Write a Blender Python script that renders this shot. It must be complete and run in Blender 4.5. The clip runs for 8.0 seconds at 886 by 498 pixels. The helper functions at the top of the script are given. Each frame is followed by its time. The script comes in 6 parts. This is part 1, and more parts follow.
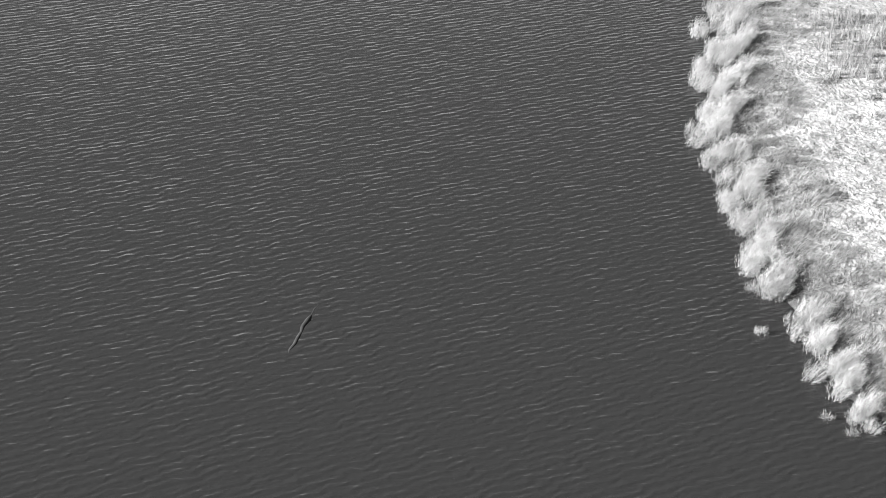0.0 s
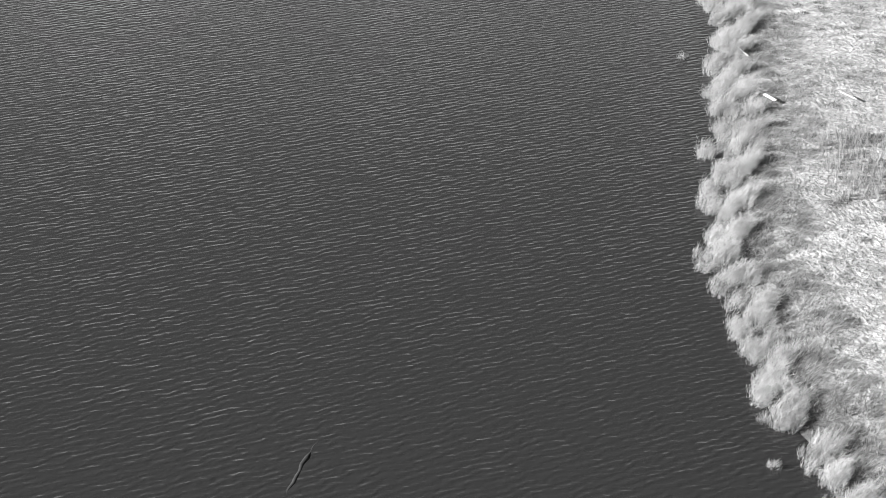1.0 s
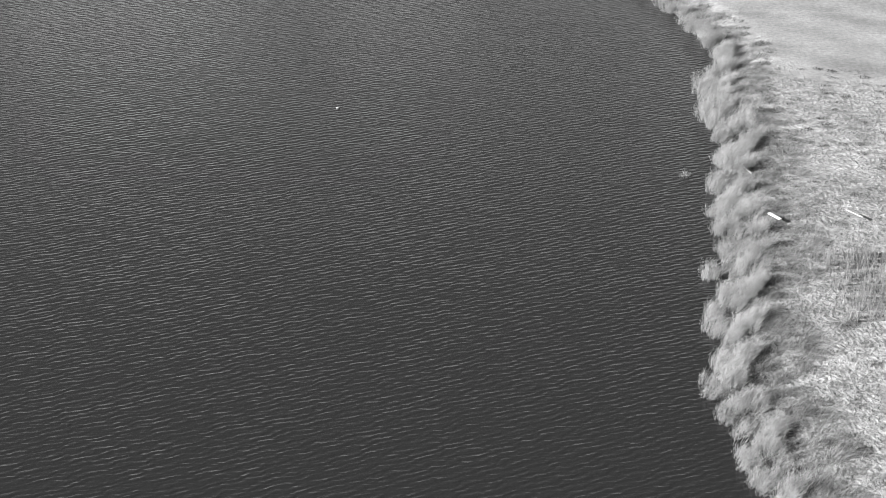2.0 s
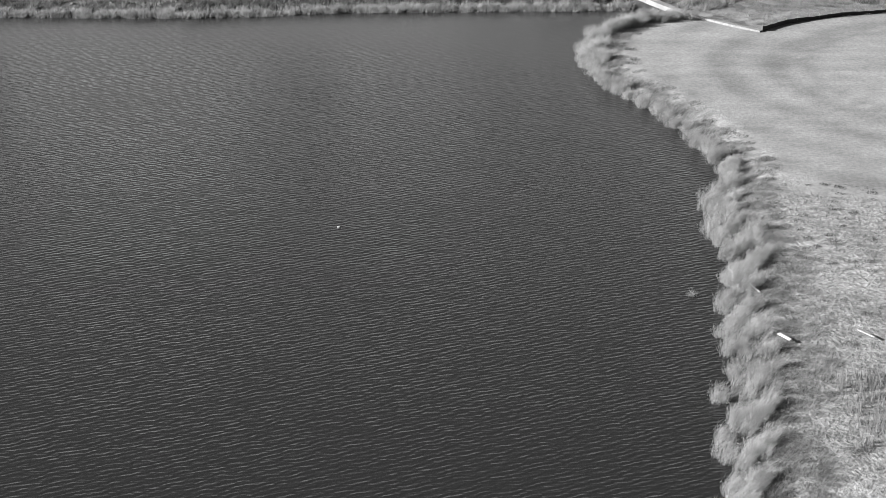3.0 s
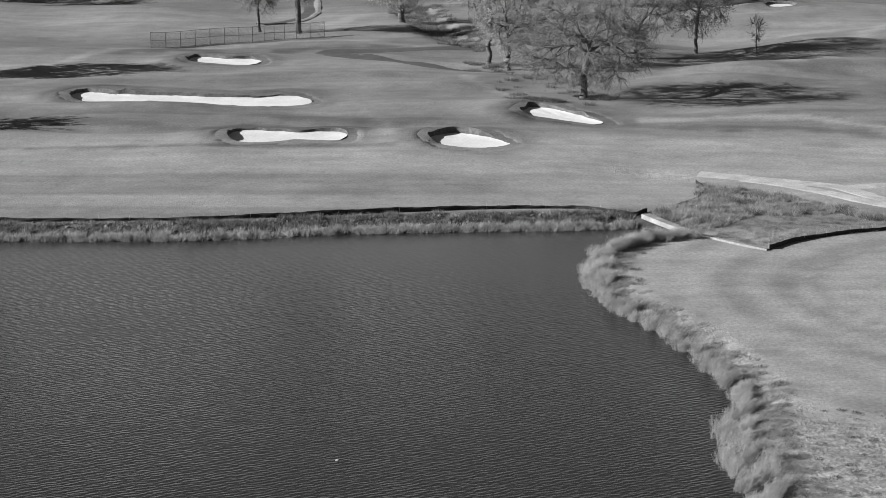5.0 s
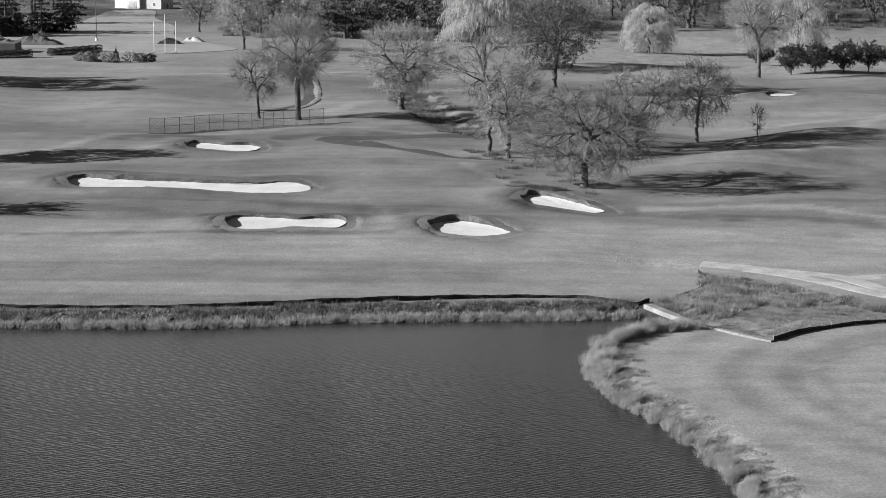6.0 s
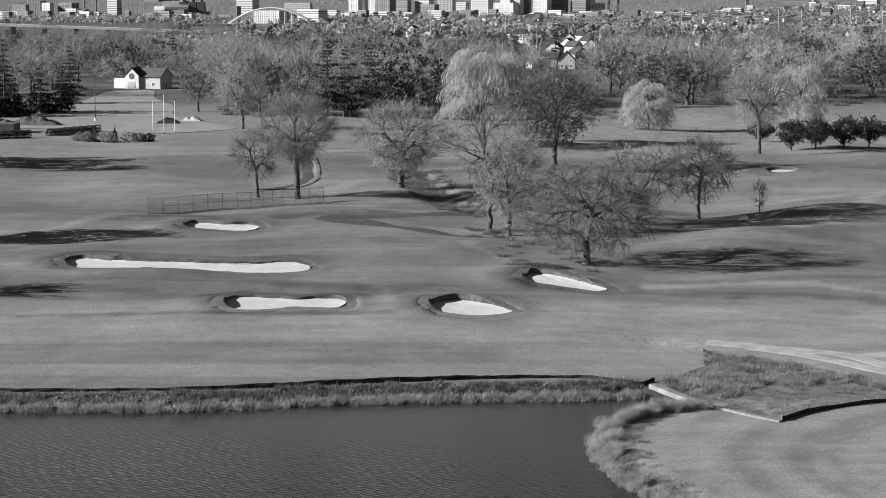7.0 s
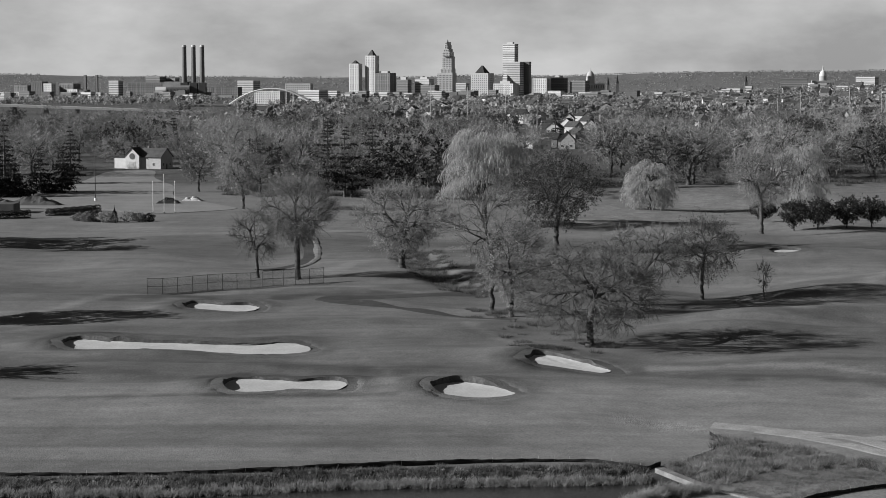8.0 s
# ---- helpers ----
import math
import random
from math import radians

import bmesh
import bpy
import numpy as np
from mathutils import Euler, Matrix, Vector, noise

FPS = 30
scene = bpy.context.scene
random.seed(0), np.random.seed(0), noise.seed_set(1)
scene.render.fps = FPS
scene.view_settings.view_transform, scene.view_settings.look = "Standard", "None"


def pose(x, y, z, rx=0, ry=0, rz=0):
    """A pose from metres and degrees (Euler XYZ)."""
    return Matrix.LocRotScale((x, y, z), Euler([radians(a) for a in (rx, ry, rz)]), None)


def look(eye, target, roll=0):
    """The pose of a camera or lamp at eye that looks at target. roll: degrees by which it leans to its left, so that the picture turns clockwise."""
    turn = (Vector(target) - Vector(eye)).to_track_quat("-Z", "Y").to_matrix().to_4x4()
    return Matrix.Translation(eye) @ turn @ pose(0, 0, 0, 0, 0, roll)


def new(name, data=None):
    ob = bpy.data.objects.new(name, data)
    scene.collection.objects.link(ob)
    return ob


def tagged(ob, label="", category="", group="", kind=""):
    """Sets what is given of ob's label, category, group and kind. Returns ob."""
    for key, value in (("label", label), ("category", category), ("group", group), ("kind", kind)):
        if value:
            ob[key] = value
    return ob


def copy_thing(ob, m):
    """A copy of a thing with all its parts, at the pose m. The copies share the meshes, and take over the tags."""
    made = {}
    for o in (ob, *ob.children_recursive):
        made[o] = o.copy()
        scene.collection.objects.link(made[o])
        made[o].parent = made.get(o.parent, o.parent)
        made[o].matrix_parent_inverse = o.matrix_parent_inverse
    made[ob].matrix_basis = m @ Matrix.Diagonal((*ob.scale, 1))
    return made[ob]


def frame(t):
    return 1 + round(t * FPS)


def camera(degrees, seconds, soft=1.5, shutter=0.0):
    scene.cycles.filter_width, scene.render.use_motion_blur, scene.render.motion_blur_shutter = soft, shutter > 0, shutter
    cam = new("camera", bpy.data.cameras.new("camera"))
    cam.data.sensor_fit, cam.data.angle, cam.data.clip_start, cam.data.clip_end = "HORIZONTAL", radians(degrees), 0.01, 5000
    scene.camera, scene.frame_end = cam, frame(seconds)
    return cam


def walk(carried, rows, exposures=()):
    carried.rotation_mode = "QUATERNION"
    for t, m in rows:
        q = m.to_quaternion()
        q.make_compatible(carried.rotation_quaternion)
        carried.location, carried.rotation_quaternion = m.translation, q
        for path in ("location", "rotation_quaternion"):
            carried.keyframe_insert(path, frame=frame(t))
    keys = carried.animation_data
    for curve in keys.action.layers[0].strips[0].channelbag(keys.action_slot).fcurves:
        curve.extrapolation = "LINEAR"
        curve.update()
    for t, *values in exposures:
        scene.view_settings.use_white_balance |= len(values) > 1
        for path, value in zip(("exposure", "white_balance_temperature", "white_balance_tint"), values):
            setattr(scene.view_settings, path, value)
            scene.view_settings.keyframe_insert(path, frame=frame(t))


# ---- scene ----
cam = camera(27.0, 8.0, soft=0.75)
PATH = [
    (0, (-0.324, -13.477, 41.628), (-0.304, -11.735, 40.645), 2.2),
    (0.5, (-0.121, -12.399, 41.61), (-0.11, -10.629, 40.68), 1.7),
    (1, (0.085, -11.28, 41.599), (0.089, -9.483, 40.72), 1.4),
    (1.5, (0.252, -10.112, 41.595), (0.251, -8.29, 40.769), 1.1),
    (2.8, (0.385, -7.132, 41.516), (0.378, -5.253, 40.83), 0.6),
    (3, (0.395, -6.688, 41.51), (0.386, -4.801, 40.847), 0.5),
    (3.5, (0.399, -5.591, 41.501), (0.389, -3.686, 40.892), 0.2),
    (4, (0.353, -4.407, 41.484), (0.343, -2.485, 40.929), 0.2),
    (4.5, (0.324, -3.163, 41.426), (0.313, -1.227, 40.927), 0.1),
    (5, (0.255, -1.912, 41.328), (0.244, 0.038, 40.885), 0.0),
    (6.3, (-0.002, 1.416, 40.959), (-0.011, 3.389, 40.631), 0.4),
    (6.5, (-0.044, 1.935, 40.936), (-0.054, 3.91, 40.623), 0.0),
    (7, (-0.15, 3.237, 40.842), (-0.159, 5.219, 40.574), 0.0),
    (7.5, (-0.299, 4.474, 40.757), (-0.308, 6.462, 40.534), 0.0),
    (8, (-0.426, 5.705, 40.696), (-0.435, 7.696, 40.514), -0.0),
]
EXPOSURES = [(0, 2.87), (1.0, 2.57), (1.7, 2.33), (3.0, 1.96), (3.5, 1.84), (4.5, 1.6), (5.2, 1.52), (6.5, 1.42), (7.0, 1.3), (7.5, 1.03), (8, 0.62)]
walk(cam, [(t, look(eye, target, roll)) for t, eye, target, roll in PATH], EXPOSURES)

# ---- light: low sun from the west side, clear sky with a bank of soft cloud over the horizon ----
SUN_ELEVATION, SUN_AZIMUTH = radians(21), radians(262)
to_sun = Vector((math.sin(SUN_AZIMUTH) * math.cos(SUN_ELEVATION), math.cos(SUN_AZIMUTH) * math.cos(SUN_ELEVATION), math.sin(SUN_ELEVATION)))
sun_data = bpy.data.lights.new("sun", "SUN")
sun_data.energy, sun_data.angle, sun_data.color = 5.0, radians(0.53), (1.0, 1.0, 1.0)
sun = new("sun", sun_data)
sun.matrix_world = look(to_sun * 300, (0, 0, 0))

world = bpy.data.worlds.new("sky")
scene.world = world
world.use_nodes = True
wn, wl = world.node_tree.nodes, world.node_tree.links
wn.clear()
w_out, w_back = wn.new("ShaderNodeOutputWorld"), wn.new("ShaderNodeBackground")
w_sky = wn.new("ShaderNodeTexSky")
w_sky.sky_type, w_sky.sun_disc = "NISHITA", False
w_sky.sun_elevation, w_sky.sun_rotation = SUN_ELEVATION, SUN_AZIMUTH
w_grey = wn.new("ShaderNodeRGBToBW")          # the film is black and white
w_coord, w_split = wn.new("ShaderNodeTexCoord"), wn.new("ShaderNodeSeparateXYZ")
w_map, w_noise, w_ramp = wn.new("ShaderNodeMapping"), wn.new("ShaderNodeTexNoise"), wn.new("ShaderNodeValToRGB")
w_map.inputs["Scale"].default_value = (8, 8, 19)
w_noise.inputs["Scale"].default_value, w_noise.inputs["Detail"].default_value = 1.0, 7
w_noise.inputs["Roughness"].default_value = 0.55
w_ramp.color_ramp.elements[0].position, w_ramp.color_ramp.elements[1].position = 0.34, 0.64
w_ramp.color_ramp.elements[0].color = (0.5, 0.5, 0.5, 1)
w_low = wn.new("ShaderNodeMapRange")           # cloud thins towards the zenith
for key, value in (("From Min", 0.07), ("From Max", 0.34), ("To Min", 1.0), ("To Max", 0.0)):
    w_low.inputs[key].default_value = value
w_amount, w_mix = wn.new("ShaderNodeMath"), wn.new("ShaderNodeMix")
w_amount.operation = "MULTIPLY"
w_mix.data_type = "RGBA"
SKY_STRENGTH, CLOUD = 0.0236, 16.3
w_mix.inputs[7].default_value = (CLOUD, CLOUD, CLOUD, 1)
wl.new(w_sky.outputs[0], w_grey.inputs[0])
wl.new(w_coord.outputs["Generated"], w_split.inputs[0])
wl.new(w_coord.outputs["Generated"], w_map.inputs[0])
wl.new(w_map.outputs[0], w_noise.inputs[0])
wl.new(w_noise.outputs[0], w_ramp.inputs[0])
wl.new(w_split.outputs["Z"], w_low.inputs[0])
wl.new(w_ramp.outputs[0], w_amount.inputs[0])
wl.new(w_low.outputs[0], w_amount.inputs[1])
wl.new(w_amount.outputs[0], w_mix.inputs[0])
w_deep = wn.new("ShaderNodeMath")              # a deep clear blue, seen in black and white
w_deep.operation = "MULTIPLY"
w_deep.inputs[1].default_value = 0.66
wl.new(w_grey.outputs[0], w_deep.inputs[0])
wl.new(w_deep.outputs[0], w_mix.inputs[6])
wl.new(w_mix.outputs[2], w_back.inputs[0])
w_back.inputs[1].default_value = SKY_STRENGTH
wl.new(w_back.outputs[0], w_out.inputs[0])


# ---- materials: neutral greys, as the film is black and white ----
def surface(name, base, vary=0.25, fine=6.0, coarse=0.4, rough=0.85, bump=0.0, bump_scale=8.0, island=0.0, metal=0.0, each=0.0, thin=0.0):
    """Grain at two scales, and a shift for each loose piece (island) or each object (each)."""
    m = bpy.data.materials.new(name)
    m.use_nodes = True
    n, l = m.node_tree.nodes, m.node_tree.links
    b = n["Principled BSDF"]
    b.inputs["Roughness"].default_value, b.inputs["Metallic"].default_value = rough, metal
    b.inputs["Specular IOR Level"].default_value = 0.25
    tc = n.new("ShaderNodeTexCoord")
    values = []
    for scale, share in ((fine, 0.5), (coarse, 0.5)):
        t = n.new("ShaderNodeTexNoise")
        t.inputs["Scale"].default_value, t.inputs["Detail"].default_value = scale, 4
        l.new(tc.outputs["Object"], t.inputs[0])
        r = n.new("ShaderNodeMapRange")
        for key, v in (("From Min", 0.3), ("From Max", 0.7), ("To Min", 1 - vary * share * 2), ("To Max", 1 + vary * share * 2)):
            r.inputs[key].default_value = v
        l.new(t.outputs[0], r.inputs[0])
        values.append(r.outputs[0])
    if island:
        g = n.new("ShaderNodeNewGeometry")
        r = n.new("ShaderNodeMapRange")
        r.inputs["To Min"].default_value, r.inputs["To Max"].default_value = 1 - island, 1 + island
        l.new(g.outputs["Random Per Island"], r.inputs[0])
        values.append(r.outputs[0])
    if each:
        g = n.new("ShaderNodeObjectInfo")
        r = n.new("ShaderNodeMapRange")
        r.inputs["To Min"].default_value, r.inputs["To Max"].default_value = 1 - each, 1 + each
        l.new(g.outputs["Random"], r.inputs[0])
        values.append(r.outputs[0])
    out = values[0]
    for v in values[1:]:
        k = n.new("ShaderNodeMath")
        k.operation = "MULTIPLY"
        l.new(out, k.inputs[0]), l.new(v, k.inputs[1])
        out = k.outputs[0]
    k = n.new("ShaderNodeMath")
    k.operation = "MULTIPLY"
    l.new(out, k.inputs[0])
    k.inputs[1].default_value = base
    l.new(k.outputs[0], b.inputs["Base Color"])
    if thin:                              # leaves and stalks let some light through
        tr, mx = n.new("ShaderNodeBsdfTranslucent"), n.new("ShaderNodeMixShader")
        l.new(k.outputs[0], tr.inputs[0])
        mx.inputs[0].default_value = thin
        l.new(b.outputs[0], mx.inputs[1]), l.new(tr.outputs[0], mx.inputs[2])
        l.new(mx.outputs[0], n["Material Output"].inputs[0])
    if bump:
        t, bp = n.new("ShaderNodeTexNoise"), n.new("ShaderNodeBump")
        t.inputs["Scale"].default_value, t.inputs["Detail"].default_value = bump_scale, 6
        bp.inputs["Distance"].default_value, bp.inputs["Strength"].default_value = bump, 1.0
        l.new(tc.outputs["Object"], t.inputs[0]), l.new(t.outputs[0], bp.inputs["Height"])
        l.new(bp.outputs[0], b.inputs["Normal"])
    return m


def grass_surface(name):
    """Mown and rough grass in one sheet: 'tone' holds the mowing pattern and painted shade, 'rough' how long the grass
    stands.
    """
    m = bpy.data.materials.new(name)
    m.use_nodes = True
    n, l = m.node_tree.nodes, m.node_tree.links
    b = n["Principled BSDF"]
    b.inputs["Roughness"].default_value, b.inputs["Specular IOR Level"].default_value = 0.9, 0.15
    tc = n.new("ShaderNodeTexCoord")
    tone, rough = n.new("ShaderNodeAttribute"), n.new("ShaderNodeAttribute")
    tone.attribute_name, rough.attribute_name = "tone", "rough"

    def grain(scale, low, high, detail=5, stretch=None):
        t, r = n.new("ShaderNodeTexNoise"), n.new("ShaderNodeMapRange")
        t.inputs["Scale"].default_value, t.inputs["Detail"].default_value = scale, detail
        r.inputs["From Min"].default_value, r.inputs["From Max"].default_value = 0.28, 0.72
        r.inputs["To Min"].default_value, r.inputs["To Max"].default_value = low, high
        if stretch:
            mp = n.new("ShaderNodeMapping")
            mp.inputs["Scale"].default_value = stretch
            l.new(tc.outputs["Object"], mp.inputs[0]), l.new(mp.outputs[0], t.inputs[0])
        else:
            l.new(tc.outputs["Object"], t.inputs[0])
        l.new(t.outputs[0], r.inputs[0])
        return r.outputs[0], t.outputs[0]

    def op(kind, a, c):
        k = n.new("ShaderNodeMath")
        k.operation = kind
        for i, v in enumerate((a, c)):
            if isinstance(v, float):
                k.inputs[i].default_value = v
            else:
                l.new(v, k.inputs[i])
        return k.outputs[0]

    mown = op("MULTIPLY", op("MULTIPLY", grain(0.06, 0.86, 1.14, 6, (1, 2.2, 1))[0], grain(0.5, 0.90, 1.10, 7)[0]), grain(3.2, 0.80, 1.20, 5)[0])
    mown = op("MULTIPLY", mown, grain(1.0, 0.87, 1.13, 6, (0.05, 0.42, 1))[0])
    tuft, tuft_h = grain(4.5, 0.6, 1.4, 8)
    wild = op("MULTIPLY", op("MULTIPLY", op("MULTIPLY", tuft, grain(0.25, 0.7, 1.25)[0]), grain(1.3, 0.72, 1.28, 6)[0]), 1.15)
    mix = n.new("ShaderNodeMix")
    l.new(rough.outputs["Fac"], mix.inputs[0]), l.new(mown, mix.inputs[2]), l.new(wild, mix.inputs[3])
    value = op("MULTIPLY", op("MULTIPLY", mix.outputs[0], tone.outputs["Fac"]), 0.129)
    l.new(value, b.inputs["Base Color"])
    bp = n.new("ShaderNodeBump")
    bp.inputs["Strength"].default_value = 1.0
    l.new(tuft_h, bp.inputs["Height"])
    l.new(op("ADD", op("MULTIPLY", rough.outputs["Fac"], 0.13), 0.03), bp.inputs["Distance"])
    l.new(bp.outputs[0], b.inputs["Normal"])
    return m


def water_surface(name):
    m = bpy.data.materials.new(name)
    m.use_nodes = True
    n, l = m.node_tree.nodes, m.node_tree.links
    b = n["Principled BSDF"]
    b.inputs["Base Color"].default_value = (0.0135, 0.0135, 0.0135, 1)
    b.inputs["Roughness"].default_value, b.inputs["IOR"].default_value = 0.17, 1.333
    tc = n.new("ShaderNodeTexCoord")

    def noise_of(scale, detail, stretch, turn, distort=0.0):
        t, mp = n.new("ShaderNodeTexNoise"), n.new("ShaderNodeMapping")
        mp.inputs["Scale"].default_value, mp.inputs["Rotation"].default_value = stretch, (0, 0, radians(turn))
        t.inputs["Scale"].default_value, t.inputs["Detail"].default_value = scale, detail
        t.inputs["Distortion"].default_value = distort
        l.new(tc.outputs["Object"], mp.inputs[0]), l.new(mp.outputs[0], t.inputs[0])
        return t.outputs[0]

    def op(kind, a, c):
        k = n.new("ShaderNodeMath")
        k.operation = kind
        for i, v in enumerate((a, c)):
            if isinstance(v, float):
                k.inputs[i].default_value = v
            else:
                l.new(v, k.inputs[i])
        return k.outputs[0]

    def crests(turn, period, distortion, bend):
        """Short-crested ripples: bands bent and broken by noise, steeper on the lee side."""
        w, mp = n.new("ShaderNodeTexWave"), n.new("ShaderNodeMapping")
        w.wave_type, w.bands_direction, w.wave_profile = "BANDS", "Y", "SAW"
        mp.inputs["Rotation"].default_value = (0, 0, radians(turn))
        scale = 0.314 / period
        for key, v in (("Scale", scale), ("Distortion", distortion), ("Detail", 2.0), ("Detail Scale", bend / scale), ("Detail Roughness", 0.5)):
            w.inputs[key].default_value = v
        l.new(tc.outputs["Object"], mp.inputs[0]), l.new(mp.outputs[0], w.inputs[0])
        rp = n.new("ShaderNodeValToRGB")      # long windward slope, short lee slope
        rp.color_ramp.interpolation = "EASE"
        rp.color_ramp.elements[0].position, rp.color_ramp.elements[1].position = 0.0, 0.54
        last = rp.color_ramp.elements.new(1.0)
        last.color = (0, 0, 0, 1)
        l.new(w.outputs["Fac"], rp.inputs[0])
        return rp.outputs[0]

    def ridges(scale, stretch, turn):
        """Sharp wandering crests along the level lines of a stretched noise."""
        raw = op("ABSOLUTE", op("SUBTRACT", noise_of(scale, 2.0, stretch, turn, 0.3), 0.5), 0.0)
        return op("POWER", op("MAXIMUM", op("SUBTRACT", 1.0, op("MULTIPLY", raw, 5.0)), 0.0), 1.1)

    patch = n.new("ShaderNodeMapRange")
    patch.inputs["From Min"].default_value, patch.inputs["From Max"].default_value = 0.35, 0.65
    l.new(noise_of(0.5, 3.0, (0.6, 1.3, 1), -24, 0.4), patch.inputs[0])
    ripples = op("MULTIPLY", crests(-31, 0.5, 5.5, 0.85), op("ADD", op("MULTIPLY", patch.outputs[0], 0.45), 0.5))
    cross = crests(-19, 0.36, 6.0, 1.1)
    ridge = ridges(1.0, (0.6, 1.6, 1), -33)
    small = noise_of(1.0, 3.0, (3.2, 7.0, 1), -20)
    height = op("ADD", op("ADD", op("MULTIPLY", ripples, 0.36), op("MULTIPLY", cross, 0.14)), op("ADD", op("MULTIPLY", ridge, 0.2), op("MULTIPLY", small, 0.24)))
    calm = n.new("ShaderNodeAttribute")
    calm.attribute_name = "wind"
    gust = n.new("ShaderNodeMapRange")
    gust.inputs["From Min"].default_value, gust.inputs["From Max"].default_value = 0.35, 0.65
    gust.inputs["To Min"].default_value, gust.inputs["To Max"].default_value = 0.88, 1.08
    l.new(noise_of(0.045, 3.0, (1, 1.6, 1), 20, 0.6), gust.inputs[0])
    bp = n.new("ShaderNodeBump")
    bp.inputs["Strength"].default_value = 1.0
    l.new(height, bp.inputs["Height"])
    l.new(op("MULTIPLY", op("MULTIPLY", calm.outputs["Fac"], gust.outputs[0]), 0.041), bp.inputs["Distance"])
    l.new(bp.outputs[0], b.inputs["Normal"])
    return m


GRASS, WATER = grass_surface("grass"), water_surface("pond_water")
SAND = surface("bunker_sand", 0.42, 0.10, 3.0, 0.3, 0.95, 0.03, 4.0)
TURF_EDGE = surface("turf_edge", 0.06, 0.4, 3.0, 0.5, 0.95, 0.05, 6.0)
REED = surface("dry_reed", 0.25, 0.25, 1.5, 0.3, 0.8, island=0.16, thin=0.4)
WILD = surface("rough_grass_blades", 0.185, 0.3, 1.5, 0.2, 0.85, island=0.22, thin=0.4)
SCRUB = surface("brown_scrub", 0.12, 0.3, 2.0, 0.3, 0.9, island=0.5, thin=0.35)
DARK_SCRUB = surface("dark_scrub", 0.075, 0.3, 2.0, 0.3, 0.9, island=0.5, thin=0.35)
MARSH_TWIG = surface("marsh_twigs", 0.22, 0.3, 2.0, 0.3, 0.9, island=0.4, thin=0.35)
SODDEN = surface("sodden_wood", 0.022, 0.3, 2.0, 0.3, 1.0)
SODDEN.node_tree.nodes["Principled BSDF"].inputs["Specular IOR Level"].default_value = 0.05
STONE = surface("riprap_stone", 0.09, 0.35, 4.0, 0.8, 0.9, 0.03, 9.0, island=0.45)
SILT = surface("black_silt_cloth", 0.012, 0.3, 3.0, 0.6, 0.75, 0.02, 6.0)
STAKE = surface("weathered_wood", 0.25, 0.3, 8.0, 1.5, 0.85)
CONCRETE = surface("concrete", 0.16, 0.2, 4.0, 0.5, 0.9, 0.01, 12.0)
GRAVEL = surface("sandy_gravel", 0.27, 0.2, 5.0, 0.5, 0.95, 0.02, 14.0)
TRACK = surface("worn_earth_track", 0.18, 0.2, 5.0, 0.5, 0.95, 0.02, 14.0)
ASPHALT = surface("asphalt", 0.045, 0.2, 5.0, 0.4, 0.9, 0.01, 20.0)
PAVING = surface("worn_parking_asphalt", 0.19, 0.15, 2.0, 0.12, 0.9)
BARK = surface("bark", 0.065, 0.4, 5.0, 1.2, 0.95, 0.05, 7.0)
TWIG = surface("twigs", 0.14, 0.2, 1.0, 0.3, 0.9, island=0.3, each=0.45, thin=0.12)
TWIG_WOOD = surface("twigs_of_the_woods", 0.2, 0.2, 1.0, 0.3, 0.9, island=0.25, each=0.5, thin=0.12)
TWIG_PALE = surface("pale_twigs", 0.23, 0.2, 1.0, 0.3, 0.9, island=0.35, thin=0.15)
LEAF_DRY = surface("dry_leaves", 0.17, 0.2, 1.0, 0.3, 0.8, island=0.25, each=0.5, thin=0.3)
LEAF_DARK = surface("dark_leaves", 0.05, 0.25, 1.0, 0.3, 0.75, island=0.25, each=0.4, thin=0.25)
LEAF_PALE = surface("pale_young_leaves", 0.30, 0.2, 1.0, 0.3, 0.8, island=0.35, thin=0.45)
NEEDLE = surface("conifer_needles", 0.026, 0.3, 1.0, 0.3, 0.8, island=0.5, thin=0.3)
WILLOW = surface("willow_fronds", 0.42, 0.2, 0.8, 0.25, 0.8, island=0.15, thin=0.45)
FAR_LEAF = surface("far_woods", 0.27, 0.3, 0.05, 0.01, 0.9, island=0.4, thin=0.45)
WHITE = surface("white_paint", 0.72, 0.06, 3.0, 0.4, 0.7)
GREY_METAL = surface("dull_metal", 0.05, 0.2, 6.0, 1.0, 0.6)
ROOF_DARK = surface("dark_shingle", 0.05, 0.25, 3.0, 0.4, 0.9, each=0.4)
WALL_PALE = surface("pale_render", 0.42, 0.08, 1.0, 0.1, 0.85, each=0.25)
WALL_MID = surface("light_stone", 0.36, 0.1, 0.5, 0.05, 0.85)
WALL_BRICK = surface("brick", 0.16, 0.15, 0.6, 0.06, 0.9, each=0.25)
WALL_DARK = surface("dark_cladding", 0.075, 0.15, 0.5, 0.05, 0.7)
GLAZING = surface("window_glass", 0.10, 0.1, 0.5, 0.05, 0.25)
STACK = surface("stack_shell", 0.13, 0.12, 0.3, 0.04, 0.8)


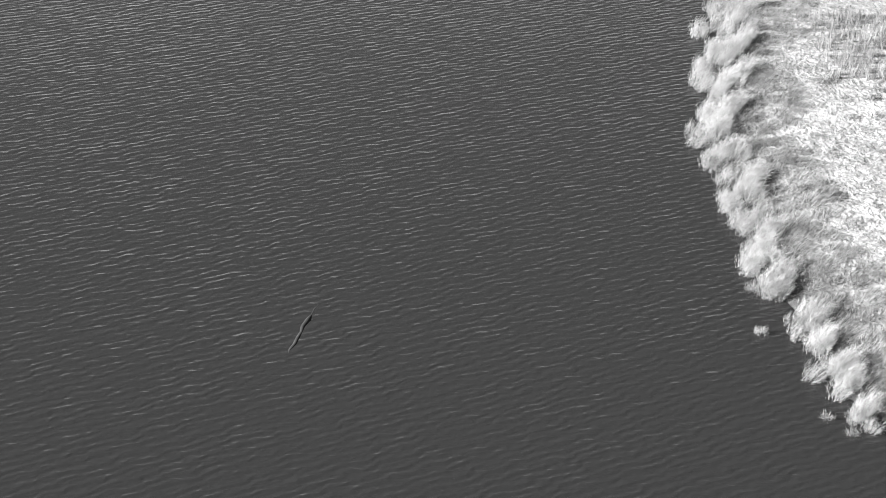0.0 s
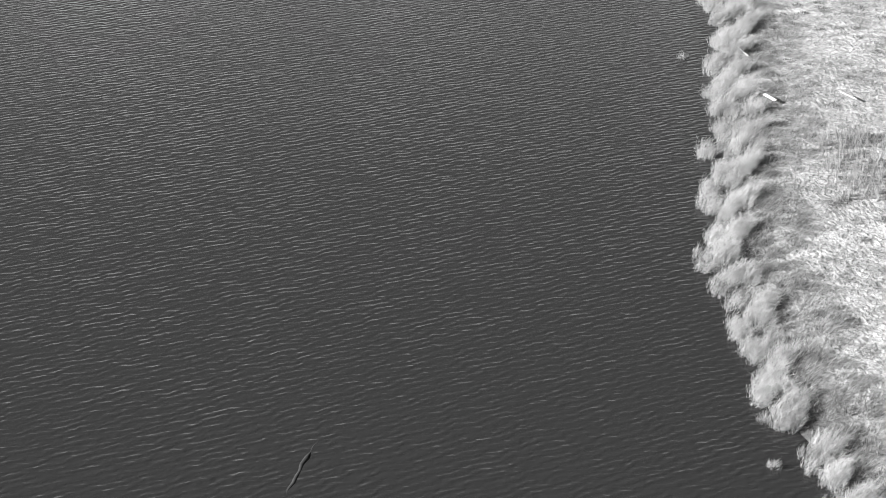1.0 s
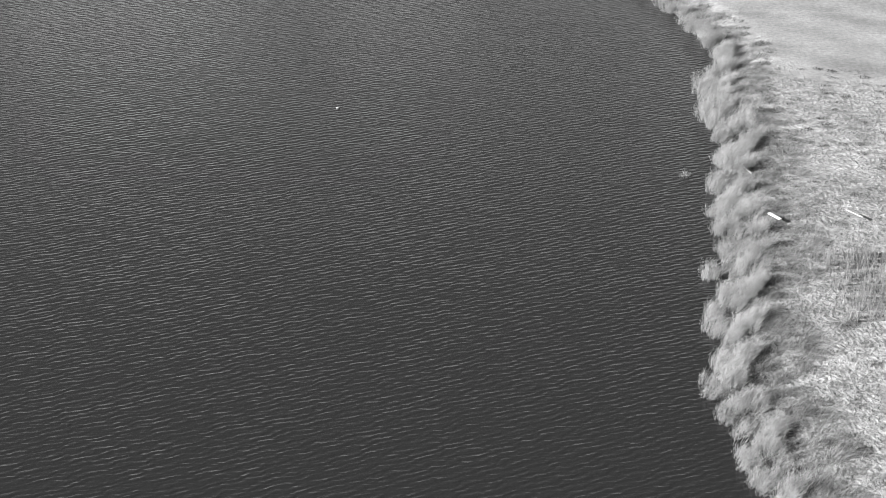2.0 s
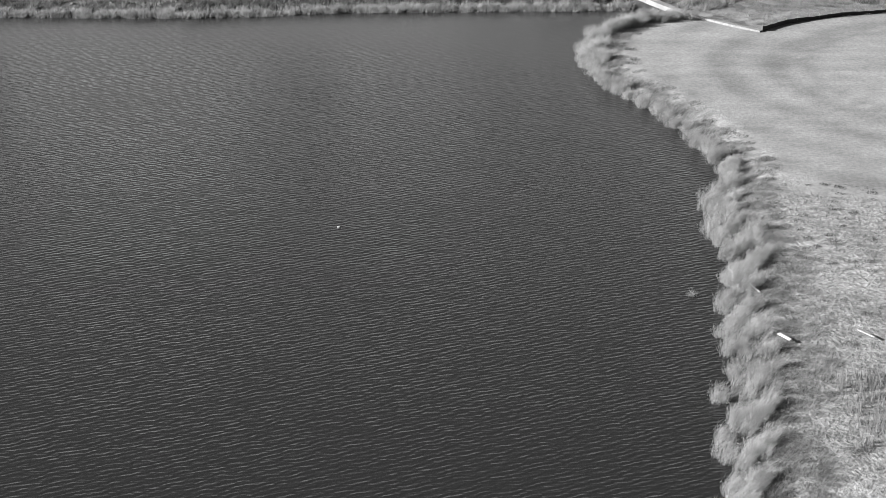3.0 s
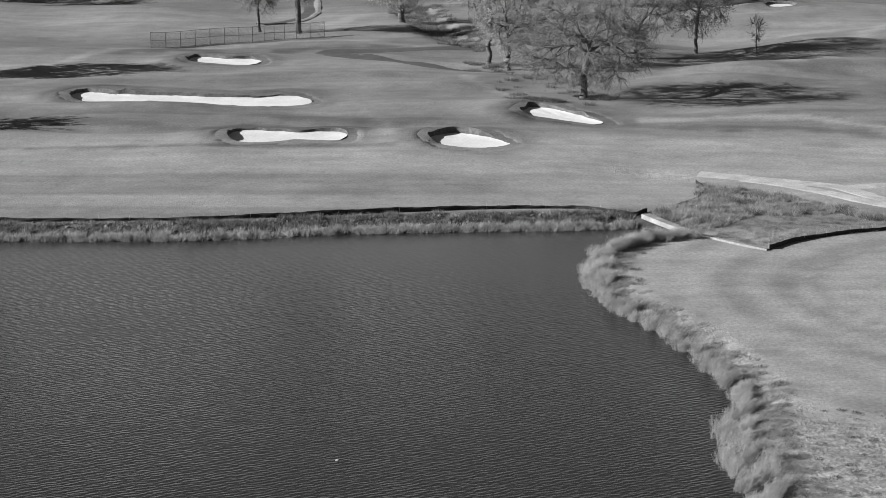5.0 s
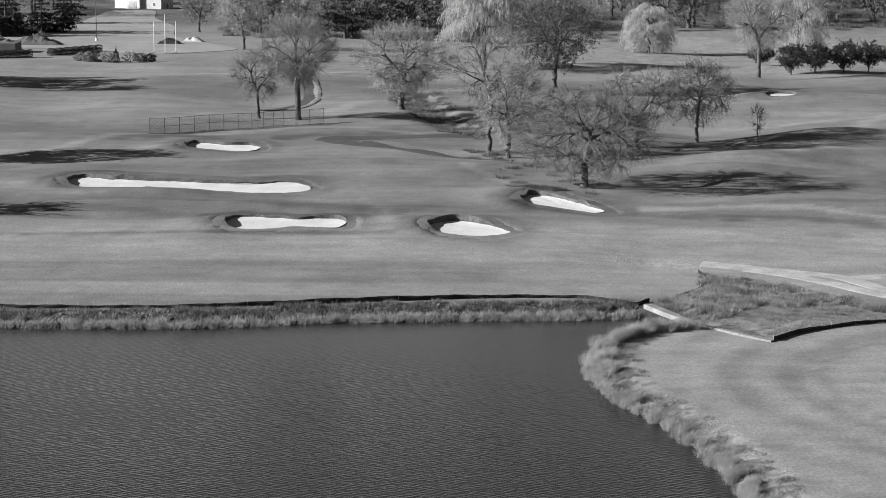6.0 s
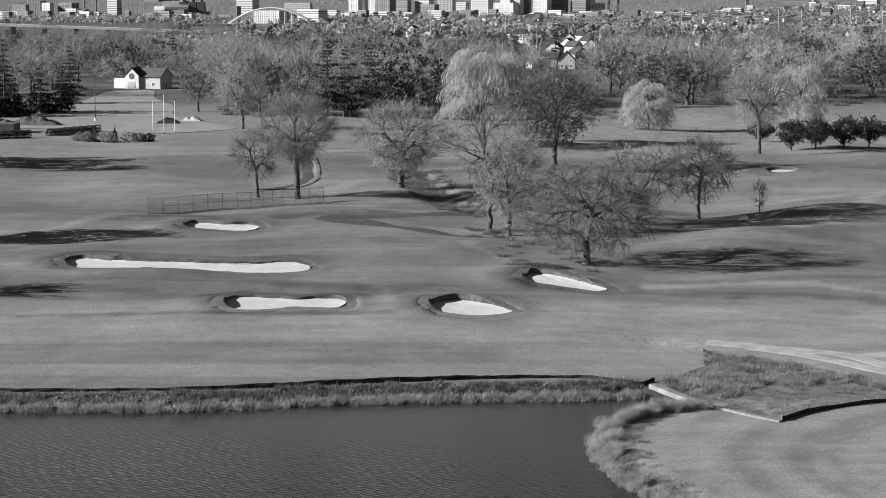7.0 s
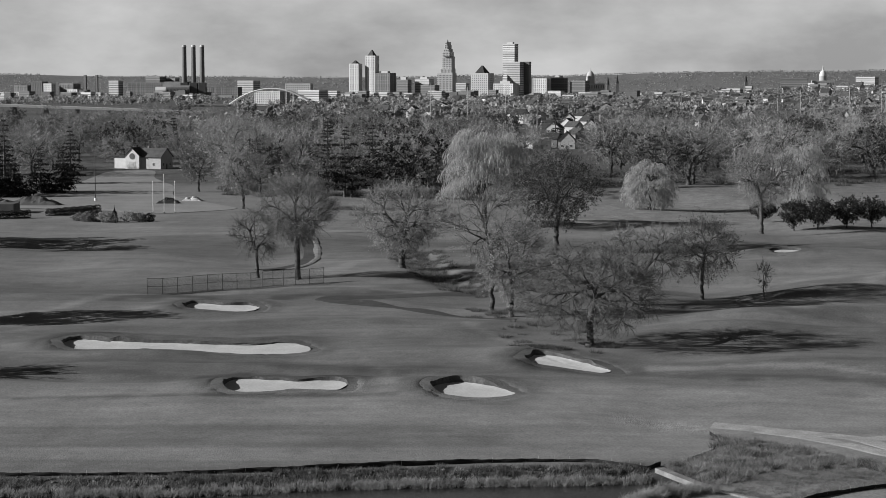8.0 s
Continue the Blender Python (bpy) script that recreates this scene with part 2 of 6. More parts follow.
# ---- tools for meshes ----
def mesh_of(name, verts, quads=None, tris=None, mat=None, smooth=False):
    verts = np.asarray(verts, dtype=np.float32).reshape(-1, 3)
    groups = [np.asarray(f, dtype=np.int32).reshape(-1, k) for f, k in ((quads, 4), (tris, 3)) if f is not None and len(f)]
    sizes = np.concatenate([np.full(len(f), f.shape[1], np.int32) for f in groups])
    loops = np.concatenate([f.ravel() for f in groups])
    me = bpy.data.meshes.new(name)
    me.vertices.add(len(verts)), me.loops.add(len(loops)), me.polygons.add(len(sizes))
    me.vertices.foreach_set("co", verts.ravel())
    me.polygons.foreach_set("loop_start", np.concatenate([[0], np.cumsum(sizes)[:-1]]).astype(np.int32))
    me.loops.foreach_set("vertex_index", loops)
    me.polygons.foreach_set("use_smooth", np.full(len(sizes), smooth))
    me.update(calc_edges=True)
    if mat:
        me.materials.append(mat)
    return me


def part(name, data, material, parent, label=""):
    """Links a bmesh or a mesh as one mesh object under a thing or a part."""
    if isinstance(data, bmesh.types.BMesh):
        me = bpy.data.meshes.new(name)
        data.to_mesh(me)
        data.free()
        me.materials.append(material)
        data = me
    ob = new(name, data)
    ob.parent = parent
    return tagged(ob, label)


def thing(name, x, y, z, label, category, group="", kind="", turn=0.0):
    ob = new(name)
    ob.empty_display_size = 0.5
    ob.matrix_basis = pose(x, y, z, 0, 0, turn)
    return tagged(ob, label, category, group, kind)


def box(bm, x0, x1, y0, y1, z0, z1, bevel=0.0):
    r = bmesh.ops.create_cube(bm, size=1.0)
    bmesh.ops.scale(bm, vec=(x1 - x0, y1 - y0, z1 - z0), verts=r["verts"])
    bmesh.ops.translate(bm, vec=((x0 + x1) / 2, (y0 + y1) / 2, (z0 + z1) / 2), verts=r["verts"])
    if bevel:
        edges = list({e for v in r["verts"] for e in v.link_edges})
        bmesh.ops.bevel(bm, geom=edges, offset=bevel, segments=1, affect="EDGES")
    return bm


def boxes(rows):
    """Many boxes in one mesh, quickly: rows of x0, x1, y0, y1, z0, z1."""
    rows = np.asarray(rows, float).reshape(-1, 6)
    pick = np.array([[0, 2, 4], [1, 2, 4], [1, 3, 4], [0, 3, 4], [0, 2, 5], [1, 2, 5], [1, 3, 5], [0, 3, 5]])
    face = np.array([[0, 3, 2, 1], [4, 5, 6, 7], [0, 1, 5, 4], [1, 2, 6, 5], [2, 3, 7, 6], [3, 0, 4, 7]])
    verts = rows[:, pick]
    quads = (np.arange(len(rows)) * 8)[:, None, None] + face[None]
    return verts.reshape(-1, 3), quads.reshape(-1, 4)


def rod(bm, a, b, r0, r1=None, sides=6):
    a, b = Vector(a), Vector(b)
    d = b - a
    m = Matrix.Translation((a + b) / 2) @ d.to_track_quat("Z", "Y").to_matrix().to_4x4()
    bmesh.ops.create_cone(bm, cap_ends=True, segments=sides, radius1=r0, radius2=r0 if r1 is None else r1, depth=d.length, matrix=m)
    return bm


def curve_through(points, step=1.0, closed=False):
    """A smooth line through the points (Catmull-Rom), about one point each step metres."""
    p = np.asarray(points, float)
    n = len(p)
    out = []
    for i in range(n if closed else n - 1):
        a, b, c, d = (p[(i + k) % n] if closed else p[min(max(i + k, 0), n - 1)] for k in (-1, 0, 1, 2))
        count = max(1, int(np.linalg.norm(c - b) / step))
        for t in np.arange(count) / count:
            out.append(0.5 * (2 * b + (c - a) * t + (2 * a - 5 * b + 4 * c - d) * t**2 + (3 * b - a - 3 * c + d) * t**3))
    if not closed:
        out.append(p[-1])
    return np.array(out)


def distance_to(line, x, y, closed=False):
    """Distance of points from a line of points; inside is negative where the line is closed."""
    x, y = np.asarray(x, float).ravel(), np.asarray(y, float).ravel()
    best, inside = np.full(x.shape, 1e9), np.zeros(x.shape, bool)
    nxt = np.roll(line, -1, 0) if closed else line[1:]
    for (ax, ay), (bx, by) in zip(line[:len(nxt)], nxt):
        dx, dy = bx - ax, by - ay
        t = np.clip(((x - ax) * dx + (y - ay) * dy) / (dx * dx + dy * dy + 1e-9), 0, 1)
        best = np.minimum(best, (x - ax - t * dx) ** 2 + (y - ay - t * dy) ** 2)
        if closed and ay != by:
            inside ^= ((ay > y) != (by > y)) & (x < (bx - ax) * (y - ay) / (by - ay) + ax)
    best = np.sqrt(best)
    return np.where(inside, -best, best) if closed else best


def smooth(a, b, v):
    v = np.clip((np.asarray(v, float) - a) / (b - a), 0, 1)
    return v * v * (3 - 2 * v)


def waves(x, y, scale, seed):
    """A cheap smooth uneven field of about -1 to 1."""
    r = np.random.RandomState(seed)
    out = np.zeros(np.shape(x))
    for k in range(9):
        a, f, ph = r.uniform(0, 6.283), r.uniform(0.6, 1.9) / scale, r.uniform(0, 6.283)
        out = out + np.sin((np.cos(a) * x + np.sin(a) * y) * f * 6.283 + ph)
    return out / 3.6


def ribbons(base, way, length, width, bend, rng, plume=False):
    """Thin bent blades: base points, unit directions, lengths, widths and the offset of the tip."""
    n = len(base)
    turn = rng.uniform(0, 6.283, n)
    side = np.stack([np.cos(turn), np.sin(turn), rng.normal(0, 0.25, n)], 1)
    side -= (side * way).sum(1, keepdims=True) * way
    side /= np.linalg.norm(side, axis=1, keepdims=True) + 1e-6
    side *= (width / 2)[:, None]
    mid = base + way * (length * 0.55)[:, None] + bend * 0.3
    tip = base + way * length[:, None] + bend
    if plume:
        v = np.stack([base, mid - side, mid + side, tip], 1)
        k = (np.arange(n) * 4)[:, None]
        return v.reshape(-1, 3), np.concatenate([k + [0, 2, 1], k + [1, 2, 3]])
    low, up = 1.0, 0.8
    v = np.stack([base - side * low, base + side * low, mid - side * up, mid + side * up, tip], 1)
    k = (np.arange(n) * 5)[:, None]
    tris = np.concatenate([k + [0, 1, 3], k + [0, 3, 2], k + [2, 3, 4]])
    return v.reshape(-1, 3), tris


def spikes(base, tip, width, rng):
    """The thinnest twigs: one long triangle each."""
    n = len(base)
    side = np.cross(tip - base, rng.normal(size=(n, 3)))
    side *= (width / 2)[:, None] / (np.linalg.norm(side, axis=1, keepdims=True) + 1e-6)
    return np.stack([base - side, base + side, tip], 1).reshape(-1, 3), (np.arange(n) * 3)[:, None] + [0, 1, 2]


def flakes(centre, size, rng, flat=0.0, three=False):
    """Small leaf-shaped quads turned every way."""
    n = len(centre)
    a = rng.normal(size=(n, 3))
    b = rng.normal(size=(n, 3))
    a[:, 2] *= 1 - flat
    b[:, 2] *= 1 - flat
    a /= np.linalg.norm(a, axis=1, keepdims=True)
    b -= (a * b).sum(1, keepdims=True) * a
    b /= np.linalg.norm(b, axis=1, keepdims=True)
    s = np.asarray(size)[:, None]
    if three:
        v = np.stack([centre - a * s + b * s * 0.5, centre + b * s * -0.9, centre + a * s + b * s * 0.4], 1)
        return v.reshape(-1, 3), (np.arange(n) * 3)[:, None] + [0, 1, 2]
    v = np.stack([centre - a * s, centre + b * s * 0.55, centre + a * s, centre - b * s * 0.55], 1)
    return v.reshape(-1, 3), (np.arange(n) * 4)[:, None] + [0, 1, 2, 3]


def tubes(segs, sides):
    """Tapered tubes: rows of x0 y0 z0 x1 y1 z1 r0 r1."""
    s = np.asarray(segs, float)
    a, b = s[:, :3], s[:, 3:6]
    d = b - a
    d /= np.linalg.norm(d, axis=1, keepdims=True) + 1e-9
    ref = np.where(np.abs(d[:, 2:]) < 0.9, [[0, 0, 1.0]], [[1.0, 0, 0]])
    u = np.cross(d, ref)
    u /= np.linalg.norm(u, axis=1, keepdims=True)
    w = np.cross(d, u)
    ang = np.arange(sides) / sides * 2 * np.pi
    ring = u[:, None] * np.cos(ang)[None, :, None] + w[:, None] * np.sin(ang)[None, :, None]
    v = np.concatenate([a[:, None] + ring * s[:, 6, None, None], b[:, None] + ring * s[:, 7, None, None]], 1)
    i = np.arange(sides)
    face = np.stack([i, (i + 1) % sides, (i + 1) % sides + sides, i + sides], 1)
    return v.reshape(-1, 3), ((np.arange(len(s)) * 2 * sides)[:, None, None] + face[None]).reshape(-1, 4)


def joined(pieces):
    """Joins (verts, faces) pairs with faces of one size."""
    verts, faces, k = [], [], 0
    for v, f in pieces:
        verts.append(v), faces.append(f + k)
        k += len(v)
    return np.concatenate(verts), np.concatenate(faces)


# ---- the lie of the land ----
SHORE_EAST = [(62, -20), (36, 30), (23, 43), (18.6, 46.6), (16.6, 49.4), (16.3, 54), (14.9, 59), (14.7, 63), (14.5, 68), (13.8, 73), (14.9, 80), (15.6, 86),
              (16.6, 92), (17.2, 100), (18.8, 108), (18.6, 114), (18.1, 118.5), (20.5, 125), (21.3, 130), (20.2, 136), (18.5, 145), (15, 154), (13.2, 160), (12.8, 169),
              (13.6, 176), (16.6, 182), (20, 186.2), (22.8, 188.2)]
SHORE_NORTH = [(20, 190.2), (13.4, 189), (6, 188.6), (-3, 187.8), (-11.7, 186.9), (-22, 184.5), (-29, 183.5), (-46.6, 183.3), (-75, 182), (-110, 170)]
SHORE_REST = [(-125, 110), (-110, 20), (-60, -70), (30, -80), (72, -50)]
POND = curve_through(SHORE_EAST + SHORE_NORTH + SHORE_REST, 2.0, True)
DITCH = curve_through([(-9, 408), (-6, 385), (-3, 365), (1, 345), (6, 334)], 3)
# the edge of each sand bunker in plan
BUNKERS = [[(-57, 271.5), (-56.6, 275.2), (-54.5, 276), (-50.5, 274.2), (-42, 272.5), (-33, 270.8), (-28.4, 271.4), (-24.4, 272.6), (-21.6, 269.9), (-20.5, 266.6), (-21.6, 263.4), (-25.8, 262.3), (-32.4, 263), (-41, 264.4), (-49, 265.4), (-54.6, 266.2)],
           [(-28.8, 233.6), (-28.7, 237.6), (-27.2, 239), (-22.1, 238), (-19.9, 237.4), (-18, 238), (-14.8, 237.6), (-13.6, 235), (-14.2, 232), (-17.2, 231.4), (-20, 231.3), (-22, 230.1), (-25.5, 229.4), (-28, 230.6)],
           [(-2.8, 234.6), (-1.3, 237), (1.4, 237.9), (5.6, 233.8), (7.3, 230.3), (6.2, 228), (3.4, 227), (-0.3, 228.2), (-2.2, 231.2)],
           [(9.8, 256.6), (11.6, 260.4), (14, 259.6), (16, 256.6), (18.6, 251.4), (20.8, 247.2), (19.7, 245.6), (15.3, 248.2), (11.2, 252.4)],
           [(-45.2, 312.6), (-43.9, 316.8), (-38.7, 314.3), (-34.8, 314.2), (-32.5, 310.8), (-33.9, 306.6), (-37.6, 306.2), (-41.5, 306.8), (-44.2, 309)],
           [(66.6, 394), (68, 396.6), (71, 396.9), (73.4, 394.6), (72.2, 391.8), (68.4, 391.2)]]
BUNKER_LINES = [curve_through(p, 0.7, True) for p in BUNKERS]


def bunker_gap(line, x, y, reach=16.0):
    """Distance from a bunker's edge, negative inside it."""
    x, y = np.asarray(x, float), np.asarray(y, float)
    out = np.full(x.shape, 99.0)
    (x0, y0), (x1, y1) = line.min(0) - reach, line.max(0) + reach
    m = (x > x0) & (x < x1) & (y > y0) & (y < y1)
    if m.any():
        out[m] = distance_to(line, x[m], y[m], True)
    return out


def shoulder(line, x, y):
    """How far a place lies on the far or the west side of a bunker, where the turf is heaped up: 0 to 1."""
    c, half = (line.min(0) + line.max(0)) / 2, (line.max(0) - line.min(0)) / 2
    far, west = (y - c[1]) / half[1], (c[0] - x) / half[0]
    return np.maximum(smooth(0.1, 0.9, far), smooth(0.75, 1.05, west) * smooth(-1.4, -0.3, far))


def turf(x, y):
    """Height of the land before the pond and the bunkers are cut."""
    x, y = np.asarray(x, float), np.asarray(y, float)
    h = 1.0 + 1.6 * smooth(0, 1, (y - 195 - 18 * smooth(10, 28, x)) / (40 - 12 * smooth(10, 28, x))) + 0.4 * smooth(250, 350, y) + 1.0 * smooth(350, 430, y)
    level = 1 - smooth(475, 505, y) * (1 - smooth(-62, -48, x))      # the car park is flat
    h = h + level * ((0.28 + 0.5 * smooth(300, 345, y)) * waves(x, y * 1.8, 75, 3) * smooth(197, 235, y) + 0.26 * waves(x, y * 1.6, 24, 5) * smooth(205, 235, y))
    h = h + 0.03 * waves(x, y, 13, 6) * smooth(2, 12, x - 14)
    h = h + 1.5 * smooth(20, 50, x) * smooth(240, 270, y) * (1 - smooth(400, 450, y)) * waves(x, y * 2.6, 90, 8)
    h = h + 19 * smooth(250, 900, x) * smooth(2000, 3500, y)
    h = h + (46 + 5 * waves(x, 0, 1900, 11) + 2.5 * waves(x, 0, 500, 12)) * smooth(4300, 4750, y)
    for line in BUNKER_LINES:
        d = bunker_gap(line, x, y)
        h = h + 0.46 * smooth(-1.0, 0.3, d) * (1 - smooth(1.2, 9.5, d)) * shoulder(line, x, y)
    h = h + 0.3 * np.exp(-((x + 8) / 6.5) ** 2 - ((y - 236) / 6.0) ** 2)           # a knoll between two bunkers
    h = h - 0.9 * (1 - smooth(1.5, 6, distance_to(DITCH, x, y).reshape(x.shape)))
    return h


def land(x, y):
    """Height of the ground sheet."""
    x, y = np.asarray(x, float), np.asarray(y, float)
    h = turf(x, y)
    for line in BUNKER_LINES:
        h = h - 1.6 * (1 - smooth(0.0, 0.9, bunker_gap(line, x, y)))
    near = (np.abs(x) < 200) & (y < 260)
    sd = np.full(x.shape, 50.0)
    if near.any():
        sd[near] = distance_to(POND, x[near], y[near], True)
    return np.where(sd < 0, np.maximum(-1.5, sd * 0.5), h * smooth(-0.3, 3.6, sd) + 0.02)


def height_at(x, y):
    return float(land(np.array([x]), np.array([y]))[0])


def spaced(low, dense_low, dense_high, high, step, growth):
    mid = np.arange(dense_low, dense_high + 1e-6, step)
    out, s = [mid[-1]], step
    while out[-1] < high:
        s *= growth
        out.append(out[-1] + s)
    back, s = [mid[0]], step
    while back[-1] > low:
        s *= growth
        back.append(back[-1] - s)
    return np.concatenate([back[:0:-1], mid, out[1:]])


gx, gy = spaced(-2600, -58, 62, 2600, 1.2, 1.055), spaced(-500, 42, 320, 4800, 1.2, 1.035)
GX, GY = np.meshgrid(gx, gy)
GZ = land(GX, GY)
nx, ny = len(gx), len(gy)
cell = (np.arange(ny - 1)[:, None] * nx + np.arange(nx - 1)[None]).ravel()
ground_mesh = mesh_of("ground", np.stack([GX, GY, GZ], 2), np.stack([cell, cell + 1, cell + nx + 1, cell + nx], 1), None, GRASS, True)
EAST = curve_through(SHORE_EAST, 1.0)
NORTH = curve_through(SHORE_NORTH[:9], 1.0)


def rough_at(x, y):
    """1 where the grass stands long: the banks of the pond, the ditch and the meadows beyond the course."""
    sd = distance_to(POND, x, y, True).reshape(np.shape(x))
    edge = 123 - (x - 25) * 0.4 + 2.0 * waves(x, y, 9, 21)
    r = (1 - smooth(-4, 3, y - edge)) * smooth(8, 12, x)
    r = np.maximum(r, (1 - smooth(2.5, 5.0, sd + 0.6 * waves(x, y, 6, 22))) * (y < 192))
    r = np.maximum(r, 0.25 * smooth(186, 190, y) * (1 - smooth(202.0, 203.4, y)) * (1 - smooth(12, 22, x)))
    r = np.maximum(r, 0.25 - 0.25 * smooth(4, 8, distance_to(DITCH, x, y).reshape(np.shape(x))))
    for line in BUNKER_LINES:
        r = np.maximum(r, 0.4 * (1 - smooth(2.5, 5.5, bunker_gap(line, x, y) + 0.8 * waves(x, y, 5, 23))))
    r = np.maximum(r, 0.6 * smooth(17, 20, x) * (1 - smooth(28, 31, x)) * (1 - smooth(1.6, 3.0, np.abs(y - 217.5 + 0.42 * (x - 18) - 0.6 * waves(x, y, 4, 24)))))
    r = np.maximum(r, 0.8 * smooth(455, 475, y) * smooth(20, 45, x))
    return np.maximum(r, smooth(640, 700, y))


# worn lines and mowing edges, plus painted lit crests and shaded dips: width, change of tone, line
TURF_LINES = [(1.2, 0.3, [(12.1, 232.2), (16.2, 229.2), (20.6, 223.1), (24.1, 218.1), (28.8, 213.6)]), (3.0, 0.25, [(-25.8, 373.4), (-19, 386.3), (-10.9, 393.5), (6.1, 420.2)]),
        (2.5, 0.2, [(-68, 306), (-60, 325), (-52, 332), (-40, 336), (-28, 342), (-18, 341), (-6, 334)]), (3.0, 0.2, [(56, 300), (66, 322), (76, 345), (90, 372)]), (1.5, 0.32, [(26, 248.5), (33, 249.4), (42, 249.4), (49.5, 248.5), (57.2, 242.7), (66, 236)]),
        (3.0, -0.22, [(30, 243), (37, 242.1), (44.6, 242.2), (51.5, 239.9), (60, 233)]), (1.4, -0.28, [(-75, 225), (-46.9, 226.6), (-28.1, 227.5), (-17, 228.2), (-8, 228.8)]),
        (5.0, -0.14, [(-75, 252), (-46, 256), (-30, 255), (-18, 249), (-4, 250)]), (3.0, -0.12, [(-75, 243), (-50, 245), (-34, 240)]), (4.0, -0.16, [(-60, 322), (-47, 326), (-34, 321), (-26, 330), (-10, 333)]),
        (1.2, 0.2, [(8, 274), (4, 283), (2, 292)]), (1.0, 0.12, [(-14, 262), (-10, 250), (-8, 240)]), (4.0, 0.12, [(28, 284), (40, 292), (56, 290), (75, 296)]), (3.0, -0.15, [(34, 296), (44, 301), (54, 297), (64, 300)]), (2.5, 0.2, [(28, 232), (40, 228), (54, 222), (70, 216)])]


def tone_at(x, y):
    """The mowing pattern: bands of the fairway and rings round the green, with worn lines, dark banks and painted shade
    and haze.
    """
    wob = waves(x, y, 40, 31)
    yy = y + 0.8 * wob
    end = 1 - smooth(3, 9, x + 0.12 * (y - 210) ** 2 / 6)
    t = 1.0 + 0.16 * smooth(196, 197, y) * (1 - smooth(228, 240, y)) + 0.10 * smooth(5, 20, x) * smooth(196, 205, y) * (1 - smooth(235, 260, y)) - end * 0.17 * smooth(201.5, 203, yy) * (1 - smooth(211.5, 213, yy)) + end * 0.07 * smooth(212.5, 213.5, yy) * (1 - smooth(224, 228, yy))
    t = t - 0.12 * smooth(236, 242, yy + 1.5 * wob) * (1 - smooth(252, 256, yy)) - 0.10 * smooth(272, 280, yy + 2 * wob) * (1 - smooth(292, 297, yy))
    t = t - 0.12 * smooth(315, 322, yy) * (1 - smooth(345, 352, yy)) + 0.10 * smooth(352, 360, yy + 2 * wob) * (1 - smooth(385, 395, yy)) - 0.13 * smooth(395, 405, yy) * (1 - smooth(425, 432, yy)) + 0.12 * smooth(432, 440, yy)
    r = np.hypot((x - 51) * 1.0, (y - 158) * 0.92) + 0.3 * wob
    ring = np.where(r < 17.6, 1.04, np.where(r < 18.7, 0.88, 1.0 + 0.13 * np.tanh(2 * np.sin(r * 1.15 + 0.3 * waves(x, y, 30, 37))) + 0.06 * np.sin(r * 0.43 + 1) + 0.06 * waves(x, y, 9, 33)))
    east = smooth(14, 20, x) * (1 - smooth(183, 190, y))
    wild = 1 - smooth(-4, 3, y - (123 - (x - 25) * 0.4 + 2.0 * waves(x, y, 9, 21)))
    ring = ring * (1 - wild) + wild
    t = t * (1 - east) + ring * 1.33 * east
    for width, lift, pts in TURF_LINES:
        d = distance_to(curve_through(pts, 2.0), x, y).reshape(np.shape(x))
        t = t + lift * (1 - smooth(width * 0.25, width, d + 0.3 * width * waves(x, y, 5, 36)))
    # darker long grass round each bunker, with the mounds' shade painted in
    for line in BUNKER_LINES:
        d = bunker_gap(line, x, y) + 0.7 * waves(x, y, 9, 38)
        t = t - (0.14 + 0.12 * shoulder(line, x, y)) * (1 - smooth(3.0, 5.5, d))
    t = t + 0.12 * smooth(289, 291, yy) * (1 - smooth(303, 308, yy + 0.3 * (x + 68))) * (1 - smooth(-46, -40, x))
    t = t + 0.10 * np.exp(-((x + 14) / 9) ** 2 - ((y - 283) / 9) ** 2) + 0.10 * smooth(300, 306, y) * (1 - smooth(310, 318, y)) * smooth(-24, -14, x) * (1 - smooth(-2, 8, x))
    t = 1 + (t - 1) * np.where(y > 192, 1.65, 1.2)
    # dark eroded bank by the water; shade behind the reeds is painted in too
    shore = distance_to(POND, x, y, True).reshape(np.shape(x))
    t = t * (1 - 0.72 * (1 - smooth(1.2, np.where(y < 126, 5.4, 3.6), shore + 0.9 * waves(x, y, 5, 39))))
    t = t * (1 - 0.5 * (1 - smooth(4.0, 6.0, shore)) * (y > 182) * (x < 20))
    # darker ground from the woods on; far hills paler, haze put into the tone
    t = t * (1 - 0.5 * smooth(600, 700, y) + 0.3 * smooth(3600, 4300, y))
    return np.clip(t + 0.06 * waves(x, y, 17, 34) + 0.05 * waves(x, y, 6, 35), 0.3, 1.5)


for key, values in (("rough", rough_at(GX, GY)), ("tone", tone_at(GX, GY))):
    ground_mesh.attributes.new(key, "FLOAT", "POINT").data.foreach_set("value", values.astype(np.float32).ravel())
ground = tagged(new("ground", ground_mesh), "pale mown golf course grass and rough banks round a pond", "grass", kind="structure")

# ---- the pond ----
wx, wy = np.arange(-132, 80, 3.0), np.arange(-86, 196, 3.0)
WX, WY = np.meshgrid(wx, wy)
cell = (np.arange(len(wy) - 1)[:, None] * len(wx) + np.arange(len(wx) - 1)[None]).ravel()
water_mesh = mesh_of("water", np.stack([WX, WY, 0 * WX], 2), np.stack([cell, cell + 1, cell + len(wx) + 1, cell + len(wx)], 1), None, WATER, True)
lee = smooth(140, 182, WY + 9 * waves(WX, WY, 60, 41) + 0.14 * (WX + 10))
streak = smooth(0.3, 0.9, waves(WX, WY * 2.5, 70, 42)) * smooth(100, 140, WY)
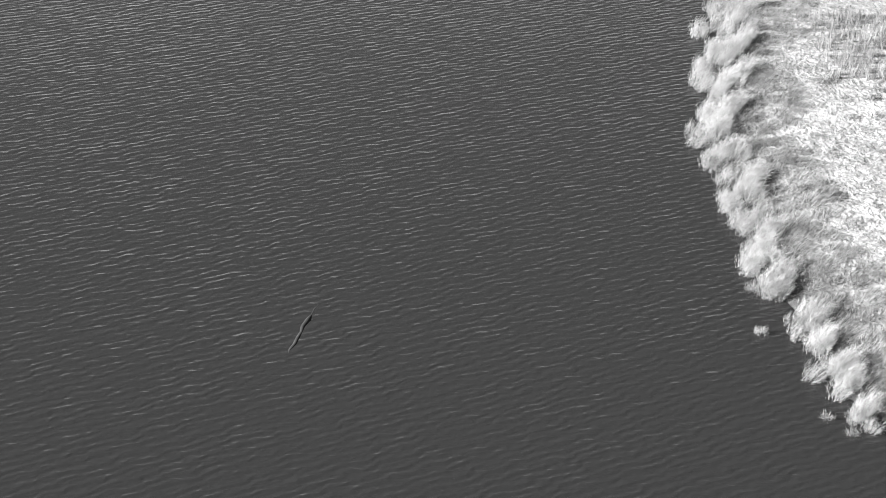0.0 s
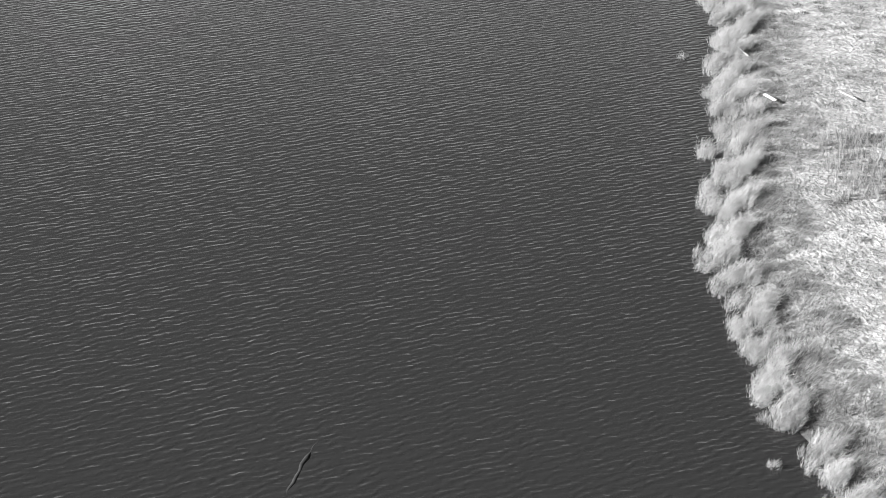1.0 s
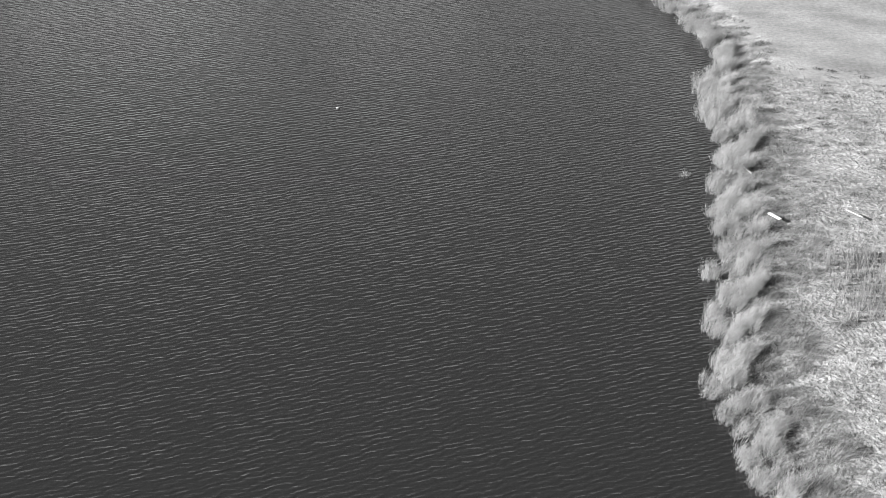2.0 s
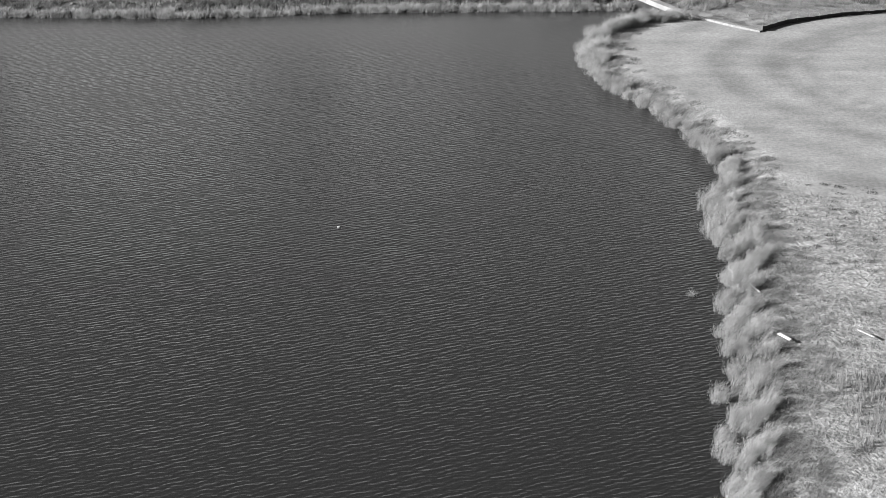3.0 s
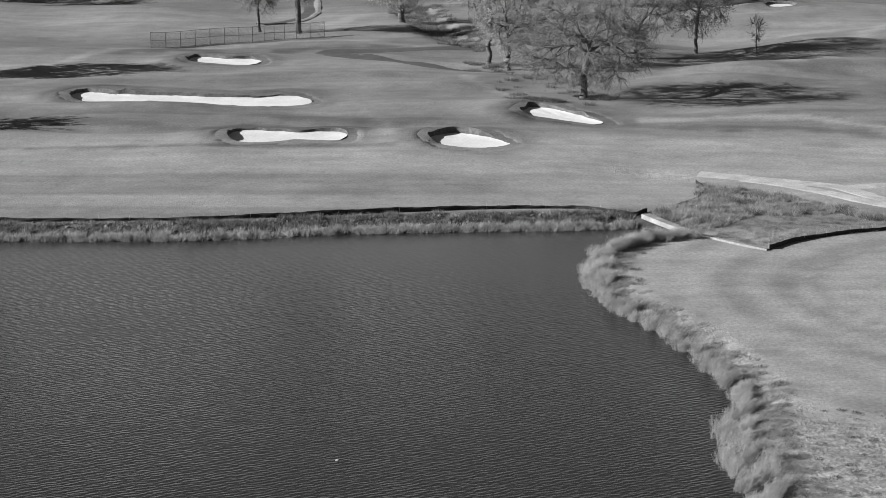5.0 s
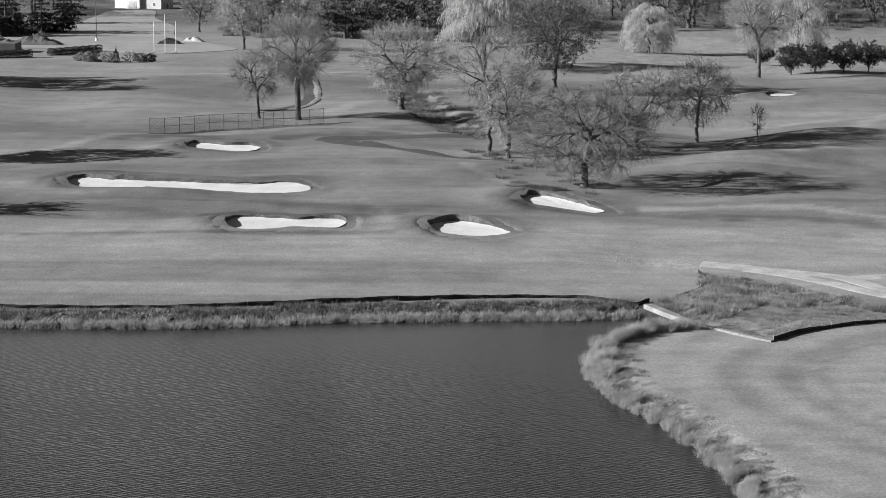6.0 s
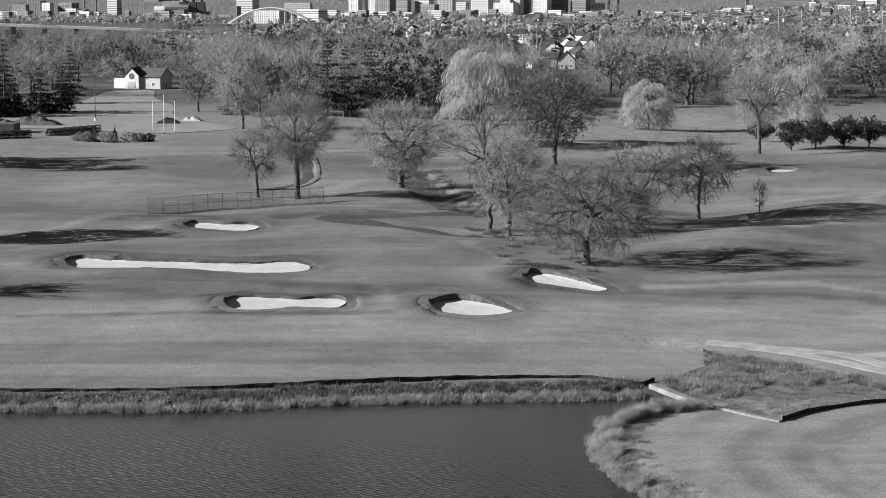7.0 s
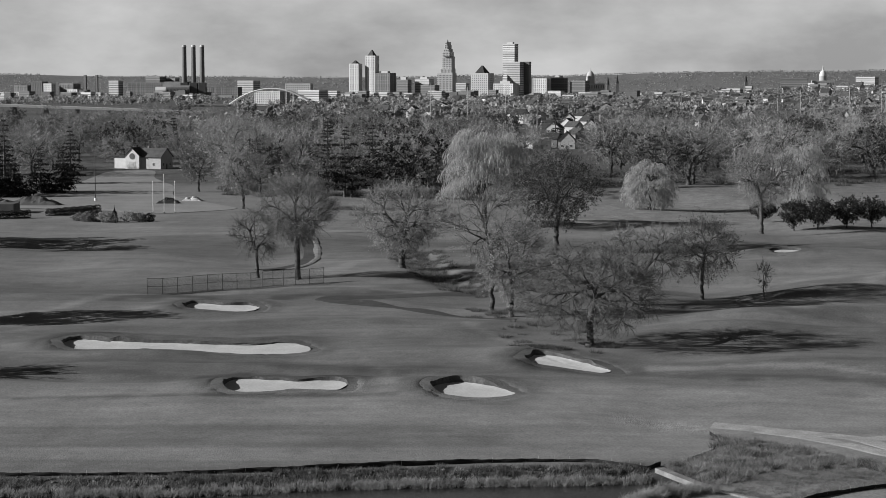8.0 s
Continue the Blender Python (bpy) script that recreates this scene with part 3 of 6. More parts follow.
wind = np.clip(1 - 0.82 * lee - 0.35 * streak * (1 - lee), 0.1, 1)
water_mesh.attributes.new("wind", "FLOAT", "POINT").data.foreach_set("value", wind.astype(np.float32).ravel())
water = tagged(new("water", water_mesh), "dark wind-rippled pond water, calm under the far bank", "pond", kind="structure")


# ---- bunkers ----
def sand_bunker(line, seed, label):
    """A bed of sand below an undercut turf lip, with a collar of longer grass."""
    rng = np.random.RandomState(seed)
    c = line.mean(0)
    n = len(line)
    i = np.arange(n)
    ob = thing("sand_bunker", c[0], c[1], 0, label, "bunker", "sand bunkers")
    d = np.roll(line, -1, 0) - np.roll(line, 1, 0)
    d /= np.linalg.norm(d, axis=1, keepdims=True)
    out = np.stack([d[:, 1], -d[:, 0]], 1)
    if ((line - c) * out).sum() < 0:
        out = -out
    fray = np.convolve(np.tile(rng.normal(0, 0.16, n), 3), np.ones(2) / 2, "same")[n:2 * n]
    south = line[line[:, 1] < c[1]]
    low = max(float(turf(south[:, 0], south[:, 1]).mean()) - 0.22, float(turf(line[:, 0], line[:, 1]).mean()) - 0.38)

    def bed(p):
        return low + 0.01 * (p[:, 1] - line[:, 1].min()) + 0.03 * waves(p[:, 0], p[:, 1], 2.5, seed)

    def at(p, z):
        return np.column_stack([p - c, z])

    verts = [np.array([[0, 0, bed(c[None])[0]]])]
    steps = (0.25, 0.5, 0.75, 0.92, 1.0)
    for k in steps:
        p = c + (line - c) * k + out * (fray * k**6)[:, None]
        verts.append(at(p, bed(p) + 0.10 * k**8))
    tris = np.stack([np.zeros(n, int), 1 + i, 1 + (i + 1) % n], 1)
    faces = [np.stack([1 + a * n + i, 1 + (a + 1) * n + i, 1 + (a + 1) * n + (i + 1) % n, 1 + a * n + (i + 1) % n], 1) for a in range(len(steps) - 1)]
    part("sand", mesh_of("sand", np.concatenate(verts), np.concatenate(faces), tris, SAND, True), SAND, ob)
    rows = []
    for off, lift in ((-0.15, None), (0.12, 0.06), (0.6, 0.05), (1.4, 0.03), (2.6, -0.05)):
        p = line + out * (off + fray * (1.0 if off < 1 else 0.0))[:, None]
        rows.append(at(p, bed(p) - 0.3 if lift is None else turf(p[:, 0], p[:, 1]) + lift + (np.maximum(0.5 * fray, 0) if off < 0.3 else 0)))
    v = np.concatenate(rows)
    f = [np.stack([a + i, a + (i + 1) % n, a + n + (i + 1) % n, a + n + i], 1) for a in range(0, 4 * n, n)]
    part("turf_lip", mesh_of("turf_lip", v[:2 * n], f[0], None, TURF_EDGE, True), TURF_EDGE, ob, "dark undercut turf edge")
    v = v[n:]
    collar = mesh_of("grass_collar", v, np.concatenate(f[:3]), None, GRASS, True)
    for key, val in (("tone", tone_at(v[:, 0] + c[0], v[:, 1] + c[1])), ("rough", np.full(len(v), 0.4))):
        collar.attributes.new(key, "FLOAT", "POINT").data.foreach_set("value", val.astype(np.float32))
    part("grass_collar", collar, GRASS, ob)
    return ob


for line, seed, label in zip(BUNKER_LINES, range(50, 60), ("long white sand bunker with a dark turf lip", "white sand bunker with a scalloped turf lip by the fairway", "short white sand bunker under a low mound",
                                                     "bright sand bunker cut into the bank below a tree", "small white sand bunker on the upper fairway", "small far sand bunker in the shade")):
    sand_bunker(line, seed, label)


# ---- paths, kerbs ----
def strip(name, points, width, mat, label, category, rise=0.05, thick=0.08, vary=0.06, seed=1, level=None):
    line = curve_through(points, 1.5)
    d = np.gradient(line, axis=0)
    d /= np.linalg.norm(d, axis=1, keepdims=True)
    side = np.stack([-d[:, 1], d[:, 0]], 1)
    rng = np.random.RandomState(seed)
    w = np.interp(np.linspace(0, 1, len(line)), np.linspace(0, 1, len(np.atleast_1d(width))), np.atleast_1d(width)) / 2
    n = len(line)
    left, right = (line + side * (w * k * (1 + rng.normal(0, vary, n)))[:, None] for k in (1, -1))
    zl, zr = land(left[:, 0], left[:, 1]) + rise, land(right[:, 0], right[:, 1]) + rise
    if level is not None:
        zl = zr = np.full(n, level)
    z = zl if level is not None else np.maximum(land(line[:, 0], line[:, 1]) + rise, (zl + zr) / 2)
    foot = side * (0.0 if level is not None else 0.6)      # a path slopes into the turf at its edges
    v = np.concatenate([np.column_stack(a) for a in ((left, zl), (line, z), (right, zr), (left + foot, zl - thick), (right - foot, zr - thick))])
    i = np.arange(n - 1)
    f = [np.stack([a + i, b + i, b + i + 1, a + i + 1], 1) for a, b in ((0, n), (n, 2 * n), (3 * n, 0), (2 * n, 4 * n))]
    return tagged(new(name, mesh_of(name, v, np.concatenate(f), None, mat)), label, category, kind="structure")


strip("path_gravel", [(29.6, 215.2), (32.9, 214), (36, 212.6), (39, 211.2), (42, 209.9), (44.3, 208.5), (45.6, 206.6), (46.8, 204.0), (48.6, 200.4), (54, 194.5), (62, 188)], (1.9, 2.4, 2.5, 2.0, 1.7, 1.7, 2.2, 3.0), GRAVEL, "pale sandy cart path beside the marsh", "path", rise=0.035, seed=2)
strip("path_fork", [(34.2, 212.3), (38.7, 209.2), (41.3, 206.3), (43.6, 203.6), (45.6, 200.7), (48.4, 197.2), (54, 192)], (1.0, 1.7, 1.9, 2.2, 2.0), GRAVEL, "pale sandy fork of the cart path", "path", rise=0.05, seed=3)
strip("path_spur", [(45.2, 206.8), (46.7, 207.9), (48.4, 208.6), (52, 209.4), (60, 209)], (1.6, 1.5, 1.6), GRAVEL, "pale sandy spur of the cart path", "path", rise=0.06, seed=13)
strip("path_asphalt", [(-40.6, 459), (-37.9, 452), (-34.6, 432), (-32.1, 414), (-30.9, 402), (-30.6, 392), (-32.2, 383.4), (-35, 378), (-39, 374)], 2.7, ASPHALT, "dark asphalt cart path curving behind the trees", "path", rise=0.2, thick=0.6, seed=4)
strip("kerb_pale", [(-36.4, 452), (-33.1, 432), (-30.6, 414), (-29.4, 402), (-29.1, 391.4), (-30.9, 382.4), (-34, 376.6)], 0.4, TRACK, "pale worn edge of the cart path", "kerb", rise=0.22, seed=5)
strip("path_loop", [(10, 296.6), (5.4, 298.1), (-0.1, 300.9), (-9.6, 311), (-15.6, 316.6), (-20.0, 320), (-21.4, 324), (-19.4, 327), (-12.2, 328.6), (-3.1, 329.6), (6, 330)], (2.6, 2.8, 3.2, 4.6, 4.4, 3.4, 3.0), ASPHALT, "dark asphalt cart path looping round a tee", "path", seed=6)
strip("path_upper", [(-62, 446), (-46, 444), (-33, 447), (-18, 449)], 2.2, TRACK, "pale cart track across the upper fairway", "path", rise=0.05, seed=8)
strip("kerb_weir", [(20.9, 192.2), (23, 187.2), (25.2, 182.4)], (1.0, 0.9), CONCRETE, "pale concrete weir slab at the pond outlet", "weir", thick=0.5, vary=0.02, seed=10, level=1.15)
strip("kerb_culvert", [(25.2, 182.2), (28, 178.6), (31.2, 175.0)], 0.5, CONCRETE, "narrow concrete kerb from the weir", "kerb", thick=0.5, vary=0.03, seed=11, level=1.2)
strip("path_green", [(29, 480), (33, 484), (38, 487), (42, 490)], (18, 16, 10), SAND, "pale sandy waste patch behind the dark tree", "sand", rise=0.08, seed=12)
lot = [(-142, 534), (-118, 534), (-100, 529), (-84, 513), (-70, 522), (-62, 534), (-72, 556), (-88, 590), (-97, 646), (-112, 700), (-122, 756), (-138, 756), (-136, 700), (-134, 646), (-142, 590)]
outline = curve_through(lot, 4.0, True)
bm = bmesh.new()
lot_face = bm.faces.new([bm.verts.new((px, py, height_at(px, py) + 0.10)) for px, py in outline])
down = bmesh.ops.extrude_face_region(bm, geom=[lot_face])
bmesh.ops.translate(bm, vec=(0, 0, -1.2), verts=[v for v in down["geom"] if isinstance(v, bmesh.types.BMVert)])
bmesh.ops.recalc_face_normals(bm, faces=bm.faces)
me = bpy.data.meshes.new("pavement")
bm.to_mesh(me)
bm.free()
me.materials.append(PAVING)
tagged(new("pavement", me), "wide pale asphalt car park and drive", "car park", kind="structure")


# ---- plants of the banks ----
def east_spots(rng, n, inner, outer):
    """Points along the east shore, between two distances from the water (functions of y)."""
    i = rng.randint(60, len(EAST) - 1, n)
    p = EAST[i] + rng.uniform(-0.5, 0.5, (n, 1)) * (EAST[i] - EAST[i - 1])
    d = EAST[i] - EAST[i - 1]
    d /= np.linalg.norm(d, axis=1, keepdims=True)
    out = np.stack([d[:, 1], -d[:, 0]], 1)
    lo, hi = inner(p[:, 1]), outer(p[:, 1])
    return p + out * (lo + (hi - lo) * rng.uniform(0, 1, n))[:, None]


def clumps(name, centres, radius, blades, tall, width, lean, mat, label, category, seed, spread=0.3, droop=0.25, plume=False):
    """Tufts of bent blades on the ground, all in one mesh."""
    rng = np.random.RandomState(seed)
    centres = np.asarray(centres, float)
    n = len(centres)
    rad, hgt = rng.uniform(*radius, n), rng.uniform(*tall, n)
    count = np.maximum(4, (blades * (rad / np.mean(radius)) ** 2)).astype(int)
    k = np.repeat(np.arange(n), count)
    a, r = rng.uniform(0, 6.283, len(k)), np.sqrt(rng.uniform(0, 1, len(k)))
    off = np.stack([np.cos(a), np.sin(a)], 1) * (r * rad[k])[:, None]
    xy = centres[k] + off
    z = np.maximum(land(xy[:, 0], xy[:, 1]), -0.15) - 0.03
    tilt = rng.normal(0, 0.12, (n, 2)) + np.array(lean)
    way = np.column_stack([off / (rad[k][:, None] + 0.1) * spread + tilt[k] + rng.normal(0, 0.14, (len(k), 2)), np.ones(len(k))])
    way /= np.linalg.norm(way, axis=1, keepdims=True)
    length = hgt[k] * (1 - 0.35 * r**2) * rng.uniform(0.65, 1.1, len(k))
    bend = np.column_stack([way[:, :2] * 1.4 + np.array(lean) * 0.6, np.full(len(k), -0.5)]) * (length * droop)[:, None]
    base = np.column_stack([xy, z])
    if plume:
        v, f = ribbons(base, way, length, rng.uniform(*width, len(k)), bend, rng, plume)
    else:
        v, f = spikes(base, base + way * length[:, None] + bend, 1.3 * rng.uniform(*width, len(k)), rng)
    return tagged(new(name, mesh_of(name, v, None, f, mat)), label, category, kind="stuff")


rng = np.random.RandomState(7)
belt = lambda y: np.interp(y, (40, 55, 62, 75, 84, 95, 105, 118, 126, 136, 146, 154, 165, 175, 183, 189), (0.9, 1.0, 1.2, 1.7, 2.2, 2.6, 2.0, 2.6, 0.9, 0.7, 0.35, 0.8, 1.8, 2.7, 3.0, 1.5))
spots = east_spots(rng, 2600, lambda y: 0 * y - np.interp(y, (60, 110), (0.75, 0.35)), belt)
gap = waves(spots[:, 0] * 1.4, spots[:, 1], 2.7, 61) + rng.normal(0, 0.34, len(spots))
spots = spots[(gap > 0.42) & ~((spots[:, 1] > 138) & (spots[:, 1] < 148) & (rng.uniform(0, 1, len(spots)) < 0.6))]
spots = spots[~((spots[:, 1] > 176) & (spots[:, 0] > 14))]
WEIR_BANK = curve_through([(13.4, 168), (14.2, 172.4), (16.4, 176.2), (19.2, 178.8), (21.8, 180.4), (23.6, 181)], 0.5)
spots = np.concatenate([spots, WEIR_BANK[rng.randint(0, len(WEIR_BANK), 120)] + rng.normal(0, 0.55, (120, 2))])


def reed_bed(name, centres, radius, stems, tall, lean, label, seed):
    """Reeds: thin stems in tufts, each with a loose pale plume at its tip."""
    rng = np.random.RandomState(seed)
    n = len(centres)
    rad, hgt, tilt = rng.uniform(*radius, n), rng.uniform(*tall, n) * np.interp(np.asarray(centres)[:, 1], (60, 105), (0.72, 1.0)), rng.normal(0, 0.14, (n, 2)) + np.array(lean)
    k = np.repeat(np.arange(n), np.maximum(6, stems * (rad / np.mean(radius)) ** 2).astype(int))
    m = len(k)
    a, r = rng.uniform(0, 6.283, m), np.sqrt(rng.uniform(0, 1, m))
    off = np.stack([np.cos(a), np.sin(a)], 1) * (r * rad[k])[:, None]
    xy = np.asarray(centres)[k] + off
    base = np.column_stack([xy, np.maximum(land(xy[:, 0], xy[:, 1]), -0.15) - 0.03])
    way = np.column_stack([off / rad[k][:, None] * 0.28 + tilt[k] + rng.normal(0, 0.16, (m, 2)), np.ones(m)])
    way /= np.linalg.norm(way, axis=1, keepdims=True)
    tip = base + way * (hgt[k] * (1 - 0.3 * r**2) * rng.uniform(0.6, 1.08, m))[:, None]
    stem = spikes(base, tip, rng.uniform(0.012, 0.022, m), rng)
    j = np.repeat(np.arange(m), 11)
    start = tip[j] - way[j] * rng.uniform(0.05, 0.7, len(j))[:, None] + rng.normal(0, 0.04, (len(j), 3))
    fluff = way[j] + rng.normal(0, 0.34, (len(j), 3)) + np.array([lean[0] * 1.5, lean[1], -0.25])
    plume = spikes(start, start + fluff * rng.uniform(0.12, 0.30, len(j))[:, None], rng.uniform(0.009, 0.018, len(j)), rng)
    v, f = joined([stem, plume])
    return tagged(new(name, mesh_of(name, v, None, f, REED)), label, "reeds", kind="stuff")


reed_bed("reeds", spots, (0.22, 0.5), 46, (0.95, 1.65), (0.22, 0.06), "tall pale dry reeds with loose plumes along the pond edge", 71)
inner = east_spots(rng, 700, lambda y: belt(y) * 0.9, lambda y: belt(y) + np.interp(y, (50, 110, 130), (3.6, 3.2, 2.0)))
clumps("bank_grass", inner, (0.25, 0.7), 100, (0.2, 0.5), (0.009, 0.018), (0.25, 0.0), WILD, "tangled dry grass behind the reeds", "grass", 72)
reed_bed("water_tufts", [(14.2, 53.9), (14.3, 57.5), (16.0, 47.6), (16.8, 46.5), (15.7, 103), (13.2, 72.8), (13.8, 73.2)], (0.12, 0.3), 60, (0.4, 0.75), (-0.02, 0), "small pale tufts standing in the water", 73)

# dark brush, set thick to stand in for the shade behind the reeds
hollow = east_spots(rng, 520, lambda y: belt(y) * 0.7, lambda y: belt(y) + 3.0)
hollow = hollow[waves(hollow[:, 0], hollow[:, 1], 3.0, 60) > -0.1]
clumps("bank_brush_shade", hollow, (0.25, 0.6), 60, (0.2, 0.5), (0.010, 0.022), (0.2, 0.0), DARK_SCRUB, "dark dead brush, also standing in for shade behind the reeds", "brush", 70, 0.6)
# long matted grass on the east bank
n = 330000
px, py = rng.uniform(16, 42, n), rng.uniform(42, 132, n)
sd = distance_to(POND, px, py, True)
keep = (sd > 3.0 + 1.2 * waves(px, py, 4, 62)) & (rough_at(px, py) > 0.6) & (waves(px, py * 1.4, 1.5, 64) + 0.6 * waves(px, py, 5, 63) + rng.normal(0, 0.35, n) > 0.1) & (px < 12 + 0.27 * (py + 14))
p = np.column_stack([px, py])[keep]
lay = 0.9 * np.stack([waves(p[:, 0], p[:, 1], 5, 65), waves(p[:, 0], p[:, 1], 5, 66)], 1)
n = len(p)
way = np.column_stack([lay + rng.normal(0, 0.5, (n, 2)) + [0.2, 0], np.full(n, 0.75)])
way /= np.linalg.norm(way, axis=1, keepdims=True)
length = rng.uniform(0.10, 0.30, n) * (1 + 0.5 * np.clip(waves(p[:, 0], p[:, 1] * 1.4, 1.5, 64), 0, 1.5))
base = np.column_stack([p, land(p[:, 0], p[:, 1]) - 0.02])
v, f = spikes(base, base + (way + np.column_stack([lay * 0.2, -0.1 * np.ones(n)])) * length[:, None], rng.uniform(0.009, 0.02, n), rng)
tagged(new("meadow_grass", mesh_of("meadow_grass", v, None, f, WILD)), "matted pale long grass on the bank", "grass", kind="stuff")
specks = np.column_stack([rng.uniform(16, 36, 1500), rng.uniform(44, 124, 1500)])
specks = specks[(distance_to(POND, specks[:, 0], specks[:, 1], True) > 1.8) & (waves(specks[:, 0], specks[:, 1], 7, 99) > -0.2)]
clumps("meadow_weeds", specks, (0.12, 0.42), 34, (0.08, 0.28), (0.02, 0.04), (0.2, 0.0), DARK_SCRUB, "dark dead weeds scattered through the matted grass", "weeds", 100, 0.8)
stems = np.column_stack([rng.uniform(21.5, 27.5, 500), rng.uniform(78.5, 88, 500)])
clumps("stalks", stems, (0.02, 0.12), 5, (0.8, 1.4), (0.012, 0.022), (0.02, 0.05), WILD, "stiff dead stalks standing in rows", "reeds", 74, 0.1, 0.05)

# the north bank: reeds at the water, stones and scrub behind
def north_spots(rng, n, lo, hi, x0=-95, x1=21):
    i = rng.randint(1, len(NORTH), n)
    d = NORTH[i] - NORTH[i - 1]
    d /= np.linalg.norm(d, axis=1, keepdims=True)
    p = NORTH[i] + rng.uniform(-0.5, 0.5, (n, 1)) * d + np.stack([d[:, 1], -d[:, 0]], 1) * rng.uniform(lo, hi, (n, 1))
    return p[(p[:, 0] > x0) & (p[:, 0] < x1)]


spots = north_spots(rng, 640, -0.2, 1.0)
spots = spots[waves(spots[:, 0], 0, 9, 67) > -0.9]
clumps("bank_reeds", spots, (0.3, 0.7), 66, (0.5, 1.15), (0.018, 0.036), (0.08, 0), REED, "low pale reeds along the far bank", "reeds", 75, plume=True)
spots = north_spots(rng, 330, 1.2, 4.6)
spots = spots[waves(spots[:, 0] * 1.5, spots[:, 1], 10, 68) > -0.6]
clumps("bank_scrub", spots, (0.3, 0.8), 110, (0.3, 0.95), (0.022, 0.045), (0.1, 0), SCRUB, "dark twiggy scrub on the far bank", "shrubs", 76, 0.9, 0.1)
spots = north_spots(rng, 420, 0.8, 4.8)
clumps("bank_weeds", spots, (0.3, 0.7), 30, (0.3, 0.6), (0.03, 0.06), (0.1, 0), WILD, "dry weeds among the stones of the far bank", "grass", 77, 0.5)

# dark clumps added in place of the stones and shadow below the fence
spots = north_spots(rng, 190, 2.4, 4.6)
spots = spots[waves(spots[:, 0], spots[:, 1], 7, 59) > -0.2]
clumps("bank_thicket", spots, (0.3, 0.8), 90, (0.2, 0.5), (0.025, 0.05), (0.1, 0), DARK_SCRUB, "dark low clumps standing in for stones and shade under the silt fence", "shrubs", 89, 0.9, 0.1)


def stones(name, centres, sizes, label, seed):
    rng = np.random.RandomState(seed)
    pieces = []
    ico = bmesh.new()
    bmesh.ops.create_icosphere(ico, subdivisions=1, radius=1.0)
    ico.verts.ensure_lookup_table()
    base = np.array([v.co[:] for v in ico.verts])
    face = np.array([[v.index for v in f.verts] for f in ico.faces])
    ico.free()
    for (x, y), s in zip(centres, sizes):
        k = base * (1 + rng.uniform(-0.25, 0.25, (len(base), 1))) * s * np.array([1, rng.uniform(0.6, 1), rng.uniform(0.45, 0.7)])
        a = rng.uniform(0, 6.28)
        k = np.column_stack([k[:, 0] * math.cos(a) - k[:, 1] * math.sin(a), k[:, 0] * math.sin(a) + k[:, 1] * math.cos(a), k[:, 2]])
        pieces.append((k + [x, y, max(0.0, height_at(x, y)) + s * 0.2], face))
    v, f = joined(pieces)
    return tagged(new(name, mesh_of(name, v, None, f, STONE)), label, "stones", kind="stuff")


spots = north_spots(rng, 240, 1.8, 4.4, -75, 20)
stones("riprap", spots, rng.uniform(0.1, 0.28, len(spots)), "grey rough riprap stones under the silt fence", 78)
spots = east_spots(rng, 160, lambda y: 0 * y + 0.2, lambda y: belt(y) * 0.9)
spots = spots[(spots[:, 1] > 122) & (spots[:, 1] < 158)]
stones("shore_stones", spots, rng.uniform(0.1, 0.28, len(spots)), "dark stones at the eroded pond edge", 79)

# the marsh between the weir and the gravel path
MARSH = np.array([(21.4, 192.8), (27.9, 201.1), (28.4, 207.5), (29.5, 208.3), (34.6, 206.4), (37.5, 202.7), (42.4, 196.7), (45.5, 191.9), (55, 186.8), (52, 185.8), (44.8, 189), (41.6, 192.4), (32.4, 190.9), (27.5, 185.9), (25, 184.2)])
DRY = np.array([(25.2, 184), (27.5, 185.9), (32.4, 190.9), (41.6, 192.4), (44.8, 189), (54, 186.4), (47, 185.4), (39, 182.6), (34, 179.4), (31.4, 176.6), (28, 180)])
p = np.column_stack([rng.uniform(20, 58, 2300), rng.uniform(174, 212, 2300)])
thick = p[distance_to(MARSH, p[:, 0], p[:, 1], True) < -0.25]
thick = thick[waves(thick[:, 0], thick[:, 1], 6, 69) > -0.75]
flat = p[distance_to(DRY, p[:, 0], p[:, 1], True) < 0.1]
hollows = thick[waves(thick[:, 0], thick[:, 1] * 1.4, 5, 96) > 0.5]
clumps("marsh_scrub", thick, (0.4, 1.0), 150, (0.4, 1.0), (0.016, 0.034), (0.1, 0), MARSH_TWIG, "brown-grey scrub filling the marsh", "shrubs", 80, 0.9, 0.12)
clumps("marsh_brush", hollows, (0.4, 0.9), 110, (0.6, 1.15), (0.02, 0.04), (0.05, 0), DARK_SCRUB, "dark brush in the hollows of the marsh", "shrubs", 97, 0.8, 0.12)
clumps("marsh_reeds", thick[::3], (0.3, 0.7), 90, (0.6, 1.2), (0.016, 0.03), (0.15, 0), WILD, "dry reeds among the marsh scrub", "reeds", 81)
clumps("marsh_grass", flat, (0.3, 0.9), 100, (0.12, 0.4), (0.02, 0.04), (0.2, 0), WILD, "flattened dry grass by the marsh", "grass", 82, 0.7)


# dark tussocks on the bank of the bunker under the wide tree
tussock = np.concatenate([np.array((13.3, 264)) + rng.normal(0, (1.3, 2.2), (26, 2)), np.array((20.8, 273)) + rng.normal(0, (1.3, 2.6), (24, 2)), np.array((22.3, 268)) + rng.normal(0, 0.8, (10, 2))])
clumps("bunker_tussocks", tussock, (0.4, 1.0), 130, (0.3, 0.9), (0.025, 0.05), (0.1, 0), DARK_SCRUB, "dark rough tussocks round the bunker's bank", "grass", 98, 0.9, 0.15)

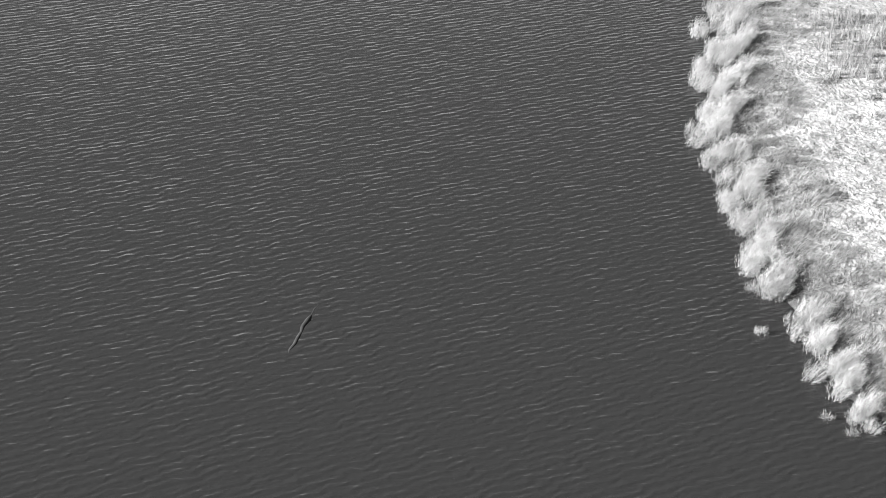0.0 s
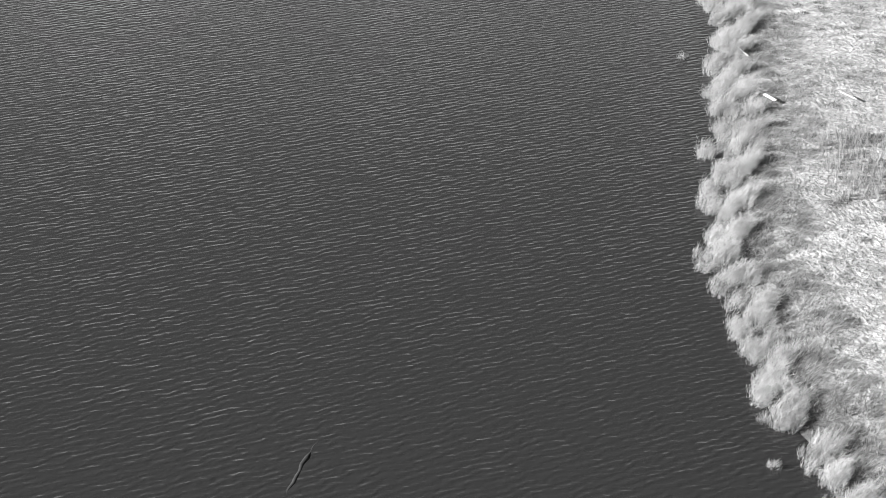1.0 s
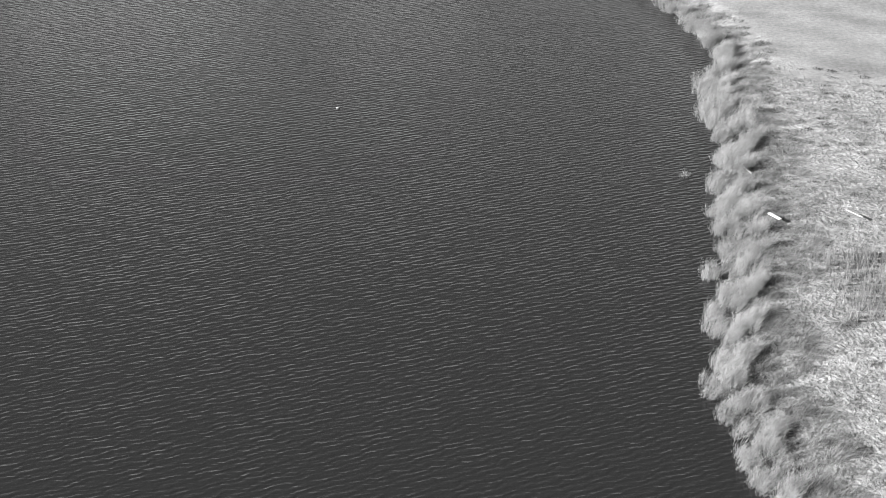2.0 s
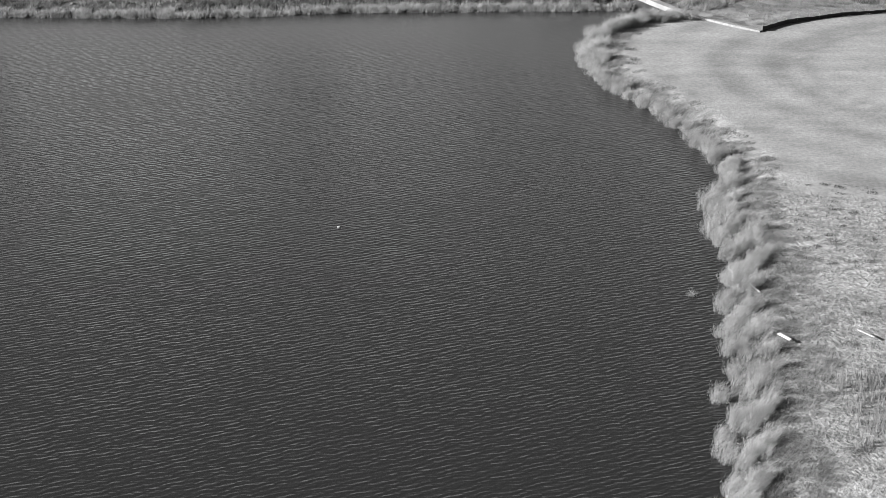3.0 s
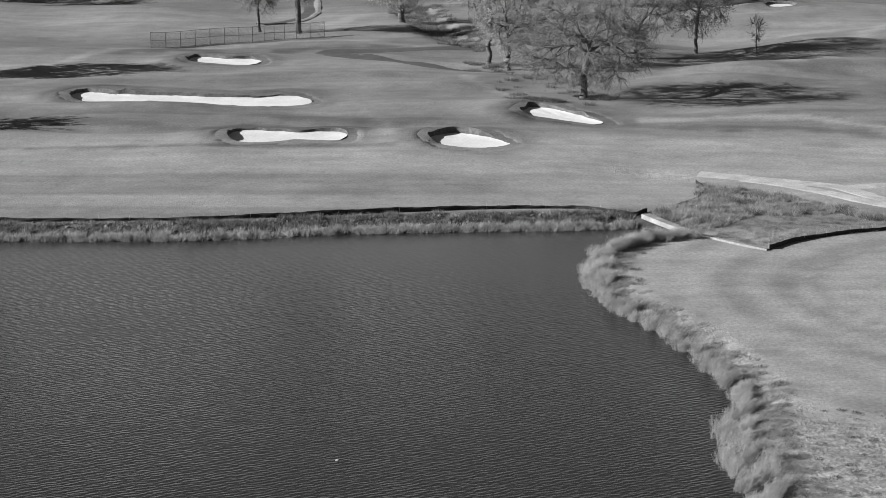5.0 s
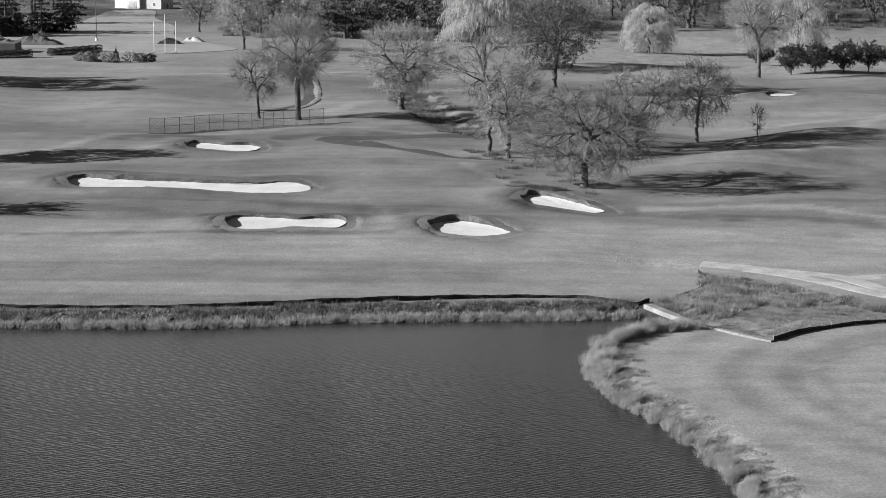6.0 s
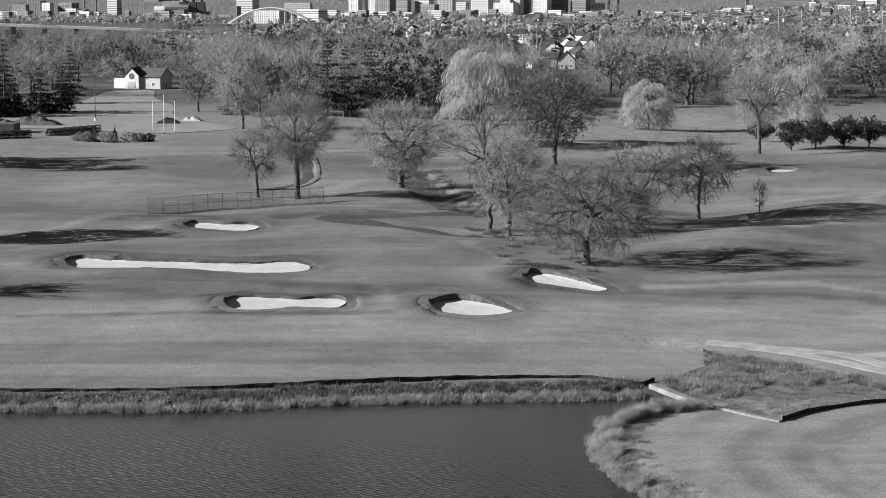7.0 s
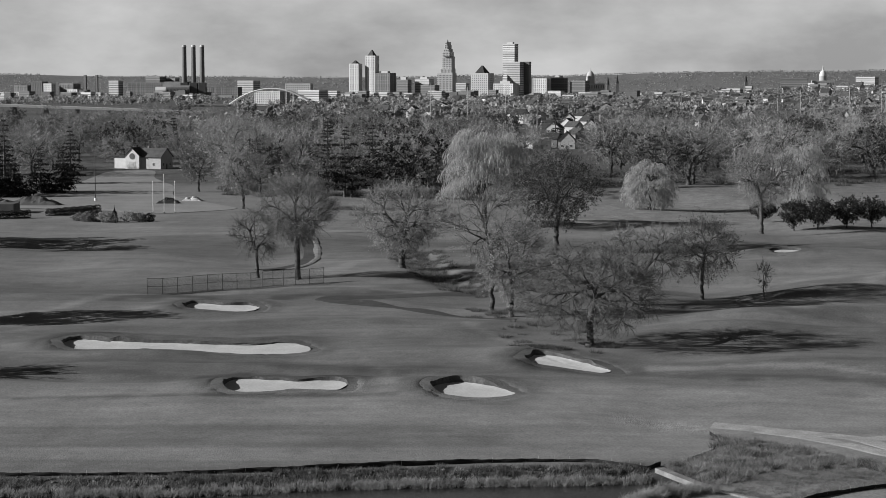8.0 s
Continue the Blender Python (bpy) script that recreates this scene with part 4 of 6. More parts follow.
# scrub in the ditch, under the trees and along the edge of the woods
along = DITCH[rng.randint(0, len(DITCH), 150)] + rng.normal(0, 2.6, (150, 2))
clumps("ditch_scrub", along, (0.7, 1.6), 170, (0.4, 1.3), (0.035, 0.07), (0.1, 0), SCRUB, "dark scrub choking the ditch", "shrubs", 86, 0.9, 0.1)
under = np.concatenate([np.array((11.5, 266)) + rng.normal(0, 1.6, (26, 2)), np.array((14, 280)) + rng.normal(0, (3, 6), (14, 2)), np.array((8, 306)) + rng.normal(0, (3, 3), (18, 2))])
clumps("tree_scrub", under, (0.5, 1.3), 150, (0.3, 1.0), (0.03, 0.06), (0.1, 0), SCRUB, "brown scrub under the old trees", "shrubs", 87, 0.9, 0.1)
q = rng.uniform(-0.125, 0.27, 420)
depth = np.where(q > 0.06, rng.uniform(650, 760, 420), rng.uniform(585, 700, 420))
clumps("underwood", np.column_stack([q * depth, depth]), (1.2, 3.0), 130, (1.0, 3.4), (0.08, 0.16), (0.05, 0), SCRUB, "dull underwood along the edge of the woods", "shrubs", 88, 0.9, 0.1)
# ---- silt fences: black cloth on wooden stakes ----
def silt_fence(points, label, tall=0.85, gap=1.6, seed=1):
    line = curve_through(points, 0.4)
    rng = np.random.RandomState(seed)
    x0, y0 = points[0]
    ob = thing("silt_fence", x0, y0, 0, label, "fence", "silt fences")
    z = land(line[:, 0], line[:, 1])
    run = np.concatenate([[0], np.cumsum(np.linalg.norm(np.diff(line, axis=0), axis=1))])
    sag = 0.05 * np.abs(np.sin(run / gap * math.pi)) + 0.04 * np.sin(run * 0.9) + 0.12 * np.sin(run * 0.13)
    d = np.gradient(line, axis=0)
    d /= np.linalg.norm(d, axis=1, keepdims=True)
    side = np.stack([-d[:, 1], d[:, 0]], 1)
    n, rows, faces = len(line), [], []
    for j, h in enumerate((-0.1, 0.3, 0.6, 1.0)):
        belly = 0.10 * math.sin(h * 3) * np.sin(run / gap * math.pi)
        for k in (0.012, -0.012):
            q = line + side * (belly + k)[:, None] - [x0, y0]
            rows.append(np.column_stack([q, z + tall * h - sag * h]))
    i = np.arange(n - 1)
    for a, b in [(0, 2), (2, 4), (4, 6), (3, 1), (5, 3), (7, 5), (6, 7)]:
        faces.append(np.stack([a * n + i, a * n + i + 1, b * n + i + 1, b * n + i], 1))
    part("cloth", mesh_of("cloth", np.concatenate(rows), np.concatenate(faces), None, SILT, True), SILT, ob, "black sagging silt cloth")
    bm = box(bmesh.new(), -0.022, 0.022, -0.022, 0.022, -0.3, tall + 0.12, 0.004)
    stake = None
    for s in np.arange(0, run[-1], gap):
        j = int(np.searchsorted(run, s))
        x, y = line[j] + side[j] * 0.05
        if stake is None:
            stake = part("stake", bm, STAKE, ob)
            one = stake
        else:
            one = part("stake", stake.data, STAKE, ob)
        one.matrix_basis = pose(x - x0, y - y0, z[j], rng.uniform(-4, 4), rng.uniform(-4, 4), rng.uniform(0, 90))
    return ob


silt_fence([(-95, 187.2), (-70, 187.6), (-47.8, 188.1), (-29.9, 188.8), (-22.2, 189.9), (-17.7, 190.6), (-6, 193.2), (3.9, 195), (13.2, 195.4), (17.4, 193.7), (19.7, 192.6), (21.2, 193.8)], "long black silt fence above the pond's far bank", 0.5, 1.6, 83)
silt_fence([(31.4, 175.4), (34.4, 178.8), (39, 181.9), (45.3, 184.7), (56, 188), (66, 190)], "black silt fence between the marsh and the green", 0.52, 1.5, 84)
silt_fence([(28.6, 210.4), (29.0, 206), (27.2, 200.2), (24.5, 196.7)], "low black silt fence curving beside the marsh", 0.45, 1.5, 85)


# ---- drift wood and litter ----
def plank(x, y, length, width, turn, mat, label, tilt=4, z=None):
    bm = box(bmesh.new(), -length / 2, length / 2, -width / 2, width / 2, -0.03, 0.03, 0.008)
    me = bpy.data.meshes.new("plank")
    bm.to_mesh(me)
    bm.free()
    me.materials.append(mat)
    ob = tagged(new("plank", me), label, "plank", "drifted planks")
    ob.matrix_basis = pose(x, y, (height_at(x, y) if z is None else z) + 0.28, tilt, tilt, turn)


plank(19.85, 93.1, 1.0, 0.2, -55, WALL_PALE, "bleached plank lying in the bank grass")
plank(19.5, 102.2, 1.1, 0.1, -60, WALL_PALE, "white broken board among the reeds", 12)
plank(19.3, 101.8, 0.9, 0.1, 20, STAKE, "grey broken board among the reeds", 15)
plank(24.7, 93.7, 1.3, 0.1, -50, STAKE, "weathered stick on the matted grass")


def sunken_branch():
    rng = np.random.RandomState(9)
    a, b = np.array([-5.95, 50.4]), np.array([-4.75, 55.6])
    t = np.linspace(0, 1, 12)
    line = a + (b - a) * t[:, None] + np.column_stack([rng.normal(0, 0.06, 12), rng.normal(0, 0.02, 12)])
    z = -0.1 + 0.004 * np.sin(t * 9)
    r = 0.145 * np.sin(0.3 + t * 2.5) ** 0.6 + 0.008 * rng.normal(size=12)
    v, f = tubes([(*line[i], z[i], *line[i + 1], z[i + 1], r[i], r[i + 1]) for i in range(11)], 8)
    tagged(new("branch", mesh_of("branch", v, f, None, SODDEN, True)), "dark waterlogged branch just under the pond surface", "branch")


sunken_branch()
bm = bmesh.new()
bmesh.ops.create_uvsphere(bm, u_segments=12, v_segments=8, radius=0.09)
bmesh.ops.scale(bm, vec=(1.6, 1, 0.7), verts=bm.verts)
me = bpy.data.meshes.new("float")
bm.to_mesh(me)
bm.free()
me.materials.append(STAKE)
tagged(new("float", me), "small pale float on the open water", "float").location = (-7.5, 115.8, 0.03)


# ---- trees ----
def skeleton_of(rng, tall, wide, trunk, points, gnarl=0.12, lean=(0, 0), thick=0.4, hang=0.35, rings=3, shoot=0.03):
    """Grows limbs from the trunk towards points spread through the crown. Returns tube rows and the shoots (place, direction)."""
    mid = trunk + (tall - trunk) * 0.45
    d = rng.normal(size=(points, 3))
    d /= np.linalg.norm(d, axis=1, keepdims=True)
    d *= rng.uniform(0.3, 1, (points, 1)) ** 0.5
    lump = 1 + 0.09 * np.sin(3 * np.arctan2(d[:, 1], d[:, 0]) + rng.uniform(0, 6)) + 0.10 * np.sin(5 * d[:, 2] + rng.uniform(0, 6))
    lump = lump * (1 + np.clip(0.55 - hang, 0, 1) * np.minimum(d[:, 2], 0))      # upright crowns narrow towards the trunk
    aim = np.column_stack([d[:, 0] * wide / 2 * lump, d[:, 1] * wide / 2 * lump, mid + np.where(d[:, 2] > 0, d[:, 2] * (tall - mid), d[:, 2] * (mid - trunk * (1 - hang)))])
    nodes, parent = [np.array([0, 0, -0.3]), np.array([0, 0, 0.45])], [-1, 0]
    steps = 6
    for i in range(1, steps + 1):
        h = i / steps
        nodes.append(np.array([lean[0] * trunk * h, lean[1] * trunk * h, 0.45 + (trunk - 0.45) * h]) + np.append(rng.normal(0, gnarl * 0.8, 2), 0))
        parent.append(len(nodes) - 2)
    aim[:, :2] += np.array(lean) * trunk
    place = np.zeros((len(nodes) + points * (rings + 2), 3))
    place[:len(nodes)] = nodes
    size = len(nodes)
    ends = []
    limbs = [(np.arange(points), steps + 1, np.array([lean[0], lean[1], 1.0]))]
    while limbs:                                         # each limb heads for its share of the crown, then forks
        share, k, heading = limbs.pop()
        a = place[k].copy()
        if len(share) == 1:
            p = aim[share[0]]
            span = np.linalg.norm(p - a)
            bow = rng.normal(0, gnarl, 3) * span
            for i in range(1, rings + 1):
                h = i / rings
                place[size] = a + (p - a) * h + bow * 4 * h * (1 - h) * 0.35
                parent.append(k)
                k = size
                size += 1
            ends.append(k)
            continue
        way = aim[share].mean(0) - a
        span = np.linalg.norm(way) + 1e-6
        way = 0.5 * heading / np.linalg.norm(heading) + 0.7 * way / span + rng.normal(0, gnarl, 3)
        way /= np.linalg.norm(way)
        place[size] = a + way * max(0.2, span * rng.uniform(0.22, 0.42))
        parent.append(k)
        k = size
        size += 1
        out = aim[share] - place[k]
        out /= np.linalg.norm(out, axis=1, keepdims=True) + 1e-6
        across = out @ np.linalg.svd(out - out.mean(0), full_matrices=False)[2][0]
        order = share[np.argsort(across)]
        cut = min(max(1, int(len(order) * rng.uniform(0.3, 0.7))), len(order) - 1)
        limbs += [(order[:cut], k, way), (order[cut:], k, way)]
    load = np.zeros(size)
    load[ends] = 1
    for k in range(size - 1, 0, -1):
        load[parent[k]] += load[k]
    radius = shoot * np.maximum(load, 1) ** 0.52
    radius *= np.where(radius > shoot * 2, thick / radius[2], 1) if thick else 1
    radius = np.maximum(radius, shoot)
    radius[0], radius[1] = radius[1] * 1.7, radius[1] * 1.15
    par = np.array(parent[1:size])
    kid = np.arange(1, size)
    segs = np.column_stack([place[par], place[kid], np.minimum(radius[par], radius[kid] * 1.5), radius[kid]])
    segs[:2, 6] = radius[:2]
    ends = np.array(ends)
    outer = np.concatenate([ends, [parent[k] for k in ends]])
    way = place[outer] - place[[parent[k] for k in outer]]
    way /= np.linalg.norm(way, axis=1, keepdims=True) + 1e-6
    return segs, np.column_stack([place[outer], way])


def broadleaf(name, label, x, y, tall, wide, seed, trunk=3.0, points=200, gnarl=0.12, lean=(0, 0), thick=0.4, hang=0.35, twigs=12, twig_len=(0.5, 1.3), twig_w=(0.035, 0.065), spread=0.12,
              leaves=0, leaf=0.16, leaf_mat=None, twig_mat=None, group="", leaf_low=0.0, down=0.0, rings=3, finest=0.0, three=False):
    """A tree with a tapered trunk, limbs that fill the crown, fine twigs and leaves."""
    rng = np.random.RandomState(seed)
    if not three:                                        # the trees of the course are finely branched
        points, twigs, twig_len = int(points * 1.5), twigs * 0.58, (twig_len[0] * 1.1, twig_len[1] * 1.25)
    segs, shoots = skeleton_of(rng, tall - twig_len[1] * 0.3, wide - twig_len[1] * 0.1, trunk, points, gnarl, lean, thick, hang, rings)
    ob = thing(name, x, y, height_at(x, y), label, "tree", group)
    big, small = segs[:, 6] > 0.07, (segs[:, 6] <= 0.07) & (segs[:, 6] > finest)
    pieces = [tubes(segs[big], 6)] + ([tubes(segs[small], 3)] if small.any() else [])
    v, f = joined(pieces)
    part("trunk", mesh_of("trunk", v, f, None, BARK, True), BARK, ob)
    k = np.repeat(np.arange(len(shoots)), max(2, round(twigs / 2.3)))
    way = shoots[k, 3:6] * 0.9 + rng.normal(0, 0.5, (len(k), 3)) + [0, 0, 0.25 - down]
    way /= np.linalg.norm(way, axis=1, keepdims=True)
    length = rng.uniform(*twig_len, len(k)) * 1.2
    base = shoots[k, :3] - shoots[k, 3:6] * rng.uniform(0, 0.9, (len(k), 1)) + rng.normal(0, spread, (len(k), 3))
    tip = base + way * length[:, None] + (rng.normal(0, 0.1, (len(k), 3)) - [0, 0, down]) * length[:, None]
    main = spikes(base, tip, rng.uniform(*twig_w, len(k)), rng)
    j = np.repeat(np.arange(len(k)), 3)                  # side twigs fork off each twig
    base = base[j] + (tip - base)[j] * rng.uniform(0.15, 0.95, (len(j), 1))
    way = way[j] + rng.normal(0, 0.5, (len(j), 3)) - [0, 0, 0.5 * down]
    way /= np.linalg.norm(way, axis=1, keepdims=True)
    length = length[j] * rng.uniform(0.35, 0.75, len(j))
    v, f = joined([main, spikes(base, base + way * length[:, None], 0.7 * rng.uniform(*twig_w, len(j)), rng)])
    part("spray", mesh_of("spray", v, None, f, twig_mat or TWIG), twig_mat or TWIG, ob)
    if leaves:
        k = rng.randint(0, len(base), leaves)
        at = base[k] + way[k] * (length[k] * rng.uniform(0.1, 1.0, leaves))[:, None] + rng.normal(0, 0.15, (leaves, 3))
        if leaf_low:
            at = at[at[:, 2] < tall * leaf_low * rng.uniform(0.6, 1.2, leaves)]
        v, f = flakes(at, rng.uniform(0.6, 1.3, len(at)) * leaf, rng, 0.0, three)
        part("foliage", mesh_of("foliage", v, None if three else f, f if three else None, leaf_mat or LEAF_DRY), leaf_mat or LEAF_DRY, ob)
    return ob


def conifer(name, label, x, y, tall, wide, seed, layers=22, bare=0.08, droop=0.25, ragged=0.25, group=""):
    rng = np.random.RandomState(seed)
    ob = thing(name, x, y, height_at(x, y), label, "conifer", group)
    stem = tubes([(0, 0, -0.3, 0, 0, tall * 0.55, 0.022 * tall, 0.012 * tall), (0, 0, tall * 0.55, 0, 0, tall * 0.98, 0.012 * tall, 0.02)], 7)
    segs, base, way, length = [], [], [], []
    for i in range(layers):
        h = bare + (1 - bare) * (i + rng.uniform(-0.3, 0.3)) / layers
        r = wide / 2 * (1 - h) ** 0.8 * (1 + ragged * rng.uniform(-1, 1)) + 0.15
        for a in rng.uniform(0, 6.283, 7):
            tip = np.array([math.cos(a) * r, math.sin(a) * r, -droop * r + 0.15 * r])
            s = np.array([0, 0, h * tall])
            segs.append((*s, *(s + tip), 0.05, 0.015))
            m = 9 + int(r * 6)
            t = rng.uniform(0.15, 1, m)[:, None]
            base.append(s + tip * t + rng.normal(0, 0.1, (m, 3)))
            w = tip / (np.linalg.norm(tip) + 1e-6) * 0.6 + rng.normal(0, 0.45, (m, 3)) - [0, 0, 0.15]
            way.append(w)
            length.append(np.full(m, 0.25 + 0.16 * r))
    base, way, length = np.concatenate(base), np.concatenate(way), np.concatenate(length) * rng.uniform(0.7, 1.3, sum(len(b) for b in base))
    way /= np.linalg.norm(way, axis=1, keepdims=True)
    v, f = joined([stem, tubes(segs, 3)])
    part("trunk", mesh_of("trunk", v, f, None, BARK, True), BARK, ob)
    v, f = ribbons(base, way, length, length * 0.28, np.zeros_like(base), rng)
    part("needles", mesh_of("needles", v, None, f, NEEDLE), NEEDLE, ob)
    return ob


def willow(name, label, x, y, tall, wide, seed, fronds=1500, group="", low=0.12, foot=-0.6, lobes=64):
    """A weeping willow: a dome of limbs from which fronds hang in uneven curtains."""
    rng = np.random.RandomState(seed)
    segs, shoots = skeleton_of(rng, tall * 0.9, wide * 0.85, tall * 0.2, 90, 0.14, (0, 0), 0.6)
    ob = thing(name, x, y, height_at(x, y), label, "willow", group)
    v, f = tubes(segs, 5)
    part("trunk", mesh_of("trunk", v, f, None, BARK, True), BARK, ob)
    lz = rng.uniform(foot, 1, lobes)
    la, lr = rng.uniform(0, 6.283, lobes), np.sqrt(1 - (lz * 0.85) ** 2) * rng.uniform(0.75, 1.02, lobes) * wide / 2 * 0.86
    lz = tall * (0.54 + 0.44 * lz * rng.uniform(0.85, 1.05, lobes))
    k = rng.randint(0, lobes, fronds)
    a, r = rng.uniform(0, 6.283, fronds), rng.uniform(0.02, 1, fronds) ** 0.6 * wide * 0.17
    start = np.stack([np.cos(la[k]) * lr[k] + np.cos(a) * r, np.sin(la[k]) * lr[k] + np.sin(a) * r, lz[k] - r**2 * 0.9 / (wide * 0.17)], 1)
    fall = np.minimum(start[:, 2] - tall * low * rng.uniform(0.2, 1.8, fronds), tall * rng.uniform(0.03, 0.09, fronds)).clip(0.4)
    pieces = []
    steps = 3
    p = start
    out = start[:, :2] / (np.linalg.norm(start[:, :2], axis=1, keepdims=True) + 1e-6)
    for i in range(steps):
        q = p + np.column_stack([out * (0.35 if i == 0 else 0.05) + rng.normal(0, 0.12, (fronds, 2)), np.full(fronds, 0.0)]) - np.column_stack([np.zeros((fronds, 2)), fall / steps])
        for _ in range(2):
            w = rng.normal(0, 1, (fronds, 3)) * [1, 1, 0.2]
            w /= np.linalg.norm(w, axis=1, keepdims=True)
            w *= rng.uniform(0.035, 0.07, (fronds, 1))
            v = np.stack([p - w, p + w, q + w * 0.7, q - w * 0.7], 1).reshape(-1, 3)
            pieces.append((v, (np.arange(fronds) * 4)[:, None] + [0, 1, 2, 3]))
        p = q
    v, f = joined(pieces)
    part("fronds", mesh_of("fronds", v, f, None, WILLOW), WILLOW, ob)
    return ob


# trees of the course, each to its own height and spread
broadleaf("tree", "small bare tree with a forked trunk beside the wire fence", -37.7, 359, 13.6, 10.8, 101, 4.2, 120, 0.10, (-0.05, 0), 0.36, twigs=20)
broadleaf("tree", "tall bare tree with a fan of fine twigs", -29.8, 356.1, 21, 17, 102, 6.2, 300, 0.08, (0, 0), 0.6, hang=0.05, twigs=22, twig_len=(0.7, 1.8))
broadleaf("tree", "round bare tree with pale leaves low in the crown", -10.4, 375.4, 18.5, 20.5, 303, 3.4, 360, 0.07, (0, 0), 0.7, hang=0.25, twigs=20, twig_len=(0.6, 1.6), leaves=6500, leaf=0.17, leaf_mat=LEAF_PALE, leaf_low=0.6, twig_mat=TWIG_PALE)
broadleaf("tree", "gaunt old tree with a crooked trunk and long bare limbs", 6.2, 308.1, 22.5, 19, 104, 8.0, 140, 0.17, (0.02, 0), 0.42, hang=0.3, twigs=20, leaves=500, leaf_mat=LEAF_PALE, leaf=0.14)
broadleaf("tree", "slim tree with pale sparse leaves beside the old tree", 9.3, 303.2, 17, 12.5, 105, 3.2, 160, 0.10, (0.02, 0), 0.4, hang=0.3, twigs=20, leaves=2600, leaf=0.13, twig_mat=TWIG_PALE, leaf_mat=LEAF_PALE)
broadleaf("tree", "dark leafy tree with a heavy crown", 22.7, 410.3, 21.5, 23, 106, 5.0, 280, 0.14, (0, 0), 0.6, hang=0.2, twigs=12, leaves=16000, leaf=0.17, leaf_mat=LEAF_DARK)
broadleaf("tree", "wide sparse tree with drooping boughs above a bunker", 19.5, 269.2, 15.6, 23, 107, 3.4, 330, 0.12, (0.01, 0), 0.55, hang=0.6, twigs=26, leaves=4500, leaf=0.12, leaf_mat=LEAF_DRY, down=0.2)
broadleaf("tree", "bare spreading tree on the slope", 31.9, 317.9, 15, 17, 108, 3.6, 180, 0.10, (0, 0), 0.34, twigs=22)
broadleaf("tree", "rounded tree with small dark leaves on the slope", 43.0, 323.4, 15.2, 14, 109, 4.2, 150, 0.11, (0, 0), 0.32, hang=0.5, twigs=16, leaves=6000, leaf=0.13, leaf_mat=LEAF_DARK)
broadleaf("sapling", "thin young bare sapling", 53.3, 321.1, 7.2, 3.6, 110, 1.6, 40, 0.10, (0, 0), 0.10, twigs=9, twig_len=(0.3, 0.8), spread=0.2)
broadleaf("tree", "tall bare tree with pale limbs before the hedge", 72.9, 441.3, 23, 17, 111, 6.5, 250, 0.08, (0, 0), 0.5, hang=0.2, twigs=20, twig_len=(0.7, 1.8), twig_mat=TWIG_PALE)
broadleaf("tree", "leafy tree at the edge of the fairway", -81.5, 297, 14.5, 14, 112, 3.0, 160, twigs=7, leaves=8500, leaf=0.27, leaf_mat=LEAF_DARK)
broadleaf("tree", "leafy tree beside the near fairway", -86, 241, 13.5, 13, 113, 3.0, 140, twigs=7, leaves=6500, leaf=0.27, leaf_mat=LEAF_DARK)
for i, (x, y, tall) in enumerate([(-108, 407, 15.5), (-114, 420, 17), (-122, 430, 16)]):
    broadleaf("tree", "leafy tree shading the upper fairway", x, y, tall, 14, 114 + i, 3.0, 150, twigs=7, leaves=6000, leaf=0.29, leaf_mat=LEAF_DARK, group="trees by the upper fairway")
willow("willow", "great pale weeping willow behind the ditch", 8, 470, 26.5, 21, 121, 6500, foot=-0.35, lobes=80)
willow("willow", "pale round weeping willow on the far lawn", 56, 529.1, 14.8, 14.4, 122, 7000, low=0.03, foot=-0.98, lobes=110)
willow("willow", "ragged pale weeping willow behind the hedge", 99.4, 534, 20, 16.5, 123, 4200, low=0.1, foot=-0.8)
for i, (x, y, w) in enumerate([(83.7, 457.9, 7.8), (89.2, 456.2, 7.6), (96.7, 457.9, 8.0), (103.6, 461.4, 9.0), (112, 463, 9), (120, 465, 9), (79, 476, 6.5)]):
    broadleaf("hedge_tree", "low dark dense tree of the hedge row", x, y, 7.8 if i < 6 else 5.4, w * 1.12, 130 + i, 1.5, 90, 0.1, (0, 0), 0.16, hang=0.1, twigs=5, twig_len=(0.4, 0.9), leaves=5600, leaf=0.19, leaf_mat=NEEDLE, group="hedge row")
conifer("pine", "dark layered cedar with flat ragged boughs", -33.6, 579, 22, 15, 140, layers=14, droop=0.1, ragged=0.5, bare=0.1)
conifer("pine", "tall dark pine with a ragged top", -40, 596, 26, 11, 141, layers=16, droop=0.05, ragged=0.5, bare=0.35)
conifer("pine", "dark pine behind the cedar", -26, 604, 24, 12, 142, layers=16, droop=0.1, ragged=0.45, bare=0.25)
broadleaf("tree", "pale feathery bare tree by the car park", -60.1, 533.2, 19.4, 15, 143, 4.0, 170, hang=0.2, twigs=12, twig_len=(0.7, 1.7), twig_w=(0.05, 0.1), twig_mat=TWIG_PALE, leaves=2200, leaf=0.2, leaf_mat=LEAF_PALE)
broadleaf("tree", "broad pale bare tree behind the car park", -69, 600, 27.3, 22, 144, 5.0, 220, hang=0.3, thick=0.5, twigs=14, twig_len=(0.8, 2.2), twig_w=(0.05, 0.1), twig_mat=TWIG_PALE, leaves=2000, leaf=0.25, leaf_mat=LEAF_PALE)
broadleaf("tree", "mottled leafy tree beside the carriage house", -84, 615, 19, 16, 145, 3.5, 170, hang=0.3, twigs=6, leaves=3000, leaf=0.3, leaf_mat=LEAF_DRY)
